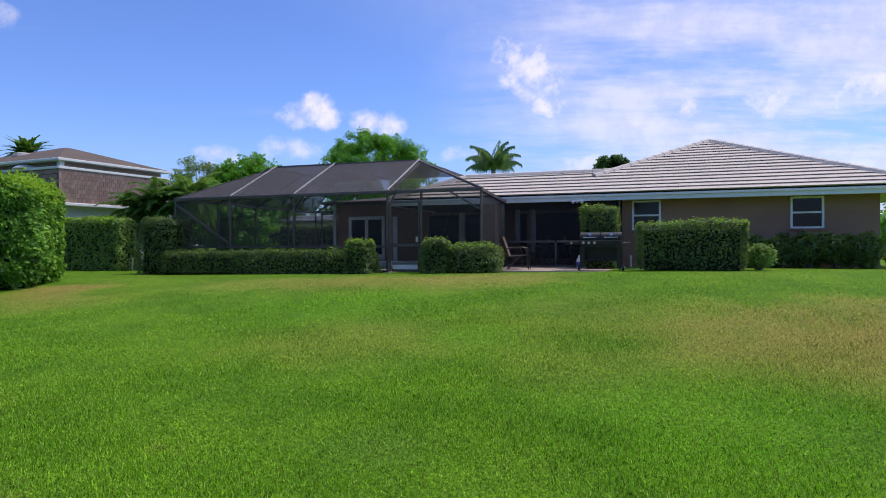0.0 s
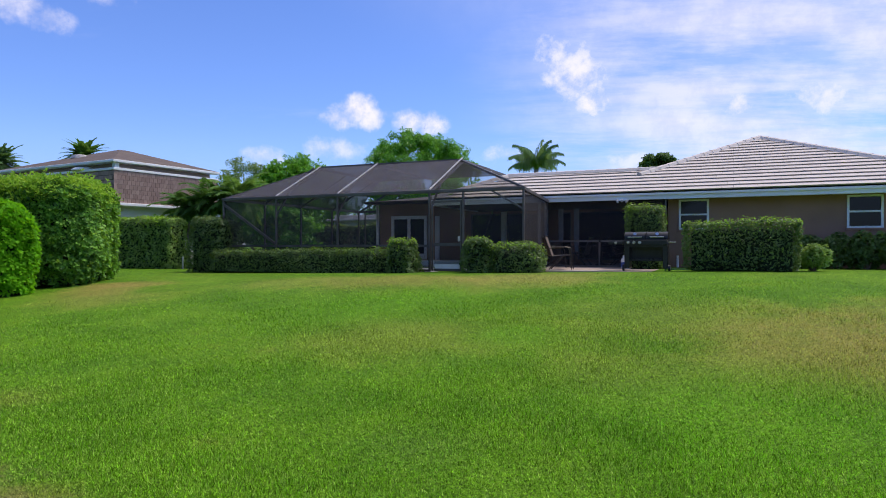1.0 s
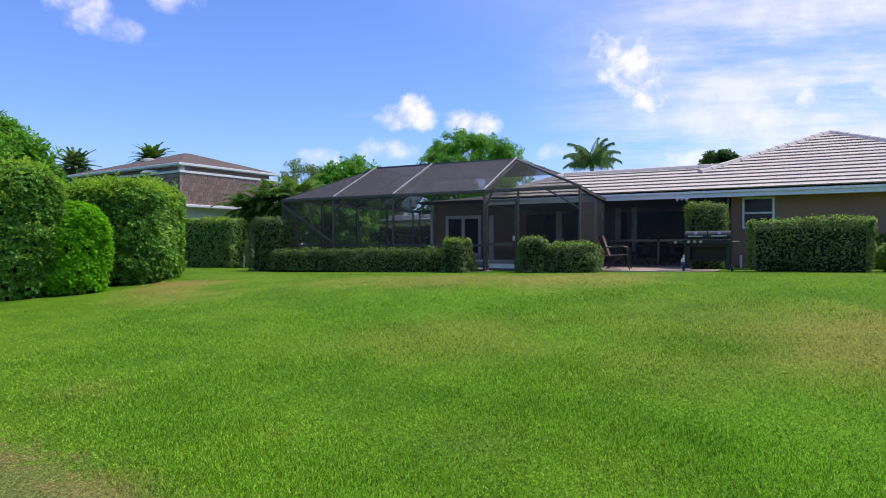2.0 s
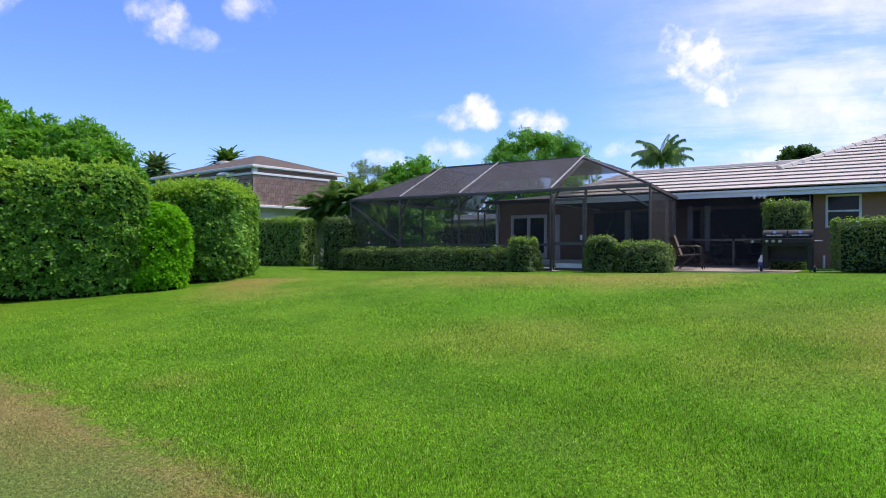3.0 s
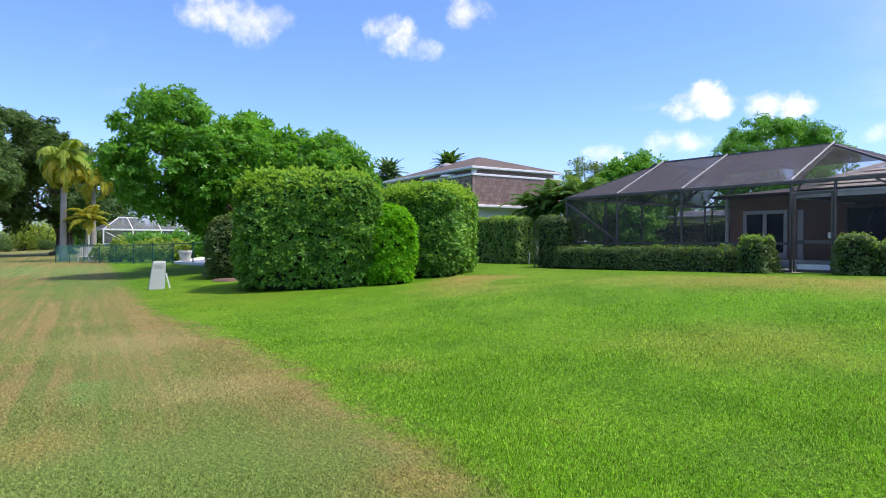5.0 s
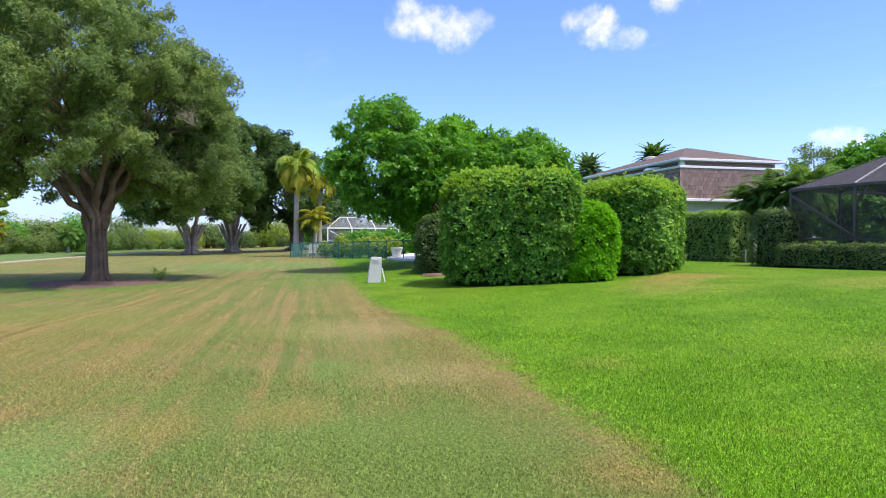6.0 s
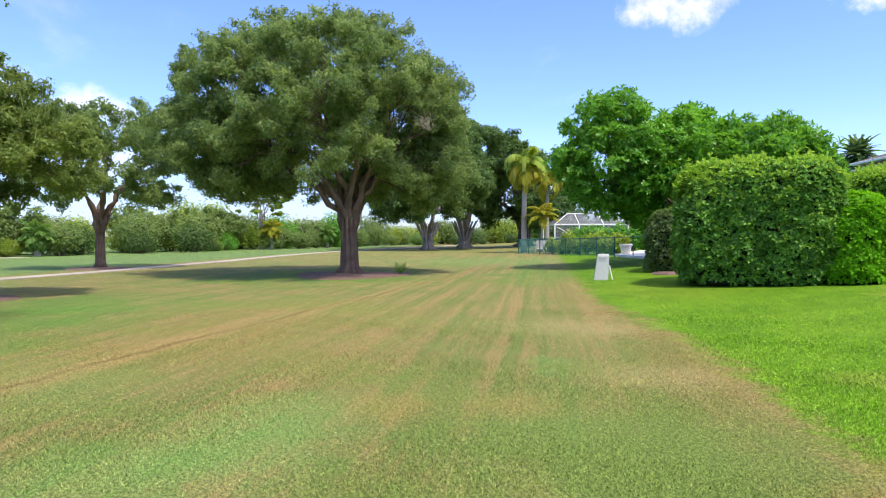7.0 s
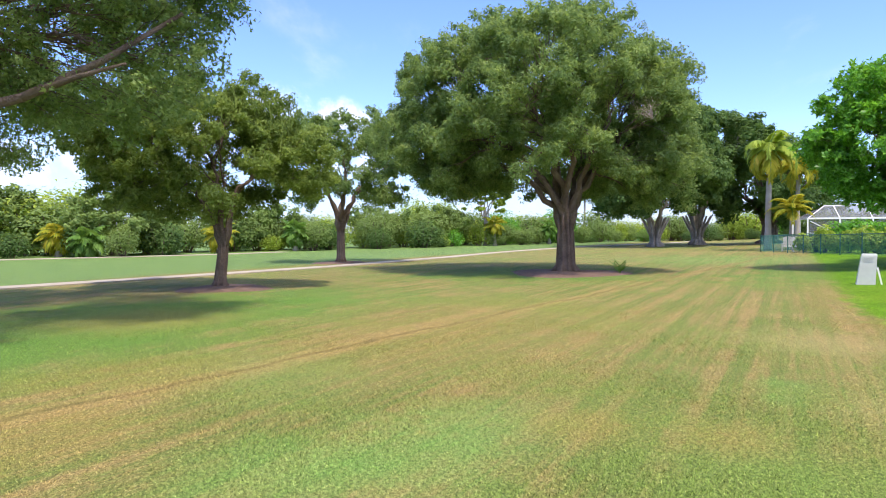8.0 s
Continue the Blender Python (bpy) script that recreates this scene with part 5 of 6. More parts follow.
part("mansard", Shape().box((0.0, 0.0, 3.62), (NA, 0.25, 5.15)).box((0.0, 0.25, 3.62), (0.25, NB, 5.15)).mesh("mansard", DARK_TRIM), nb, "brown shake mansard")
part("gutter", Shape().box((-0.12, -0.12, 3.48), (NA, 0.02, 3.62), 0.02).box((-0.12, 0.02, 3.48), (0.02, NB, 3.62), 0.02).mesh("gutter", WHITE), nb)
part("soffit", Shape().box((0.02, 0.02, 3.46), (NA, 0.55, 3.5)).box((0.02, 0.55, 3.46), (0.55, NB, 3.5)).mesh("soffit", SOFFIT_GREY), nb)
part("band", Shape().box((-0.08, -0.08, 5.15), (NA, 0.3, 5.27), 0.015).box((-0.08, 0.3, 5.15), (0.3, NB, 5.27), 0.015).mesh("band", WHITE), nb, "white trim band")
part("upper_wall", Shape().box((0.3, 0.3, 5.27), (NA - 0.3, NB - 0.3, 5.52)).mesh("upper_wall", SHAKE), nb)
part("corner_post", Shape().box((0.12, 0.12, 5.27), (0.34, 0.34, 5.52)).mesh("corner_post", WHITE), nb)
part("upper_band", Shape().box((-0.15, -0.15, 5.52), (NA, 0.3, 5.64), 0.015).box((-0.15, 0.3, 5.52), (0.3, NB, 5.64), 0.015).mesh("upper_band", WHITE), nb, "white trim band")
part("roof", Shape().plate([(-0.1, -0.1, 5.65), (NA, -0.1, 5.65), (4.2, 5.0, 6.95), (3.8, 5.0, 6.95)], 0.05).plate([(-0.1, NB, 5.65), (-0.1, -0.1, 5.65), (3.8, 5.0, 6.95), (3.8, 5.6, 6.95)], 0.05)
     .plate([(NA, NB, 5.65), (-0.1, NB, 5.65), (3.8, 5.6, 6.95), (4.2, 5.6, 6.95)], 0.05).plate([(NA, -0.1, 5.65), (NA, NB, 5.65), (4.2, 5.6, 6.95), (4.2, 5.0, 6.95)], 0.05).plate([(3.8, 5.0, 6.95), (4.2, 5.0, 6.95), (4.2, 5.6, 6.95), (3.8, 5.6, 6.95)], 0.05)
     .mesh("roof", ASPHALT_ROOF), nb, "low brown shingle roof")
part("roof_vent", Shape().turned([(0.3, 0), (0.32, 0.12), (0.5, 0.16), (0.45, 0.32), (0.2, 0.38)], (2.4, 6.4, 6.2), 14).mesh("roof_vent", CONCRETE), nb, "grey roof vent")
part("roof_dome", Shape().turned([(0.66, 0), (0.64, 0.06), (0.5, 0.15), (0.25, 0.2)], (0.35, 2.7, 5.27), 20).mesh("roof_dome", WHITE), nb, "white skylight dome")
part("corner_trim", Shape().box((-0.03, -0.03, 3.63), (0.13, -0.001, 5.14)).mesh("corner_trim", SHAKE), nb)
# separate shakes on the two faces that are seen
shake_mesh = Shape().box((0.006, -0.026, 0.0), (0.214, 0.0, 0.208)).mesh("shake", SHAKE)
k = 0
for row in range(7):
    for i in range(26):
        part("shake", shake_mesh, nb, m=pose(i * 0.22 + (row % 2) * 0.11, 0.0, 3.63 + row * 0.217, random.Random(k).uniform(4, 8), 0, 0))
        k += 1
side_shakes = Shape()
for row in range(7):
    for i in range(43):
        z0, y0 = 3.63 + row * 0.217, i * 0.24 + (row % 2) * 0.12
        side_shakes.box((-0.018 - 0.006 * ((i * 7 + row) % 3), y0 + 0.002, z0), (0.0, y0 + 0.237, z0 + 0.19))
for row in range(7):
    z0, x0 = 3.63 + row * 0.217, 5.84 + (row % 2) * 0.11
    side_shakes.box((x0, -0.02 - 0.005 * (row % 3), z0), (x0 + 0.237, 0.0, z0 + 0.19))
part("shake_rest", side_shakes.mesh("shake_rest", SHAKE), nb, kind="stuff")
# low white-roofed building seen through the screens
ob = thing("garden_building", "low white building with flat roof behind the pool", "building", pose(*from_house(-22.8, 36.2), 0.6, 0, 0, TURN))
part("wall", Shape().box((-1.6, 0, 0.2), (2.6, 5, 2.6)).mesh("wall", WALL_WHITE), ob)
part("roof", Shape().box((-2.0, -0.4, 2.6), (3.0, 5.4, 2.75), 0.03).box((-1.6, 0, 2.75), (2.6, 5, 3.0), 0.03).mesh("roof", CONCRETE), ob)
part("window", Shape().box((0.0, -0.03, 1.0), (1.4, 0.01, 2.1)).mesh("window", GLASS), ob)


# ---- hedges and shrubs about the house ----
def on_house(u, v, dz=0.0, turn=0.0):
    x, y = from_house(u, v)
    return pose(x, y, float(lie(x, y)) + dz, 0, 0, TURN + turn)


def on_ground(x, y, turn=0.0, dz=0.0):
    return pose(x, y, float(lie(x, y)) + dz, 0, 0, turn)


clipped_hedge("hedge", "long low clipped dark green hedge before the pool screen", (8.2, 0.95, 0.78), on_house(-13.1, 17.95), HEDGE_DARK, 0.075, 620, 11, 0.24, 0.05, "hedges by the pool screen", 0.0, 0.2)
clipped_hedge("hedge", "taller clipped block at the end of the low hedge", (1.75, 1.3, 2.1), on_house(-17.9, 18.6), HEDGE_DARK, 0.085, 560, 12, 0.35, 0.07, "hedges by the pool screen")
clipped_hedge("hedge", "rounded clipped bush beside the screen door", (0.98, 0.9, 1.06), on_house(-9.32, 17.55), HEDGE_DARK, 0.08, 640, 13, 0.35, 0.06, "hedges by the pool screen", 0.0, 0.4)
clipped_hedge("hedge", "rounded clipped bush on the far side of the screen door", (1.0, 0.9, 1.08), on_house(-6.8, 17.6), HEDGE_DARK, 0.08, 640, 14, 0.4, 0.06, "hedges by the pool screen", 0.0, 0.4)
clipped_hedge("hedge", "low rounded clipped bush before the porch", (1.6, 0.95, 0.82), on_house(-5.7, 17.75), HEDGE_DARK, 0.08, 640, 15, 0.4, 0.06, "hedges by the pool screen", 0.0, 0.4)
clipped_hedge("hedge", "square clipped hedge standing before the brown wall", (2.8, 0.85, 1.29), on_house(0.17, 18.5), HEDGE_DARK, 0.07, 700, 16, 0.1, 0.03, "", 0.1, 0.35)
clipped_hedge("topiary", "clipped round-topped bush behind the grill", (1.12, 1.0, 1.92), on_house(-2.46, 20.5), HEDGE_DARK, 0.07, 700, 17, 0.2, 0.04, sunny_shoots=0.3)
shrub("shrub", "small loose shrub beside the square hedge", (0.42, 0.4, 0.62), on_house(1.86, 18.9), HEDGE_GREY, 0.1, 1500, 18)
for i in range(5):
    shrub("shrub", "low dark foundation shrub against the brown wall", (0.62, 0.5, 0.78 + 0.05 * (i % 2)), on_house(2.0 + 0.68 * i, 21.05), HEDGE_DARK, 0.11, 2600, 20 + i, group="foundation shrubs")
shrub("shrub", "yellow-green shrub at the corner of the house", (0.5, 0.5, 0.7), on_house(6.2, 23.5), FAR_YELLOW, 0.12, 1200, 29)
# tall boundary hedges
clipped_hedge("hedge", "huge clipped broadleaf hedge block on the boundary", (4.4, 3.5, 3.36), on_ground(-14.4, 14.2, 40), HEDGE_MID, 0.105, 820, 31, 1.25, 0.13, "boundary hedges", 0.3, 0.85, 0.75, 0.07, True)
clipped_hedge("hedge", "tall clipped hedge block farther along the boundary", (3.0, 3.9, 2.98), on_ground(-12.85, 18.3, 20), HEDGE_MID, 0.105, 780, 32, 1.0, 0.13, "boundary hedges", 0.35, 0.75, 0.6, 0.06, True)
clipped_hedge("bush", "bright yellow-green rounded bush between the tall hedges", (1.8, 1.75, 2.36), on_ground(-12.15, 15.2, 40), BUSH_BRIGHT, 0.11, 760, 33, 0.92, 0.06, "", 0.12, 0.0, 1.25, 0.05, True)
clipped_hedge("hedge", "long clipped hedge before the neighbour's house", (8.0, 1.2, 2.2), on_ground(-16.96, 28.37, -20), HEDGE_GREY, 0.11, 420, 34, 0.22, 0.06, "boundary hedges", 0.0, 0.5)
clipped_hedge("hedge", "dark hedge running back under the trees", (2.3, 3.2, 2.35), on_ground(-20.6, 16.7, 40), HEDGE_DARK, 0.12, 380, 35, 0.7, 0.14, "boundary hedges")
post_ = thing("marker_post", "short white post at the end of the clipped hedge", "post", on_ground(-12.95, 26.75))
part("shaft", Shape().box((-0.025, -0.025, -0.03), (0.025, 0.025, 0.5), 0.006).mesh("shaft", CONCRETE), post_)
part("cap", Shape().box((-0.032, -0.032, 0.5), (0.032, 0.032, 0.52), 0.006).mesh("cap", WHITE), post_)
# dry earth strip along the hedges
for i, (x, y, r) in enumerate(((-19.2, 15.0, 0.6),)):
    mulch_ring(x, y, r, 60 + i)


# ---- grill, gas bottle, chair ----
def barbecue(m):
    g = thing("barbecue_grill", "black two-lid gas and charcoal grill on a cart", "grill", m)
    part("firebox", Shape().box((-0.52, -0.27, 0.72), (0.52, 0.27, 0.9), 0.02).mesh("firebox", BLACK), g)
    for k, (a, b) in enumerate(((-0.52, -0.01), (0.01, 0.52))):
        lid = Shape()
        prof = [(0.27 * math.cos(t), 0.9 + 0.19 * math.sin(t) ** 0.8) for t in [math.pi * i / 12 for i in range(13)]]
        n = len(prof)
        lid.v = [(a, y, z) for y, z in prof] + [(b, y, z) for y, z in prof]
        lid.f = [(i, i + 1, n + i + 1, n + i) for i in range(n - 1)] + [tuple(range(n - 1, -1, -1)), tuple(range(n, 2 * n))]
        l = part("lid", lid.mesh("lid", BLACK), g, "rounded black lid")
        mid = (a + b) / 2
        part("handle", Shape().tube([(mid - 0.17, -0.29, 0.94), (mid + 0.17, -0.29, 0.94)], 0.014, 8).tube([(mid - 0.15, -0.25, 0.95), (mid - 0.15, -0.29, 0.94)], 0.01, 6).tube([(mid + 0.15, -0.25, 0.95), (mid + 0.15, -0.29, 0.94)], 0.01, 6).mesh("handle", STEEL), l, "steel handle")
        part("thermometer", Shape().tube([(mid, -0.21, 1.02), (mid, -0.245, 1.03)], 0.04, 14).mesh("thermometer", STEEL), l, "round steel thermometer")
    part("control_panel", Shape().box((-0.52, -0.33, 0.72), (0.52, -0.27, 0.86), 0.012).mesh("control_panel", BLACK), g)
    for x in (-0.42, -0.28, -0.14):
        part("knob", Shape().tube([(x, -0.33, 0.79), (x, -0.37, 0.79)], [0.042, 0.032], 14).mesh("knob", STEEL), g, "chrome knob")
    part("shelf", Shape().box((-0.92, -0.24, 0.78), (-0.54, 0.24, 0.82), 0.012).box((-0.92, -0.28, 0.74), (-0.54, -0.24, 0.83), 0.01).mesh("shelf", BLACK), g, "black side shelf with burner")
    part("knob", Shape().tube([(-0.73, -0.28, 0.78), (-0.73, -0.32, 0.78)], [0.036, 0.028], 14).mesh("knob", STEEL), g)
    part("side_handle", Shape().tube([(0.53, 0.0, 0.8), (0.68, 0.0, 0.8), (0.68, 0.12, 0.8)], 0.012, 6).mesh("side_handle", STEEL), g)
    for x in (-0.46, 0.46):
        part("side_panel", Shape().box((x - 0.06, -0.25, 0.08), (x + 0.06, 0.25, 0.72), 0.01).mesh("side_panel", BLACK), g)
    part("bottom_shelf", Shape().box((-0.4, -0.24, 0.28), (0.4, 0.24, 0.33), 0.008).mesh("bottom_shelf", BLACK), g)
    # added dark sheet standing for the shade between the side panels
    part("back_panel", Shape().box((-0.4, 0.2, 0.33), (0.4, 0.22, 0.7)).mesh("back_panel", BLACK), g)
    part("cross_bar", Shape().box((-0.4, -0.26, 0.66), (0.4, -0.22, 0.72)).mesh("cross_bar", BLACK), g)
    for x in (-0.55, 0.55):
        w = part("wheel", Shape().tube([(x - 0.02, -0.2, 0.09), (x + 0.03, -0.2, 0.09)], 0.09, 16).mesh("wheel", BLACK), g)
        part("hub", Shape().tube([(x - 0.03, -0.2, 0.09), (x + 0.04, -0.2, 0.09)], 0.025, 10).mesh("hub", STEEL), w)
    return g


barbecue(on_house(-2.19, 18.6) @ Matrix.Diagonal((1.1, 1.0, 1.0, 1)))
tank = thing("gas_bottle", "white propane bottle with a blue label", "gas bottle", on_house(-2.93, 19.7) @ Matrix.Diagonal((0.88, 0.88, 0.92, 1)))
part("body", Shape().turned([(0.12, 0.0), (0.12, 0.03), (0.15, 0.06), (0.155, 0.12), (0.155, 0.3), (0.13, 0.37), (0.06, 0.4)], (0, 0, 0), 18).mesh("body", TANK_WHITE, True), tank)
part("label", Shape().turned([(0.1575, 0.1), (0.1575, 0.25)], (0, 0, 0), 18).mesh("label", TANK_BLUE), tank, "blue printed label")
part("collar", Shape().turned([(0.1, 0.38), (0.1, 0.47), (0.092, 0.47), (0.092, 0.38)], (0, 0, 0), 14).mesh("collar", TANK_WHITE), tank)
part("valve", Shape().tube([(0, 0, 0.38), (0, 0, 0.46)], 0.03, 8).mesh("valve", STEEL), tank)
hose_line = Shape().tube([(-0.1, 0, 0.02), (0.4, 0.1, 0.02), (0.8, -0.1, 0.02), (1.2, 0.05, 0.02), (1.6, 0.15, 0.03), (2.2, 0.0, 0.02)], 0.016, 6)
whole("garden_hose", hose_line.mesh("garden_hose", HOSE, True), "green garden hose lying on the ground by the wall", "hose", on_house(-1.7, 19.4))
whole("garden_hose", Shape().tube([(0, 0, 0.72), (0.03, 0.02, 0.4), (0.0, 0.05, 0.0)], 0.014, 6).mesh("garden_hose", HOSE), "green gas hose hanging beside the grill", "hose", on_house(-1.72, 18.75))


def patio_chair(m, label, group=""):
    """A sling chair: tube frame, slung seat and back, arms and four legs. Faces +x."""
    c = thing("patio_chair", label, "chair", m, group)
    part("seat", Shape().plate([(-0.22, -0.25, 0.4), (0.26, -0.25, 0.44), (0.26, 0.25, 0.44), (-0.22, 0.25, 0.4)], 0.012).mesh("seat", SLING), c)
    part("backrest", Shape().plate([(-0.42, -0.25, 0.98), (-0.22, -0.25, 0.42), (-0.22, 0.25, 0.42), (-0.42, 0.25, 0.98)], 0.012).mesh("backrest", SLING), c)
    for y in (-0.27, 0.27):
        part("side_rail", Shape().tube([(-0.43, y, 1.0), (-0.23, y, 0.42), (-0.18, y, 0.405), (0.28, y, 0.445)], 0.014, 6).mesh("side_rail", CHAIR_METAL), c)
        part("arm", Shape().tube([(-0.31, y, 0.64), (-0.1, y, 0.68), (0.15, y, 0.69), (0.26, y, 0.66), (0.31, y, 0.55)], 0.016, 6).mesh("arm", CHAIR_METAL), c)
        part("leg", Shape().tube([(0.31, y, 0.56), (0.33, y, 0.3), (0.36, y, 0.0)], 0.014, 6).mesh("leg", CHAIR_METAL), c)
        part("leg", Shape().tube([(0.1, y, 0.43), (-0.1, y, 0.25), (-0.32, y, 0.0)], 0.014, 6).mesh("leg", CHAIR_METAL), c)
    part("stretcher", Shape().tube([(-0.43, -0.27, 1.0), (-0.43, 0.27, 1.0)], 0.014, 6).tube([(0.28, -0.27, 0.445), (0.28, 0.27, 0.445)], 0.014, 6).mesh("stretcher", CHAIR_METAL), c)
    return c


first = patio_chair(on_house(-4.68, 18.8, 0.03, 8), "dark brown sling patio chair with dark metal frame on the patio", "patio chairs")
copy_thing(first, on_house(-5.05, 19.9, 0.03, 30))
for u, v, a in ((-5.0, 23.0, 170), (-3.6, 23.1, 20)):
    m = on_house(u, v, 0, a)
    m.translation.z = 0.86
    ch = copy_thing(first, m)
    tagged(ch, "dark sling patio chair inside the dark screened porch")
tb = thing("patio_table", "round dark patio table inside the screened porch", "table", HOUSE @ pose(-4.3, 23.2, 0.86))
part("tabletop", Shape().turned([(0.5, 0.7), (0.52, 0.715), (0.5, 0.73)], (0, 0, 0), 24).mesh("tabletop", CHAIR_METAL), tb)
part("pedestal", Shape().turned([(0.24, 0.0), (0.2, 0.04), (0.05, 0.08), (0.04, 0.7)], (0, 0, 0), 12).mesh("pedestal", CHAIR_METAL), tb)
tb = thing("side_table", "small white round table inside the pool screen", "table", HOUSE @ pose(-6.5, 20.2, DECK))
part("tabletop", Shape().turned([(0.4, 0.78), (0.42, 0.795), (0.4, 0.81)], (0, 0, 0), 24).mesh("tabletop", WHITE), tb)
part("pedestal", Shape().turned([(0.2, 0.0), (0.18, 0.04), (0.04, 0.07), (0.035, 0.78)], (0, 0, 0), 12).mesh("pedestal", WHITE), tb)

# ---- utility cabinet ----
ped = thing("utility_cabinet", "weathered grey-green utility cabinet leaning on a stake", "utility cabinet", on_ground(-18.9, 11.9, 62) @ Matrix.Diagonal((0.86, 0.9, 1, 1)))
cab = Shape()
for z, w, d in ((0.0, 0.27, 0.2), (0.84, 0.22, 0.16), (0.89, 0.2, 0.14)):
    cab.v += [(-w + 0.11 * z, -d, z), (w + 0.11 * z, -d, z), (w + 0.11 * z, d, z), (-w + 0.11 * z, d, z)]
cab.f = [(3, 2, 1, 0), (8, 9, 10, 11)] + [(r * 4 + i, r * 4 + (i + 1) % 4, r * 4 + 4 + (i + 1) % 4, r * 4 + 4 + i) for r in range(2) for i in range(4)]
part("housing", cab.mesh("housing", CABINET), ped)
for i in range(5):
    part("louvre", Shape().box((-0.09, -0.178, 0.66 + i * 0.03), (0.19, -0.163, 0.672 + i * 0.03)).mesh("louvre", CABINET), ped)
part("stake", Shape().bar((0.46, -0.05, 0.0), (0.33, -0.05, 0.5), 0.05, 0.03).mesh("stake", WHITE), ped, "white leaning stake")

# ---- fence on the course side of the neighbour's garden ----
fence = thing("fence", "green chain fence with wind screen along a garden", "fence")
F1, F2, F3, F4 = (-49.2, 23.3), (-33.4, 22.2), (-27.0, 21.6), (-57.0, 46.0)


def fence_run(a, b, n, mesh_on=True):
    ax, ay, bx, by = *a, *b
    for i in range(n + 1):
        x, y = ax + (bx - ax) * i / n, ay + (by - ay) * i / n
        z = float(lie(x, y))
        p_ = part("post", Shape().tube([(x, y, z - 0.05), (x, y, z + 1.24)], 0.03, 8).mesh("post", FENCE_GREEN), fence)
        part("cap", Shape().turned([(0.035, 0), (0.03, 0.03), (0.008, 0.045)], (x, y, z + 1.24), 8).mesh("cap", FENCE_GREEN), p_)
        if i < n:
            X, Y = ax + (bx - ax) * (i + 1) / n, ay + (by - ay) * (i + 1) / n
            Z = float(lie(X, Y))
            part("top_rail", Shape().tube([(x, y, z + 1.2), (X, Y, Z + 1.2)], 0.022, 6).mesh("top_rail", FENCE_GREEN), fence)
            if mesh_on:
                part("wind_screen", Shape().plate([(x, y, z + 0.03), (X, Y, Z + 0.03), (X, Y, Z + 1.18), (x, y, z + 1.18)], 0.006).mesh("wind_screen", FENCE_MESH), fence)


fence_run(F1, F2, 7)
fence_run(F2, F3, 3, False)
fence_run(F1, F4, 9)
slab_ = Shape().plate([(-34.0, 22.6, 0.42), (-26.5, 20.6, 0.42), (-26.5, 25.5, 0.62), (-37.5, 27.0, 0.56)], 0.3)
whole("terrace", slab_.mesh("terrace", WALL_WHITE), "bright white paved terrace behind the fence", "terrace", kind="structure")
pot = thing("plant_pot", "large cream pot holding a small plant", "plant pot", pose(-33.7, 23.2, 0.44))
part("pot", Shape().turned([(0.26, 0.0), (0.36, 0.5), (0.41, 0.55), (0.4, 0.62), (0.33, 0.6)], (0, 0, 0), 18).mesh("pot", CREAM), pot)
rngp = np.random.default_rng(71)
d = unit(rngp.normal(0, 1, (260, 3)))
part("plant", quads_mesh("plant", leaf_quads(d * np.array([0.35, 0.35, 0.3]) * rngp.uniform(0.4, 1, (260, 1)) + np.array([0, 0, 0.85]), d, 0.2, 0.08, rngp), FAR_YELLOW), pot)


def garden_chair(m):
    c = thing("garden_chair", "grey slatted garden chair behind the fence", "chair", m, "garden chairs")
    for i in range(5):
        part("back_slat", Shape().box((-0.3 + i * 0.125, 0.3, 0.35), (-0.2 + i * 0.125, 0.34, 1.05 + 0.04 * (2 - abs(i - 2)))).mesh("back_slat", CONCRETE), c)
    part("seat", Shape().box((-0.3, -0.25, 0.34), (0.32, 0.3, 0.38), 0.01).mesh("seat", CONCRETE), c)
    for x in (-0.36, 0.34):
        part("arm", Shape().box((x - 0.06, -0.3, 0.55), (x + 0.06, 0.34, 0.59)).mesh("arm", CONCRETE), c)
        part("leg", Shape().box((x - 0.04, -0.26, 0.0), (x + 0.04, -0.2, 0.55)).mesh("leg", CONCRETE), c)
        part("leg", Shape().box((x - 0.04, 0.3, 0.0), (x + 0.04, 0.36, 0.55)).mesh("leg", CONCRETE), c)
    return c


gc = garden_chair(on_ground(-47.6, 24.5, 60))
copy_thing(gc, on_ground(-46.3, 24.6, 70))
for i in range(8):
    shrub("shrub", "yellow-green mottled shrub behind the fence", (0.9, 0.8, 1.0 + 0.15 * (i % 3)), on_ground(-45.0 + i * 1.25, 24.3 + 0.1 * (i % 2)), FAR_YELLOW, 0.2, 700, 80 + i, group="shrubs behind the fence")
for i in range(9):
    shrub("shrub", "green clipped shrub row farther behind the fence", (1.1, 1.0, 1.55), on_ground(-52.5 + i * 1.9, 30.5 - 0.25 * i), BROAD, 0.24, 650, 90 + i, group="shrubs behind the fence")

shrub("garden_tree", "low round-headed green tree beside the white enclosure", (1.9, 1.7, 2.6), on_ground(-38.0, 35.0), BROAD, 0.22, 1800, 99, "tree")

# white-framed enclosure in the neighbour's garden
wc = thing("white_pool_enclosure", "white-framed screened pool enclosure with hipped top", "pool enclosure", pose(-58.6, 31.95, 0.5, 0, 0, 71) @ Matrix.Diagonal((0.74, 0.86, 0.86, 1)))
for x, y in ((0, 0), (3.4, 0), (6.8, 0), (10.2, 0), (0, 4.5), (10.2, 4.5), (0, 9), (10.2, 9)):
    part("post", Shape().box((x - 0.08, y - 0.08, 0), (x + 0.08, y + 0.08, 2.5)).mesh("post", WHITE), wc)
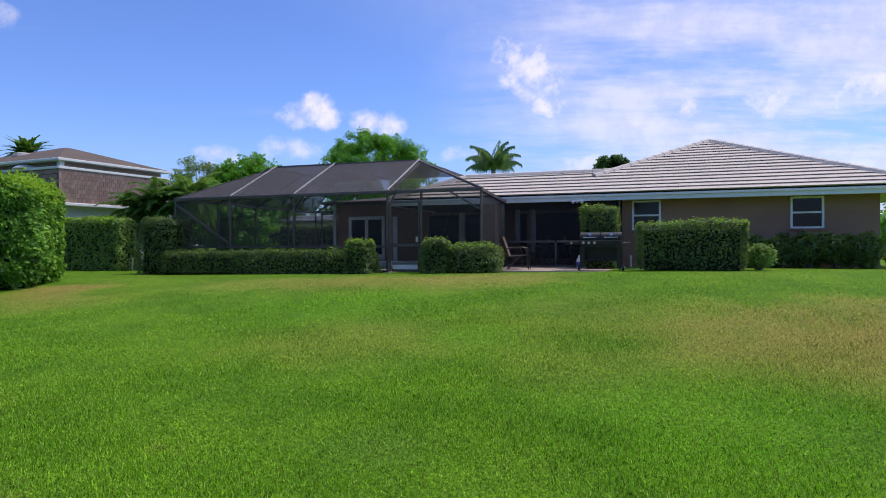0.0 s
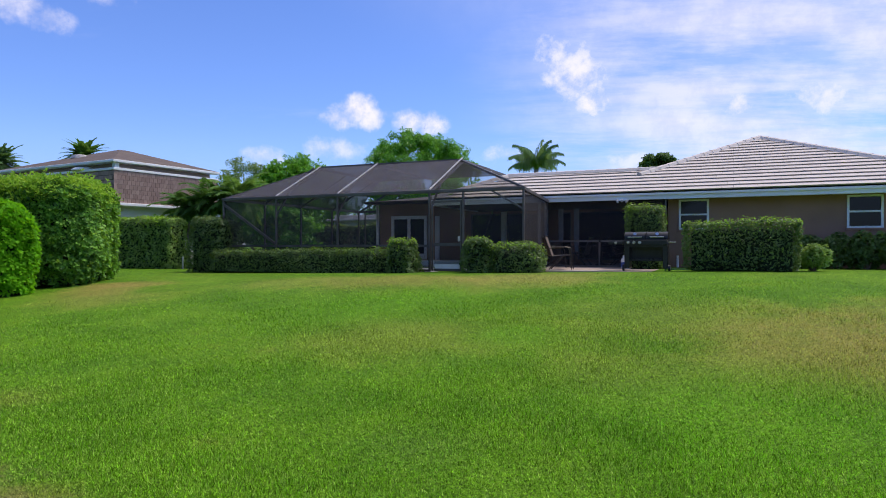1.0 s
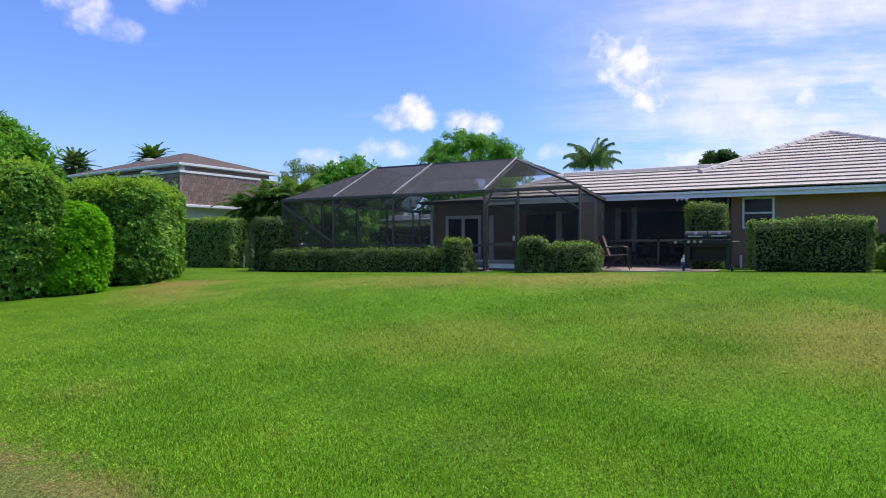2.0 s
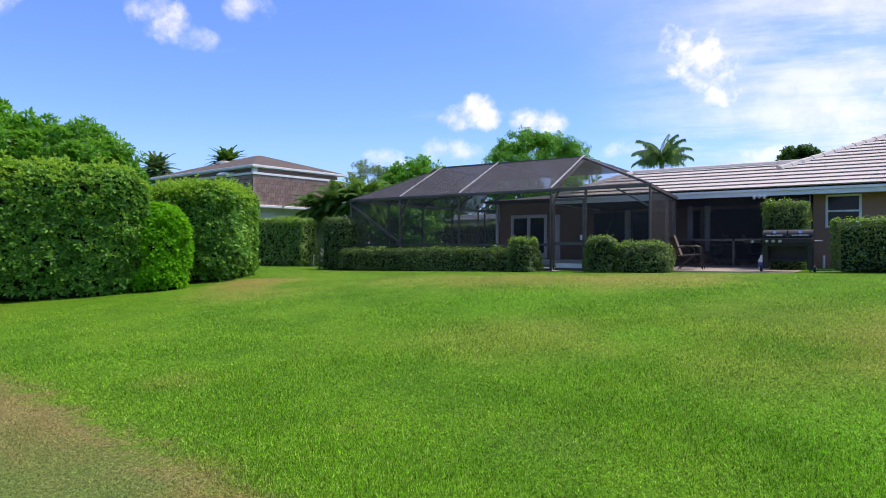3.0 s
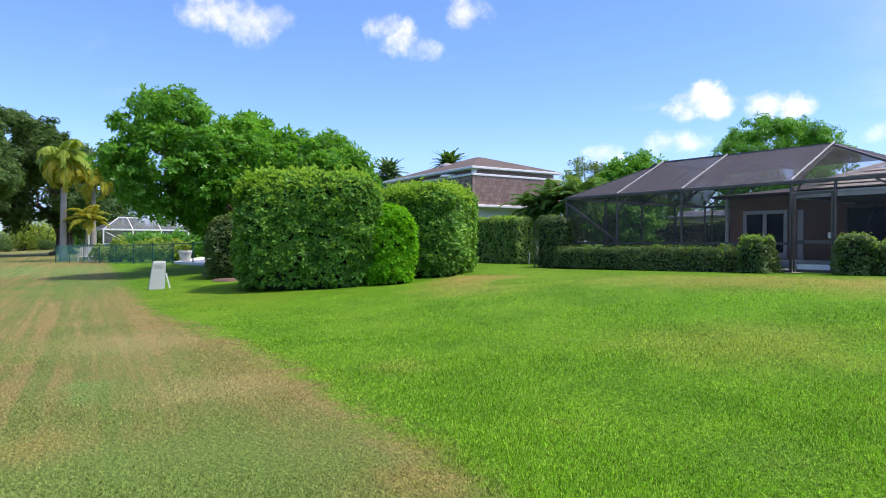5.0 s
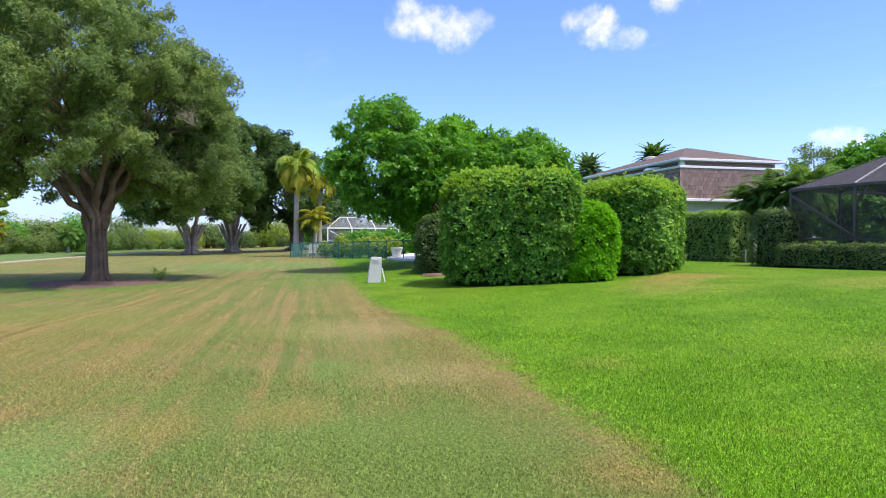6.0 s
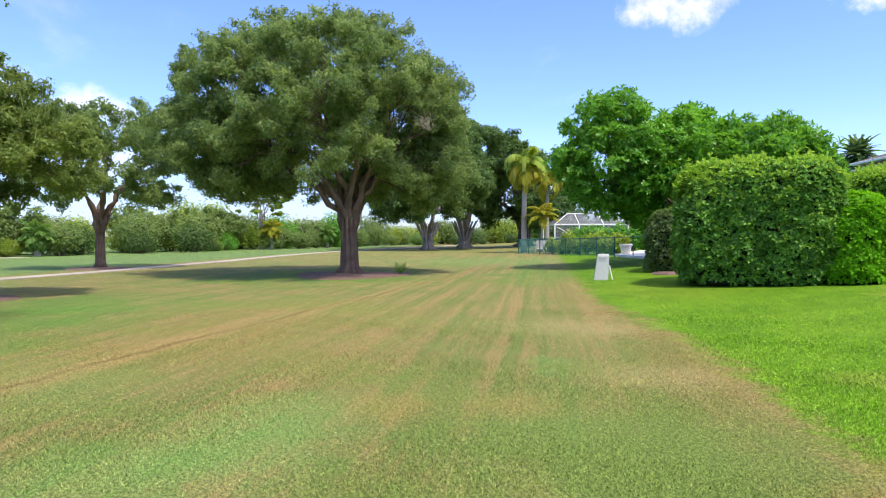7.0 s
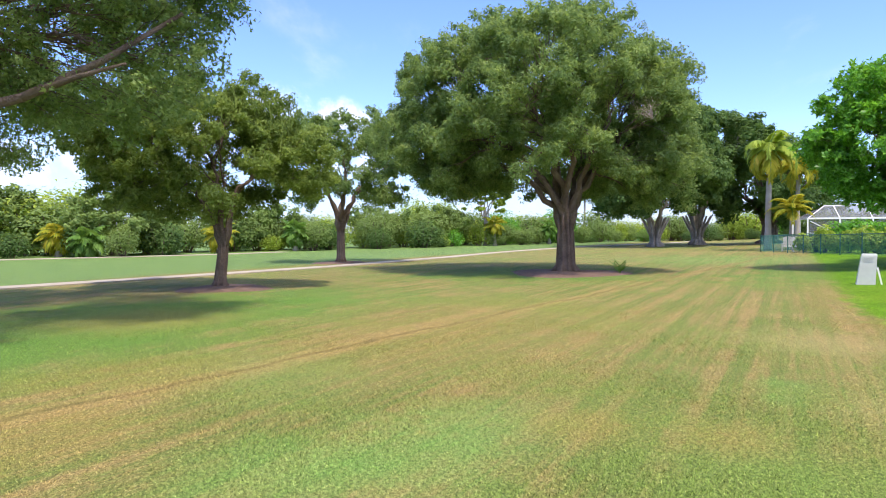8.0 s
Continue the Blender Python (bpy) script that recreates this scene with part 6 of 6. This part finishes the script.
part("beam", Shape().box((-0.1, -0.09, 2.5), (10.3, 0.09, 2.68)).box((-0.1, 0.09, 2.5), (0.08, 9.1, 2.68)).box((10.12, 0.09, 2.5), (10.3, 9.1, 2.68)).box((0, -0.04, 1.0), (10.2, 0.04, 1.1)).mesh("beam", WHITE), wc)
part("ridge", Shape().bar((2.4, 3.0, 4.0), (7.8, 3.0, 4.0), 0.14).mesh("ridge", WHITE), wc)
for a, b in (((0, 0, 2.6), (2.4, 3.0, 4.0)), ((3.4, 0, 2.6), (3.4, 3.0, 4.0)), ((6.8, 0, 2.6), (6.8, 3.0, 4.0)), ((10.2, 0, 2.6), (7.8, 3.0, 4.0)), ((0.3, 0, 2.3), (3.2, 0, 0.9))):
    part("brace", Shape().bar(a, b, 0.08).mesh("brace", WHITE), wc)
part("screen", Shape().plate([(0, 0, 2.62), (10.2, 0, 2.62), (7.8, 3, 3.98), (2.4, 3, 3.98)], 0.006).mesh("screen", PALE_SCREEN), wc)
part("screen", Shape().plate([(0, 0, 0.05), (10.2, 0, 0.05), (10.2, 0, 2.5), (0, 0, 2.5)], 0.006).mesh("screen", PALE_SCREEN), wc)
part("screen", Shape().plate([(0, 9, 2.62), (0, 0, 2.62), (2.4, 3, 3.98)], 0.006).mesh("screen", PALE_SCREEN), wc)


# ---- trees ----
def clump_set(seed, *domes, open_=0.0, grain=0.7):
    """Clumps over several domes; open_ clears hollows of that share out of them."""
    rng = np.random.default_rng(seed)
    c = np.concatenate([dome_clumps(rng, *d) for d in domes])
    if open_:
        hollow = wave(c[:, :3], grain, seed + 500)
        c = c[hollow > np.quantile(hollow, open_)]
    return c


# broad spreading oak on the rough
big_oak = clump_set(1, (520, (-0.5, -1.0, 5.6), (5.4, 5.9, 4.75), 2.9, 0.34, 0.68, 0.62, 0.45), (110, (-0.3, -0.9, 5.2), (4.0, 4.6, 2.6), 3.4, 0.45, 0.75, 0.2, 0.45), (56, (0.2, 2.6, 6.8), (2.4, 2.1, 1.8), 4.6, 0.35, 0.65), (22, (-0.4, -5.3, 7.8), (1.3, 1.3, 1.0), 6.6, 0.3, 0.55), (60, (-0.9, -5.6, 4.9), (2.2, 2.2, 2.0), 3.2, 0.35, 0.65), (46, (-1.7, -3.6, 4.1), (2.4, 2.4, 1.4), 2.9, 0.34, 0.6), (40, (0.4, 3.9, 4.2), (1.6, 1.5, 1.9), 2.4, 0.32, 0.6), open_=0.08)
big_oak = big_oak[~((big_oak[:, 0] > -1.0) & (np.abs(big_oak[:, 1] + 0.2) < 2.0) & (big_oak[:, 2] < 4.25 - 0.35 * np.abs(big_oak[:, 1] + 0.2)))]
broad_tree("oak_tree", "broad spreading oak with forked trunk and dense crown", on_ground(-25.3, 4.4), big_oak,
           0.36, 2.3, OAK, 450, 0.1, 101, limbs=11, flare=1.6, tufts=9, flat=0.85, airy=True, stout=0.85)
mulch_ring(-25.0, 4.4, 2.4, 3)
leaning_oak = broad_tree("oak_tree", "smaller leaning oak with a low full crown", on_ground(-18.6, -6.7),
           clump_set(2, (260, (0.0, -1.0, 3.9), (2.7, 3.3, 2.2), 2.0, 0.26, 0.5, 0.4, 0.45), (26, (0.0, 1.1, 5.1), (1.0, 0.9, 1.0), 4.0, 0.22, 0.4), (56, (0.0, 2.0, 3.6), (1.6, 1.5, 1.4), 2.3, 0.26, 0.45, 0.4), open_=0.1, grain=1.1),
           0.16, 1.75, OAK_LIGHT, 400, 0.085, 102, limbs=7, flare=1.6, lean=(0.0, 0.15), tufts=9, airy=True)
shoot_rng = np.random.default_rng(55)
foot = np.stack([shoot_rng.uniform(-1.8, 1.8, 260), shoot_rng.uniform(-0.6, 2.6, 260), np.zeros(260)], 1)
foot[:, 2] = 5.1 - 0.16 * foot[:, 0] ** 2 - 0.22 * (foot[:, 1] - 0.6) ** 2 + shoot_rng.uniform(-0.3, 0.35, 260)
lean_ = np.stack([shoot_rng.normal(0, 0.12, 260), shoot_rng.normal(0, 0.12, 260), shoot_rng.uniform(0.35, 0.75, 260)], 1)
part("new_growth", quads_mesh("new_growth", np.stack([foot - np.array([0.0, 0.012, 0]), foot + np.array([0.0, 0.012, 0]), foot + lean_], 1), OAK_LIGHT), leaning_oak, "thin upright new shoots", kind="stuff")
mulch_ring(-18.5, -6.5, 1.3, 4)
broad_tree("oak_tree", "oak with open uneven crown beyond the path", on_ground(-34.0, -5.9),
           clump_set(3, (190, (0, 0.3, 5.2), (3.4, 4.2, 3.0), 2.8, 0.35, 0.65, 0.4), open_=0.2, grain=0.9), 0.22, 2.3, OAK, 330, 0.12, 103, limbs=7, flare=1.4, tufts=9, airy=True)
mulch_ring(-34.0, -5.9, 1.5, 5)
overhang = broad_tree("oak_tree", "large oak overhanging the lawn with drooping boughs", on_ground(-9.8, -11.0),
           clump_set(4, (380, (-0.7, 1.8, 6.8), (6.0, 6.0, 4.0), 3.8, 0.32, 0.65, 0.45), (90, (-4.4, 0.8, 4.3), (1.9, 2.4, 1.3), 2.7, 0.3, 0.55), (100, (-0.6, 6.2, 5.9), (1.9, 1.3, 1.7), 4.0, 0.28, 0.5), (90, (-1.3, 5.0, 4.4), (1.7, 2.0, 1.2), 3.2, 0.26, 0.48), open_=0.2), 0.3, 2.6, OAK, 290, 0.075, 104, limbs=9, flare=1.6, tufts=9, airy=True)
part("limb", Shape().tube([(0, 0.1, 2.1), (-0.25, 1.2, 2.9), (-0.4, 2.6, 3.35), (-0.55, 4.2, 3.75), (-0.7, 5.4, 4.35), (-1.0, 6.6, 5.2)], [0.16, 0.13, 0.1, 0.075, 0.055, 0.03], 9).tube([(-0.55, 4.2, 3.75), (-0.3, 5.2, 4.0), (0.1, 6.2, 4.1)], [0.07, 0.045, 0.02], 6).mesh("limb", BARK, True), overhang)
mulch_ring(-9.8, -11.0, 1.8, 6)
# glossy trees massed behind the boundary hedge
for i, (x, y, top, r, leaf) in enumerate(((-24.6, 20.2, 7.1, 2.9, BROAD_LIGHT), (-22.3, 22.6, 6.2, 2.4, BROAD), (-27.5, 23.0, 7.0, 3.1, BROAD_LIGHT))):
    broad_tree("broadleaf_tree", "dense glossy broad-leaved tree behind the tall hedge", on_ground(x, y),
               clump_set(10 + i, (170, (0, 0, top * 0.56), (r * 1.15, r * 1.15, top * 0.41), 1.6, 0.4, 0.62, 0.93, 0.4)), 0.17, 1.5, leaf, 34, 0.28, 110 + i, limbs=6, width=0.32, droop=0.1, tufts=9, whorls=True)
broad_tree("broadleaf_tree", "tall glossy broad-leaved tree reaching out over the fence", on_ground(-24.0, 18.4),
           clump_set(14, (120, (-1.1, -1.7, 4.9), (2.6, 2.6, 2.75), 2.0, 0.45, 0.8, 0.7)), 0.18, 2.4, BROAD, 75, 0.2, 114, limbs=7, width=0.38, droop=0.1, tufts=8, whorls=True)
# old figs with many fused stems on the course
broad_tree("fig_tree", "massive fig with fused grey stems and wide crown", on_ground(-68.0, 21.2),
           clump_set(20, (80, (0, -1, 8.2), (7.5, 8.0, 5.2), 3.6, 1.2, 2.0), (14, (2.5, -3.2, 5.0), (2.6, 3.0, 2.2), 3.4, 0.9, 1.4)), 0.72, 1.6, FIG, 800, 0.32, 120, limbs=9, stems=9, stout=0.5, bark=FIG_BARK)
broad_tree("fig_tree", "massive fig with spreading limbs and dark crown", on_ground(-76.0, 28.6),
           clump_set(21, (110, (0, 0, 10.8), (9.5, 8.5, 4.6), 9.0, 1.0, 1.7)), 0.8, 1.8, FIG, 580, 0.34, 121, limbs=11, stems=9, stout=0.62, bark=FIG_BARK)
broad_tree("fig_tree", "dark wide tree behind the garden palms", on_ground(-75.0, 36.6),
           clump_set(22, (56, (0, 0, 7.5), (7.5, 8.0, 5.0), 2.6, 1.5, 2.3)), 0.9, 2.6, FIG, 760, 0.36, 122, limbs=7)
# palms by the fence corner
palm("foxtail_palm", "tall palm with bushy golden-green arching fronds", on_ground(-51.6, 25.0), 7.0, 0.24, 17, 3.3, FAR_YELLOW, 131, 0.85, 2.7, 0.6, 54, 0.2, True, 0.05, PALM_GOLD, -0.5)
palm("foxtail_palm", "slimmer palm beside the tall golden palm", on_ground(-53.5, 28.3), 6.0, 0.2, 13, 2.7, PALM_GOLD, 132, 0.7, 2.6, 0.6, 44, 0.18, True, 0.05, None, -0.5)
palm("areca_palm", "small golden palm at the foot of the tall palms", on_ground(-50.5, 26.2), 2.6, 0.12, 14, 2.1, PALM_GOLD, 133, 0.6, 1.8, 0.4, 34, 0.15, True, 0.1, None, 0.1)
# palms and trees beyond the pool screen
for i, (x, y, h) in enumerate(((-12.6, 28.6, 2.9), (-11.3, 28.3, 3.1), (-13.8, 29.0, 2.6))):
    palm("areca_palm", "clump of dark green feather palms beside the pool screen", on_ground(x, y), h - 0.45, 0.09, 30, 1.85, PALM_GREEN if i == 1 else PALM_DARK, 140 + i, 0.5, 1.4, 0.4, 46, 0.065, True, 0.2, None, -0.4)
palm("queen_palm", "grey-green feather palm above the porch roof", on_ground(3.5, 45.0), 6.2, 0.2, 18, 2.2, PALM_BLUE, 150, 0.6, 1.1, 1.3, 60, 0.05, True, 0.05, None, 0.3)
palm("date_palm", "stiff feather palm behind the neighbour's roof", on_ground(-31.2, 48.0), 7.9, 0.26, 76, 1.9, PALM_GREEN, 151, 0.42, 0.9, 0.1, 44, 0.12, False, 0.05, None, -0.9)
palm("date_palm", "stiff feather palm beside the neighbour's house", on_ground(-31.8, 40.0), 6.3, 0.26, 76, 1.8, PALM_BLUE, 152, 0.42, 0.9, 0.1, 40, 0.12, False, 0.05, None, -0.9)
broad_tree("garden_tree", "rounded leafy tree behind the pool screen", on_ground(-13.4, 45.0), clump_set(30, (120, (0.3, 0, 4.3), (3.0, 2.8, 2.6), 1.8, 0.55, 0.8, 0.8, 0.35)), 0.22, 1.6, BROAD, 34, 0.26, 160, limbs=6, width=0.35, whorls=True)
broad_tree("garden_tree", "bright green feathery tree rising behind the house", on_ground(-5.2, 48.0), clump_set(31, (130, (0.3, 0, 6.0), (4.1, 3.8, 3.2), 3.6, 0.6, 0.9, 0.8, 0.4)), 0.25, 2.4, BROAD, 360, 0.2, 161, limbs=7, width=0.3, droop=0.8)
broad_tree("garden_tree", "dark tree top beyond the tile roof", on_ground(15.5, 60.0), clump_set(32, (34, (0.3, 0, 7.4), (2.2, 2.0, 1.6), 5.4, 0.6, 0.9)), 0.24, 4.6, FIG, 420, 0.26, 162, limbs=5)
broad_tree("garden_tree", "tree with thin bare-topped crown behind the palms", on_ground(-16.6, 45.0), clump_set(33, (26, (0, 0, 5.4), (2.0, 1.8, 2.0), 3.0, 0.5, 0.9)), 0.16, 2.2, FAR_LEAF, 180, 0.16, 163, limbs=6)
clipped_hedge("hedge", "hedge at the back of the pool garden", (11.0, 1.4, 2.3), on_house(-21.5, 33.0), HEDGE_DARK, 0.16, 200, 164, 0.3, 0.15, "boundary hedges")
for i in range(6):
    shrub("shrub", "tall screening shrub at the back of the pool garden", (1.9, 1.6, 4.3 + 0.3 * (i % 2)), on_house(-28.5 + 2.9 * i, 43.0 + (i % 2)), BROAD, 0.24, 1700, 300 + i, group="screening shrubs")
for i in range(4):
    shrub("shrub", "leafy shrub past the corner of the house", (1.6, 1.4, 2.4), on_house(10.0 + 2.6 * i, 36.0 + i), BROAD, 0.24, 1500, 170 + i, group="shrubs past the house")

for i, (x, y, h) in enumerate(((-11.2, 34.2, 4.2),)):
    broad_tree("garden_tree", "shady garden tree beyond the pool screen", on_ground(x, y), clump_set(40 + i, (40, (0, 0, h * 0.55), (2.4, 2.2, h * 0.4), 1.0, 0.7, 1.0)), 0.15, 1.4, BROAD, 380, 0.22, 180 + i, limbs=5)
for i in range(14):
    shrub("shrub", "distant garden shrub beyond the house", (2.4, 2.2, 3.4), on_house(11.0 + 4.0 * i, 52.0 + 3 * (i % 3)), BROAD, 0.34, 1100, 260 + i, group="shrubs past the house")

# ---- far side of the course ----
rng = np.random.default_rng(9)
far_line = [(-30, -44), (-41.5, -32), (-46, -24), (-54, -17.5), (-66, -6), (-81, 8.5), (-100, 22), (-108, 38), (-112, 60), (-95, 80)]
walk_line = []
for (x0, y0), (x1, y1) in zip(far_line, far_line[1:]):
    n = max(2, int(math.hypot(x1 - x0, y1 - y0) / 2.9))
    walk_line += [(x0 + (x1 - x0) * i / n, y0 + (y1 - y0) * i / n) for i in range(n)]
models = [shrub("shrub", "green bank shrub on the far side of the fairway", (3.0, 2.5, 3.0), on_ground(-300, -60 - 6 * i), leaf, 0.24, 2900, 200 + i, "shrub", "far bank", 26, 0.4) for i, leaf in enumerate((FAR_LEAF, FIG, BROAD, FAR_YELLOW))]
order = []
for i, (x, y) in enumerate(walk_line):
    back_x, back_y = -0.8, -0.6
    for row in range(3 if i % 2 else 2):
        kind = ([1, 1, 0, 2, 1, 3, 0, 1] if row == 0 else [0, 3, 3, 0, 2, 0, 0, 3])[int(rng.integers(0, 8))]
        s = (rng.uniform(0.35, 0.95) if row == 0 else rng.uniform(0.8, 1.6)) * (0.92 if y > 4 else 0.95)
        order.append((kind, x + back_x * 4.5 * row + rng.normal(0, 1.2), y + back_y * 4.5 * row + rng.normal(0, 1.2), s, rng.uniform(0, 360)))
used = set()
for kind, x, y, s, a in order:
    m = on_ground(x, y, a) @ Matrix.Diagonal((s, s, s * float(rng.uniform(0.75, 1.15)), 1))
    if kind in used:
        ob = copy_thing(models[kind], Matrix.Identity(4))
        ob.matrix_basis = m
    else:
        used.add(kind)
        models[kind].matrix_basis = m
for i, (x, y, h, r) in enumerate(((-46.5, -33.5, 5.0, 3.0), (-47.0, -25.0, 4.6, 3.4), (-70, -8.0, 4.2, 3.6), (-78, -2.0, 4.4, 3.8), (-60.0, -17.0, 4.0, 3.2))):
    broad_tree("far_tree", "round-crowned tree on the far side of the fairway", on_ground(x, y), clump_set(50 + i, (28, (0, 0, h * 0.62), (r, r, h * 0.4), h * 0.28, 0.7, 1.2)), 0.24, h * 0.34, FAR_LEAF, 330, 0.26, 210 + i, limbs=5)
broad_tree("far_tree", "tall thin yellow-green tree with sparse crown", on_ground(-78.0, 3.9), clump_set(60, (70, (0, 0, 6.6), (3.6, 3.6, 3.0), 3.6, 0.35, 0.6, 0.3, 0.8)), 0.2, 3.4, FAR_YELLOW, 170, 0.24, 220, limbs=6, bark=PALM_BARK, flat=0.5)
for i, (x, y, h) in enumerate(((-44.5, -27.5, 1.6), (-43.8, -25.0, 1.2), (-57.0, -14.0, 1.8), (-52.0, -19.0, 1.5), (-77.0, 5.0, 2.6), (-84.0, 12.5, 2.2), (-88, 16, 3.5), (-118, 24, 9.0), (-124, 28, 7.5))):
    palm("cabbage_palm", "shaggy palm among the far shrubs", on_ground(x, y), h, 0.2, 22, 1.7, PALM_GOLD if i in (0, 3, 4) else PALM_GREEN, 230 + i, 0.7, 1.6, 0.5, 20, 0.14, False, 0.05, None, -0.9)

# dead spray of twigs on the oak, and seedlings at its foot
tw = Shape()
rng = np.random.default_rng(77)
for i in range(30):
    a = Vector((0, 0, 0))
    d = Vector((rng.normal(0.15, 0.35), rng.normal(-0.2, 0.4), rng.normal(0.6, 0.3))).normalized() * rng.uniform(0.5, 1.0)
    tw.tube([a, a + d * 0.3, a + d * 0.55 + Vector(rng.normal(0, 0.1, 3)), a + d * 0.75 + Vector(rng.normal(0, 0.2, 3))], [0.009, 0.006, 0.004, 0.002], 4)
whole("dead_twigs", tw.mesh("dead_twigs", DRY_TWIG), "bare dry twigs hanging in the oak", "dead branch", pose(-21.6, 6.6, 5.3))
sd = thing("seedling", "thin green palm seedling in the mulch under the oak", "seedling", on_ground(-24.2, 6.2, 0, 0.05))
for i in range(9):
    q, line = frond_quads(rng, rng.uniform(0.5, 0.95), (0.04 * math.cos(i), 0.05 * math.sin(i), 0.0), i * 2.4, rng.uniform(0.8, 1.4), rng.uniform(0.5, 1.1), 9, 0.2, 0.03, 0.1)
    fr = part("frond", quads_mesh("frond", q, PALM_DARK), sd)
    part("stalk", Shape().tube(line, [0.008 - 0.0006 * k for k in range(len(line))], 4).mesh("stalk", PALM_DARK), fr)


# ---- roof tiles, last ----
tile_mesh = Shape()
tile_mesh.v = [(0.002, 0.06, 0.0), (0.328, 0.06, 0.0), (0.328, 0.40, -0.03), (0.002, 0.40, -0.03), (0.002, 0.0, 0.058), (0.328, 0.0, 0.058), (0.328, 0.40, 0.012), (0.002, 0.40, 0.012)]
tile_mesh.f = [(3, 2, 1, 0), (4, 5, 6, 7), (0, 1, 5, 4), (1, 2, 6, 5), (2, 3, 7, 6), (3, 0, 4, 7)]
tile_data = tile_mesh.mesh("tile", TILE)
rise = math.degrees(math.atan(SLOPE))
run = 0.365 * math.cos(math.atan(SLOPE))
count, rest = 0, Shape()
rnd = random.Random(3)
for row in range(17):
    v = EV + row * run
    z = front_z(v)
    lo = AU - 5.55 + row * run if v > 23.4 else -10.1 + row * run
    hi = AU + 5.55 - row * run
    i0 = math.ceil((lo - 0.1) / 0.33)
    for i in range(i0, int(hi / 0.33) + 1):
        u = i * 0.33 + (row % 2) * 0.165
        if u < lo - 0.1 or u + 0.33 > hi + 0.12:
            continue
        m = pose(u, v - 0.02, z, rise + rnd.uniform(-0.4, 0.4), rnd.uniform(-0.25, 0.25), rnd.uniform(-0.3, 0.3))
        if count < 300 and u > -4.5:
            part("tile", tile_data, deck_roof, m=m)
            count += 1
        else:
            rest.add([m @ Vector(p) for p in tile_mesh.v], tile_mesh.f)
part("tiles", rest.mesh("tiles", TILE), deck_roof, kind="stuff")


def cap_run(a, b, n):
    """Overlapping ridge tiles from low a to high b."""
    a, b = Vector(a), Vector(b)
    for i in range(n):
        p, q = a.lerp(b, i / n), a.lerp(b, (i + 1.12) / n)
        d = (q - p).normalized()
        s = d.cross(Vector((0, 0, 1))).normalized()
        up = s.cross(d)
        sh = Shape()
        for e, k in ((p, 1.0), (q, 0.86)):
            for x, y in ((-0.17, -0.03), (-0.11, 0.075), (0.0, 0.105), (0.11, 0.075), (0.17, -0.03)):
                sh.v.append(tuple(e + s * x * k + up * y * k))
        sh.f = [(j, j + 1, j + 6, j + 5) for j in range(4)] + [(4, 3, 2, 1, 0), (5, 6, 7, 8, 9), (0, 5, 9, 4)]
        part("ridge_tile", sh.mesh("ridge_tile", TILE), deck_roof)


L = 0.03
cap_run((AU + 5.55, EV, EZ + L), (AU, AV, front_z(AV) + L), 20)
cap_run((AU - 5.55 + 1.7, EV + 1.7, front_z(EV + 1.7) + L), (AU, AV, front_z(AV) + L), 14)
cap_run((-7.85, 23.5, front_z(23.5) + L), (AU - 3.2, 23.5, front_z(23.5) + L), 15)
cap_run((-10.1, EV, EZ + L), (-7.85, 23.5, front_z(23.5) + L), 8)
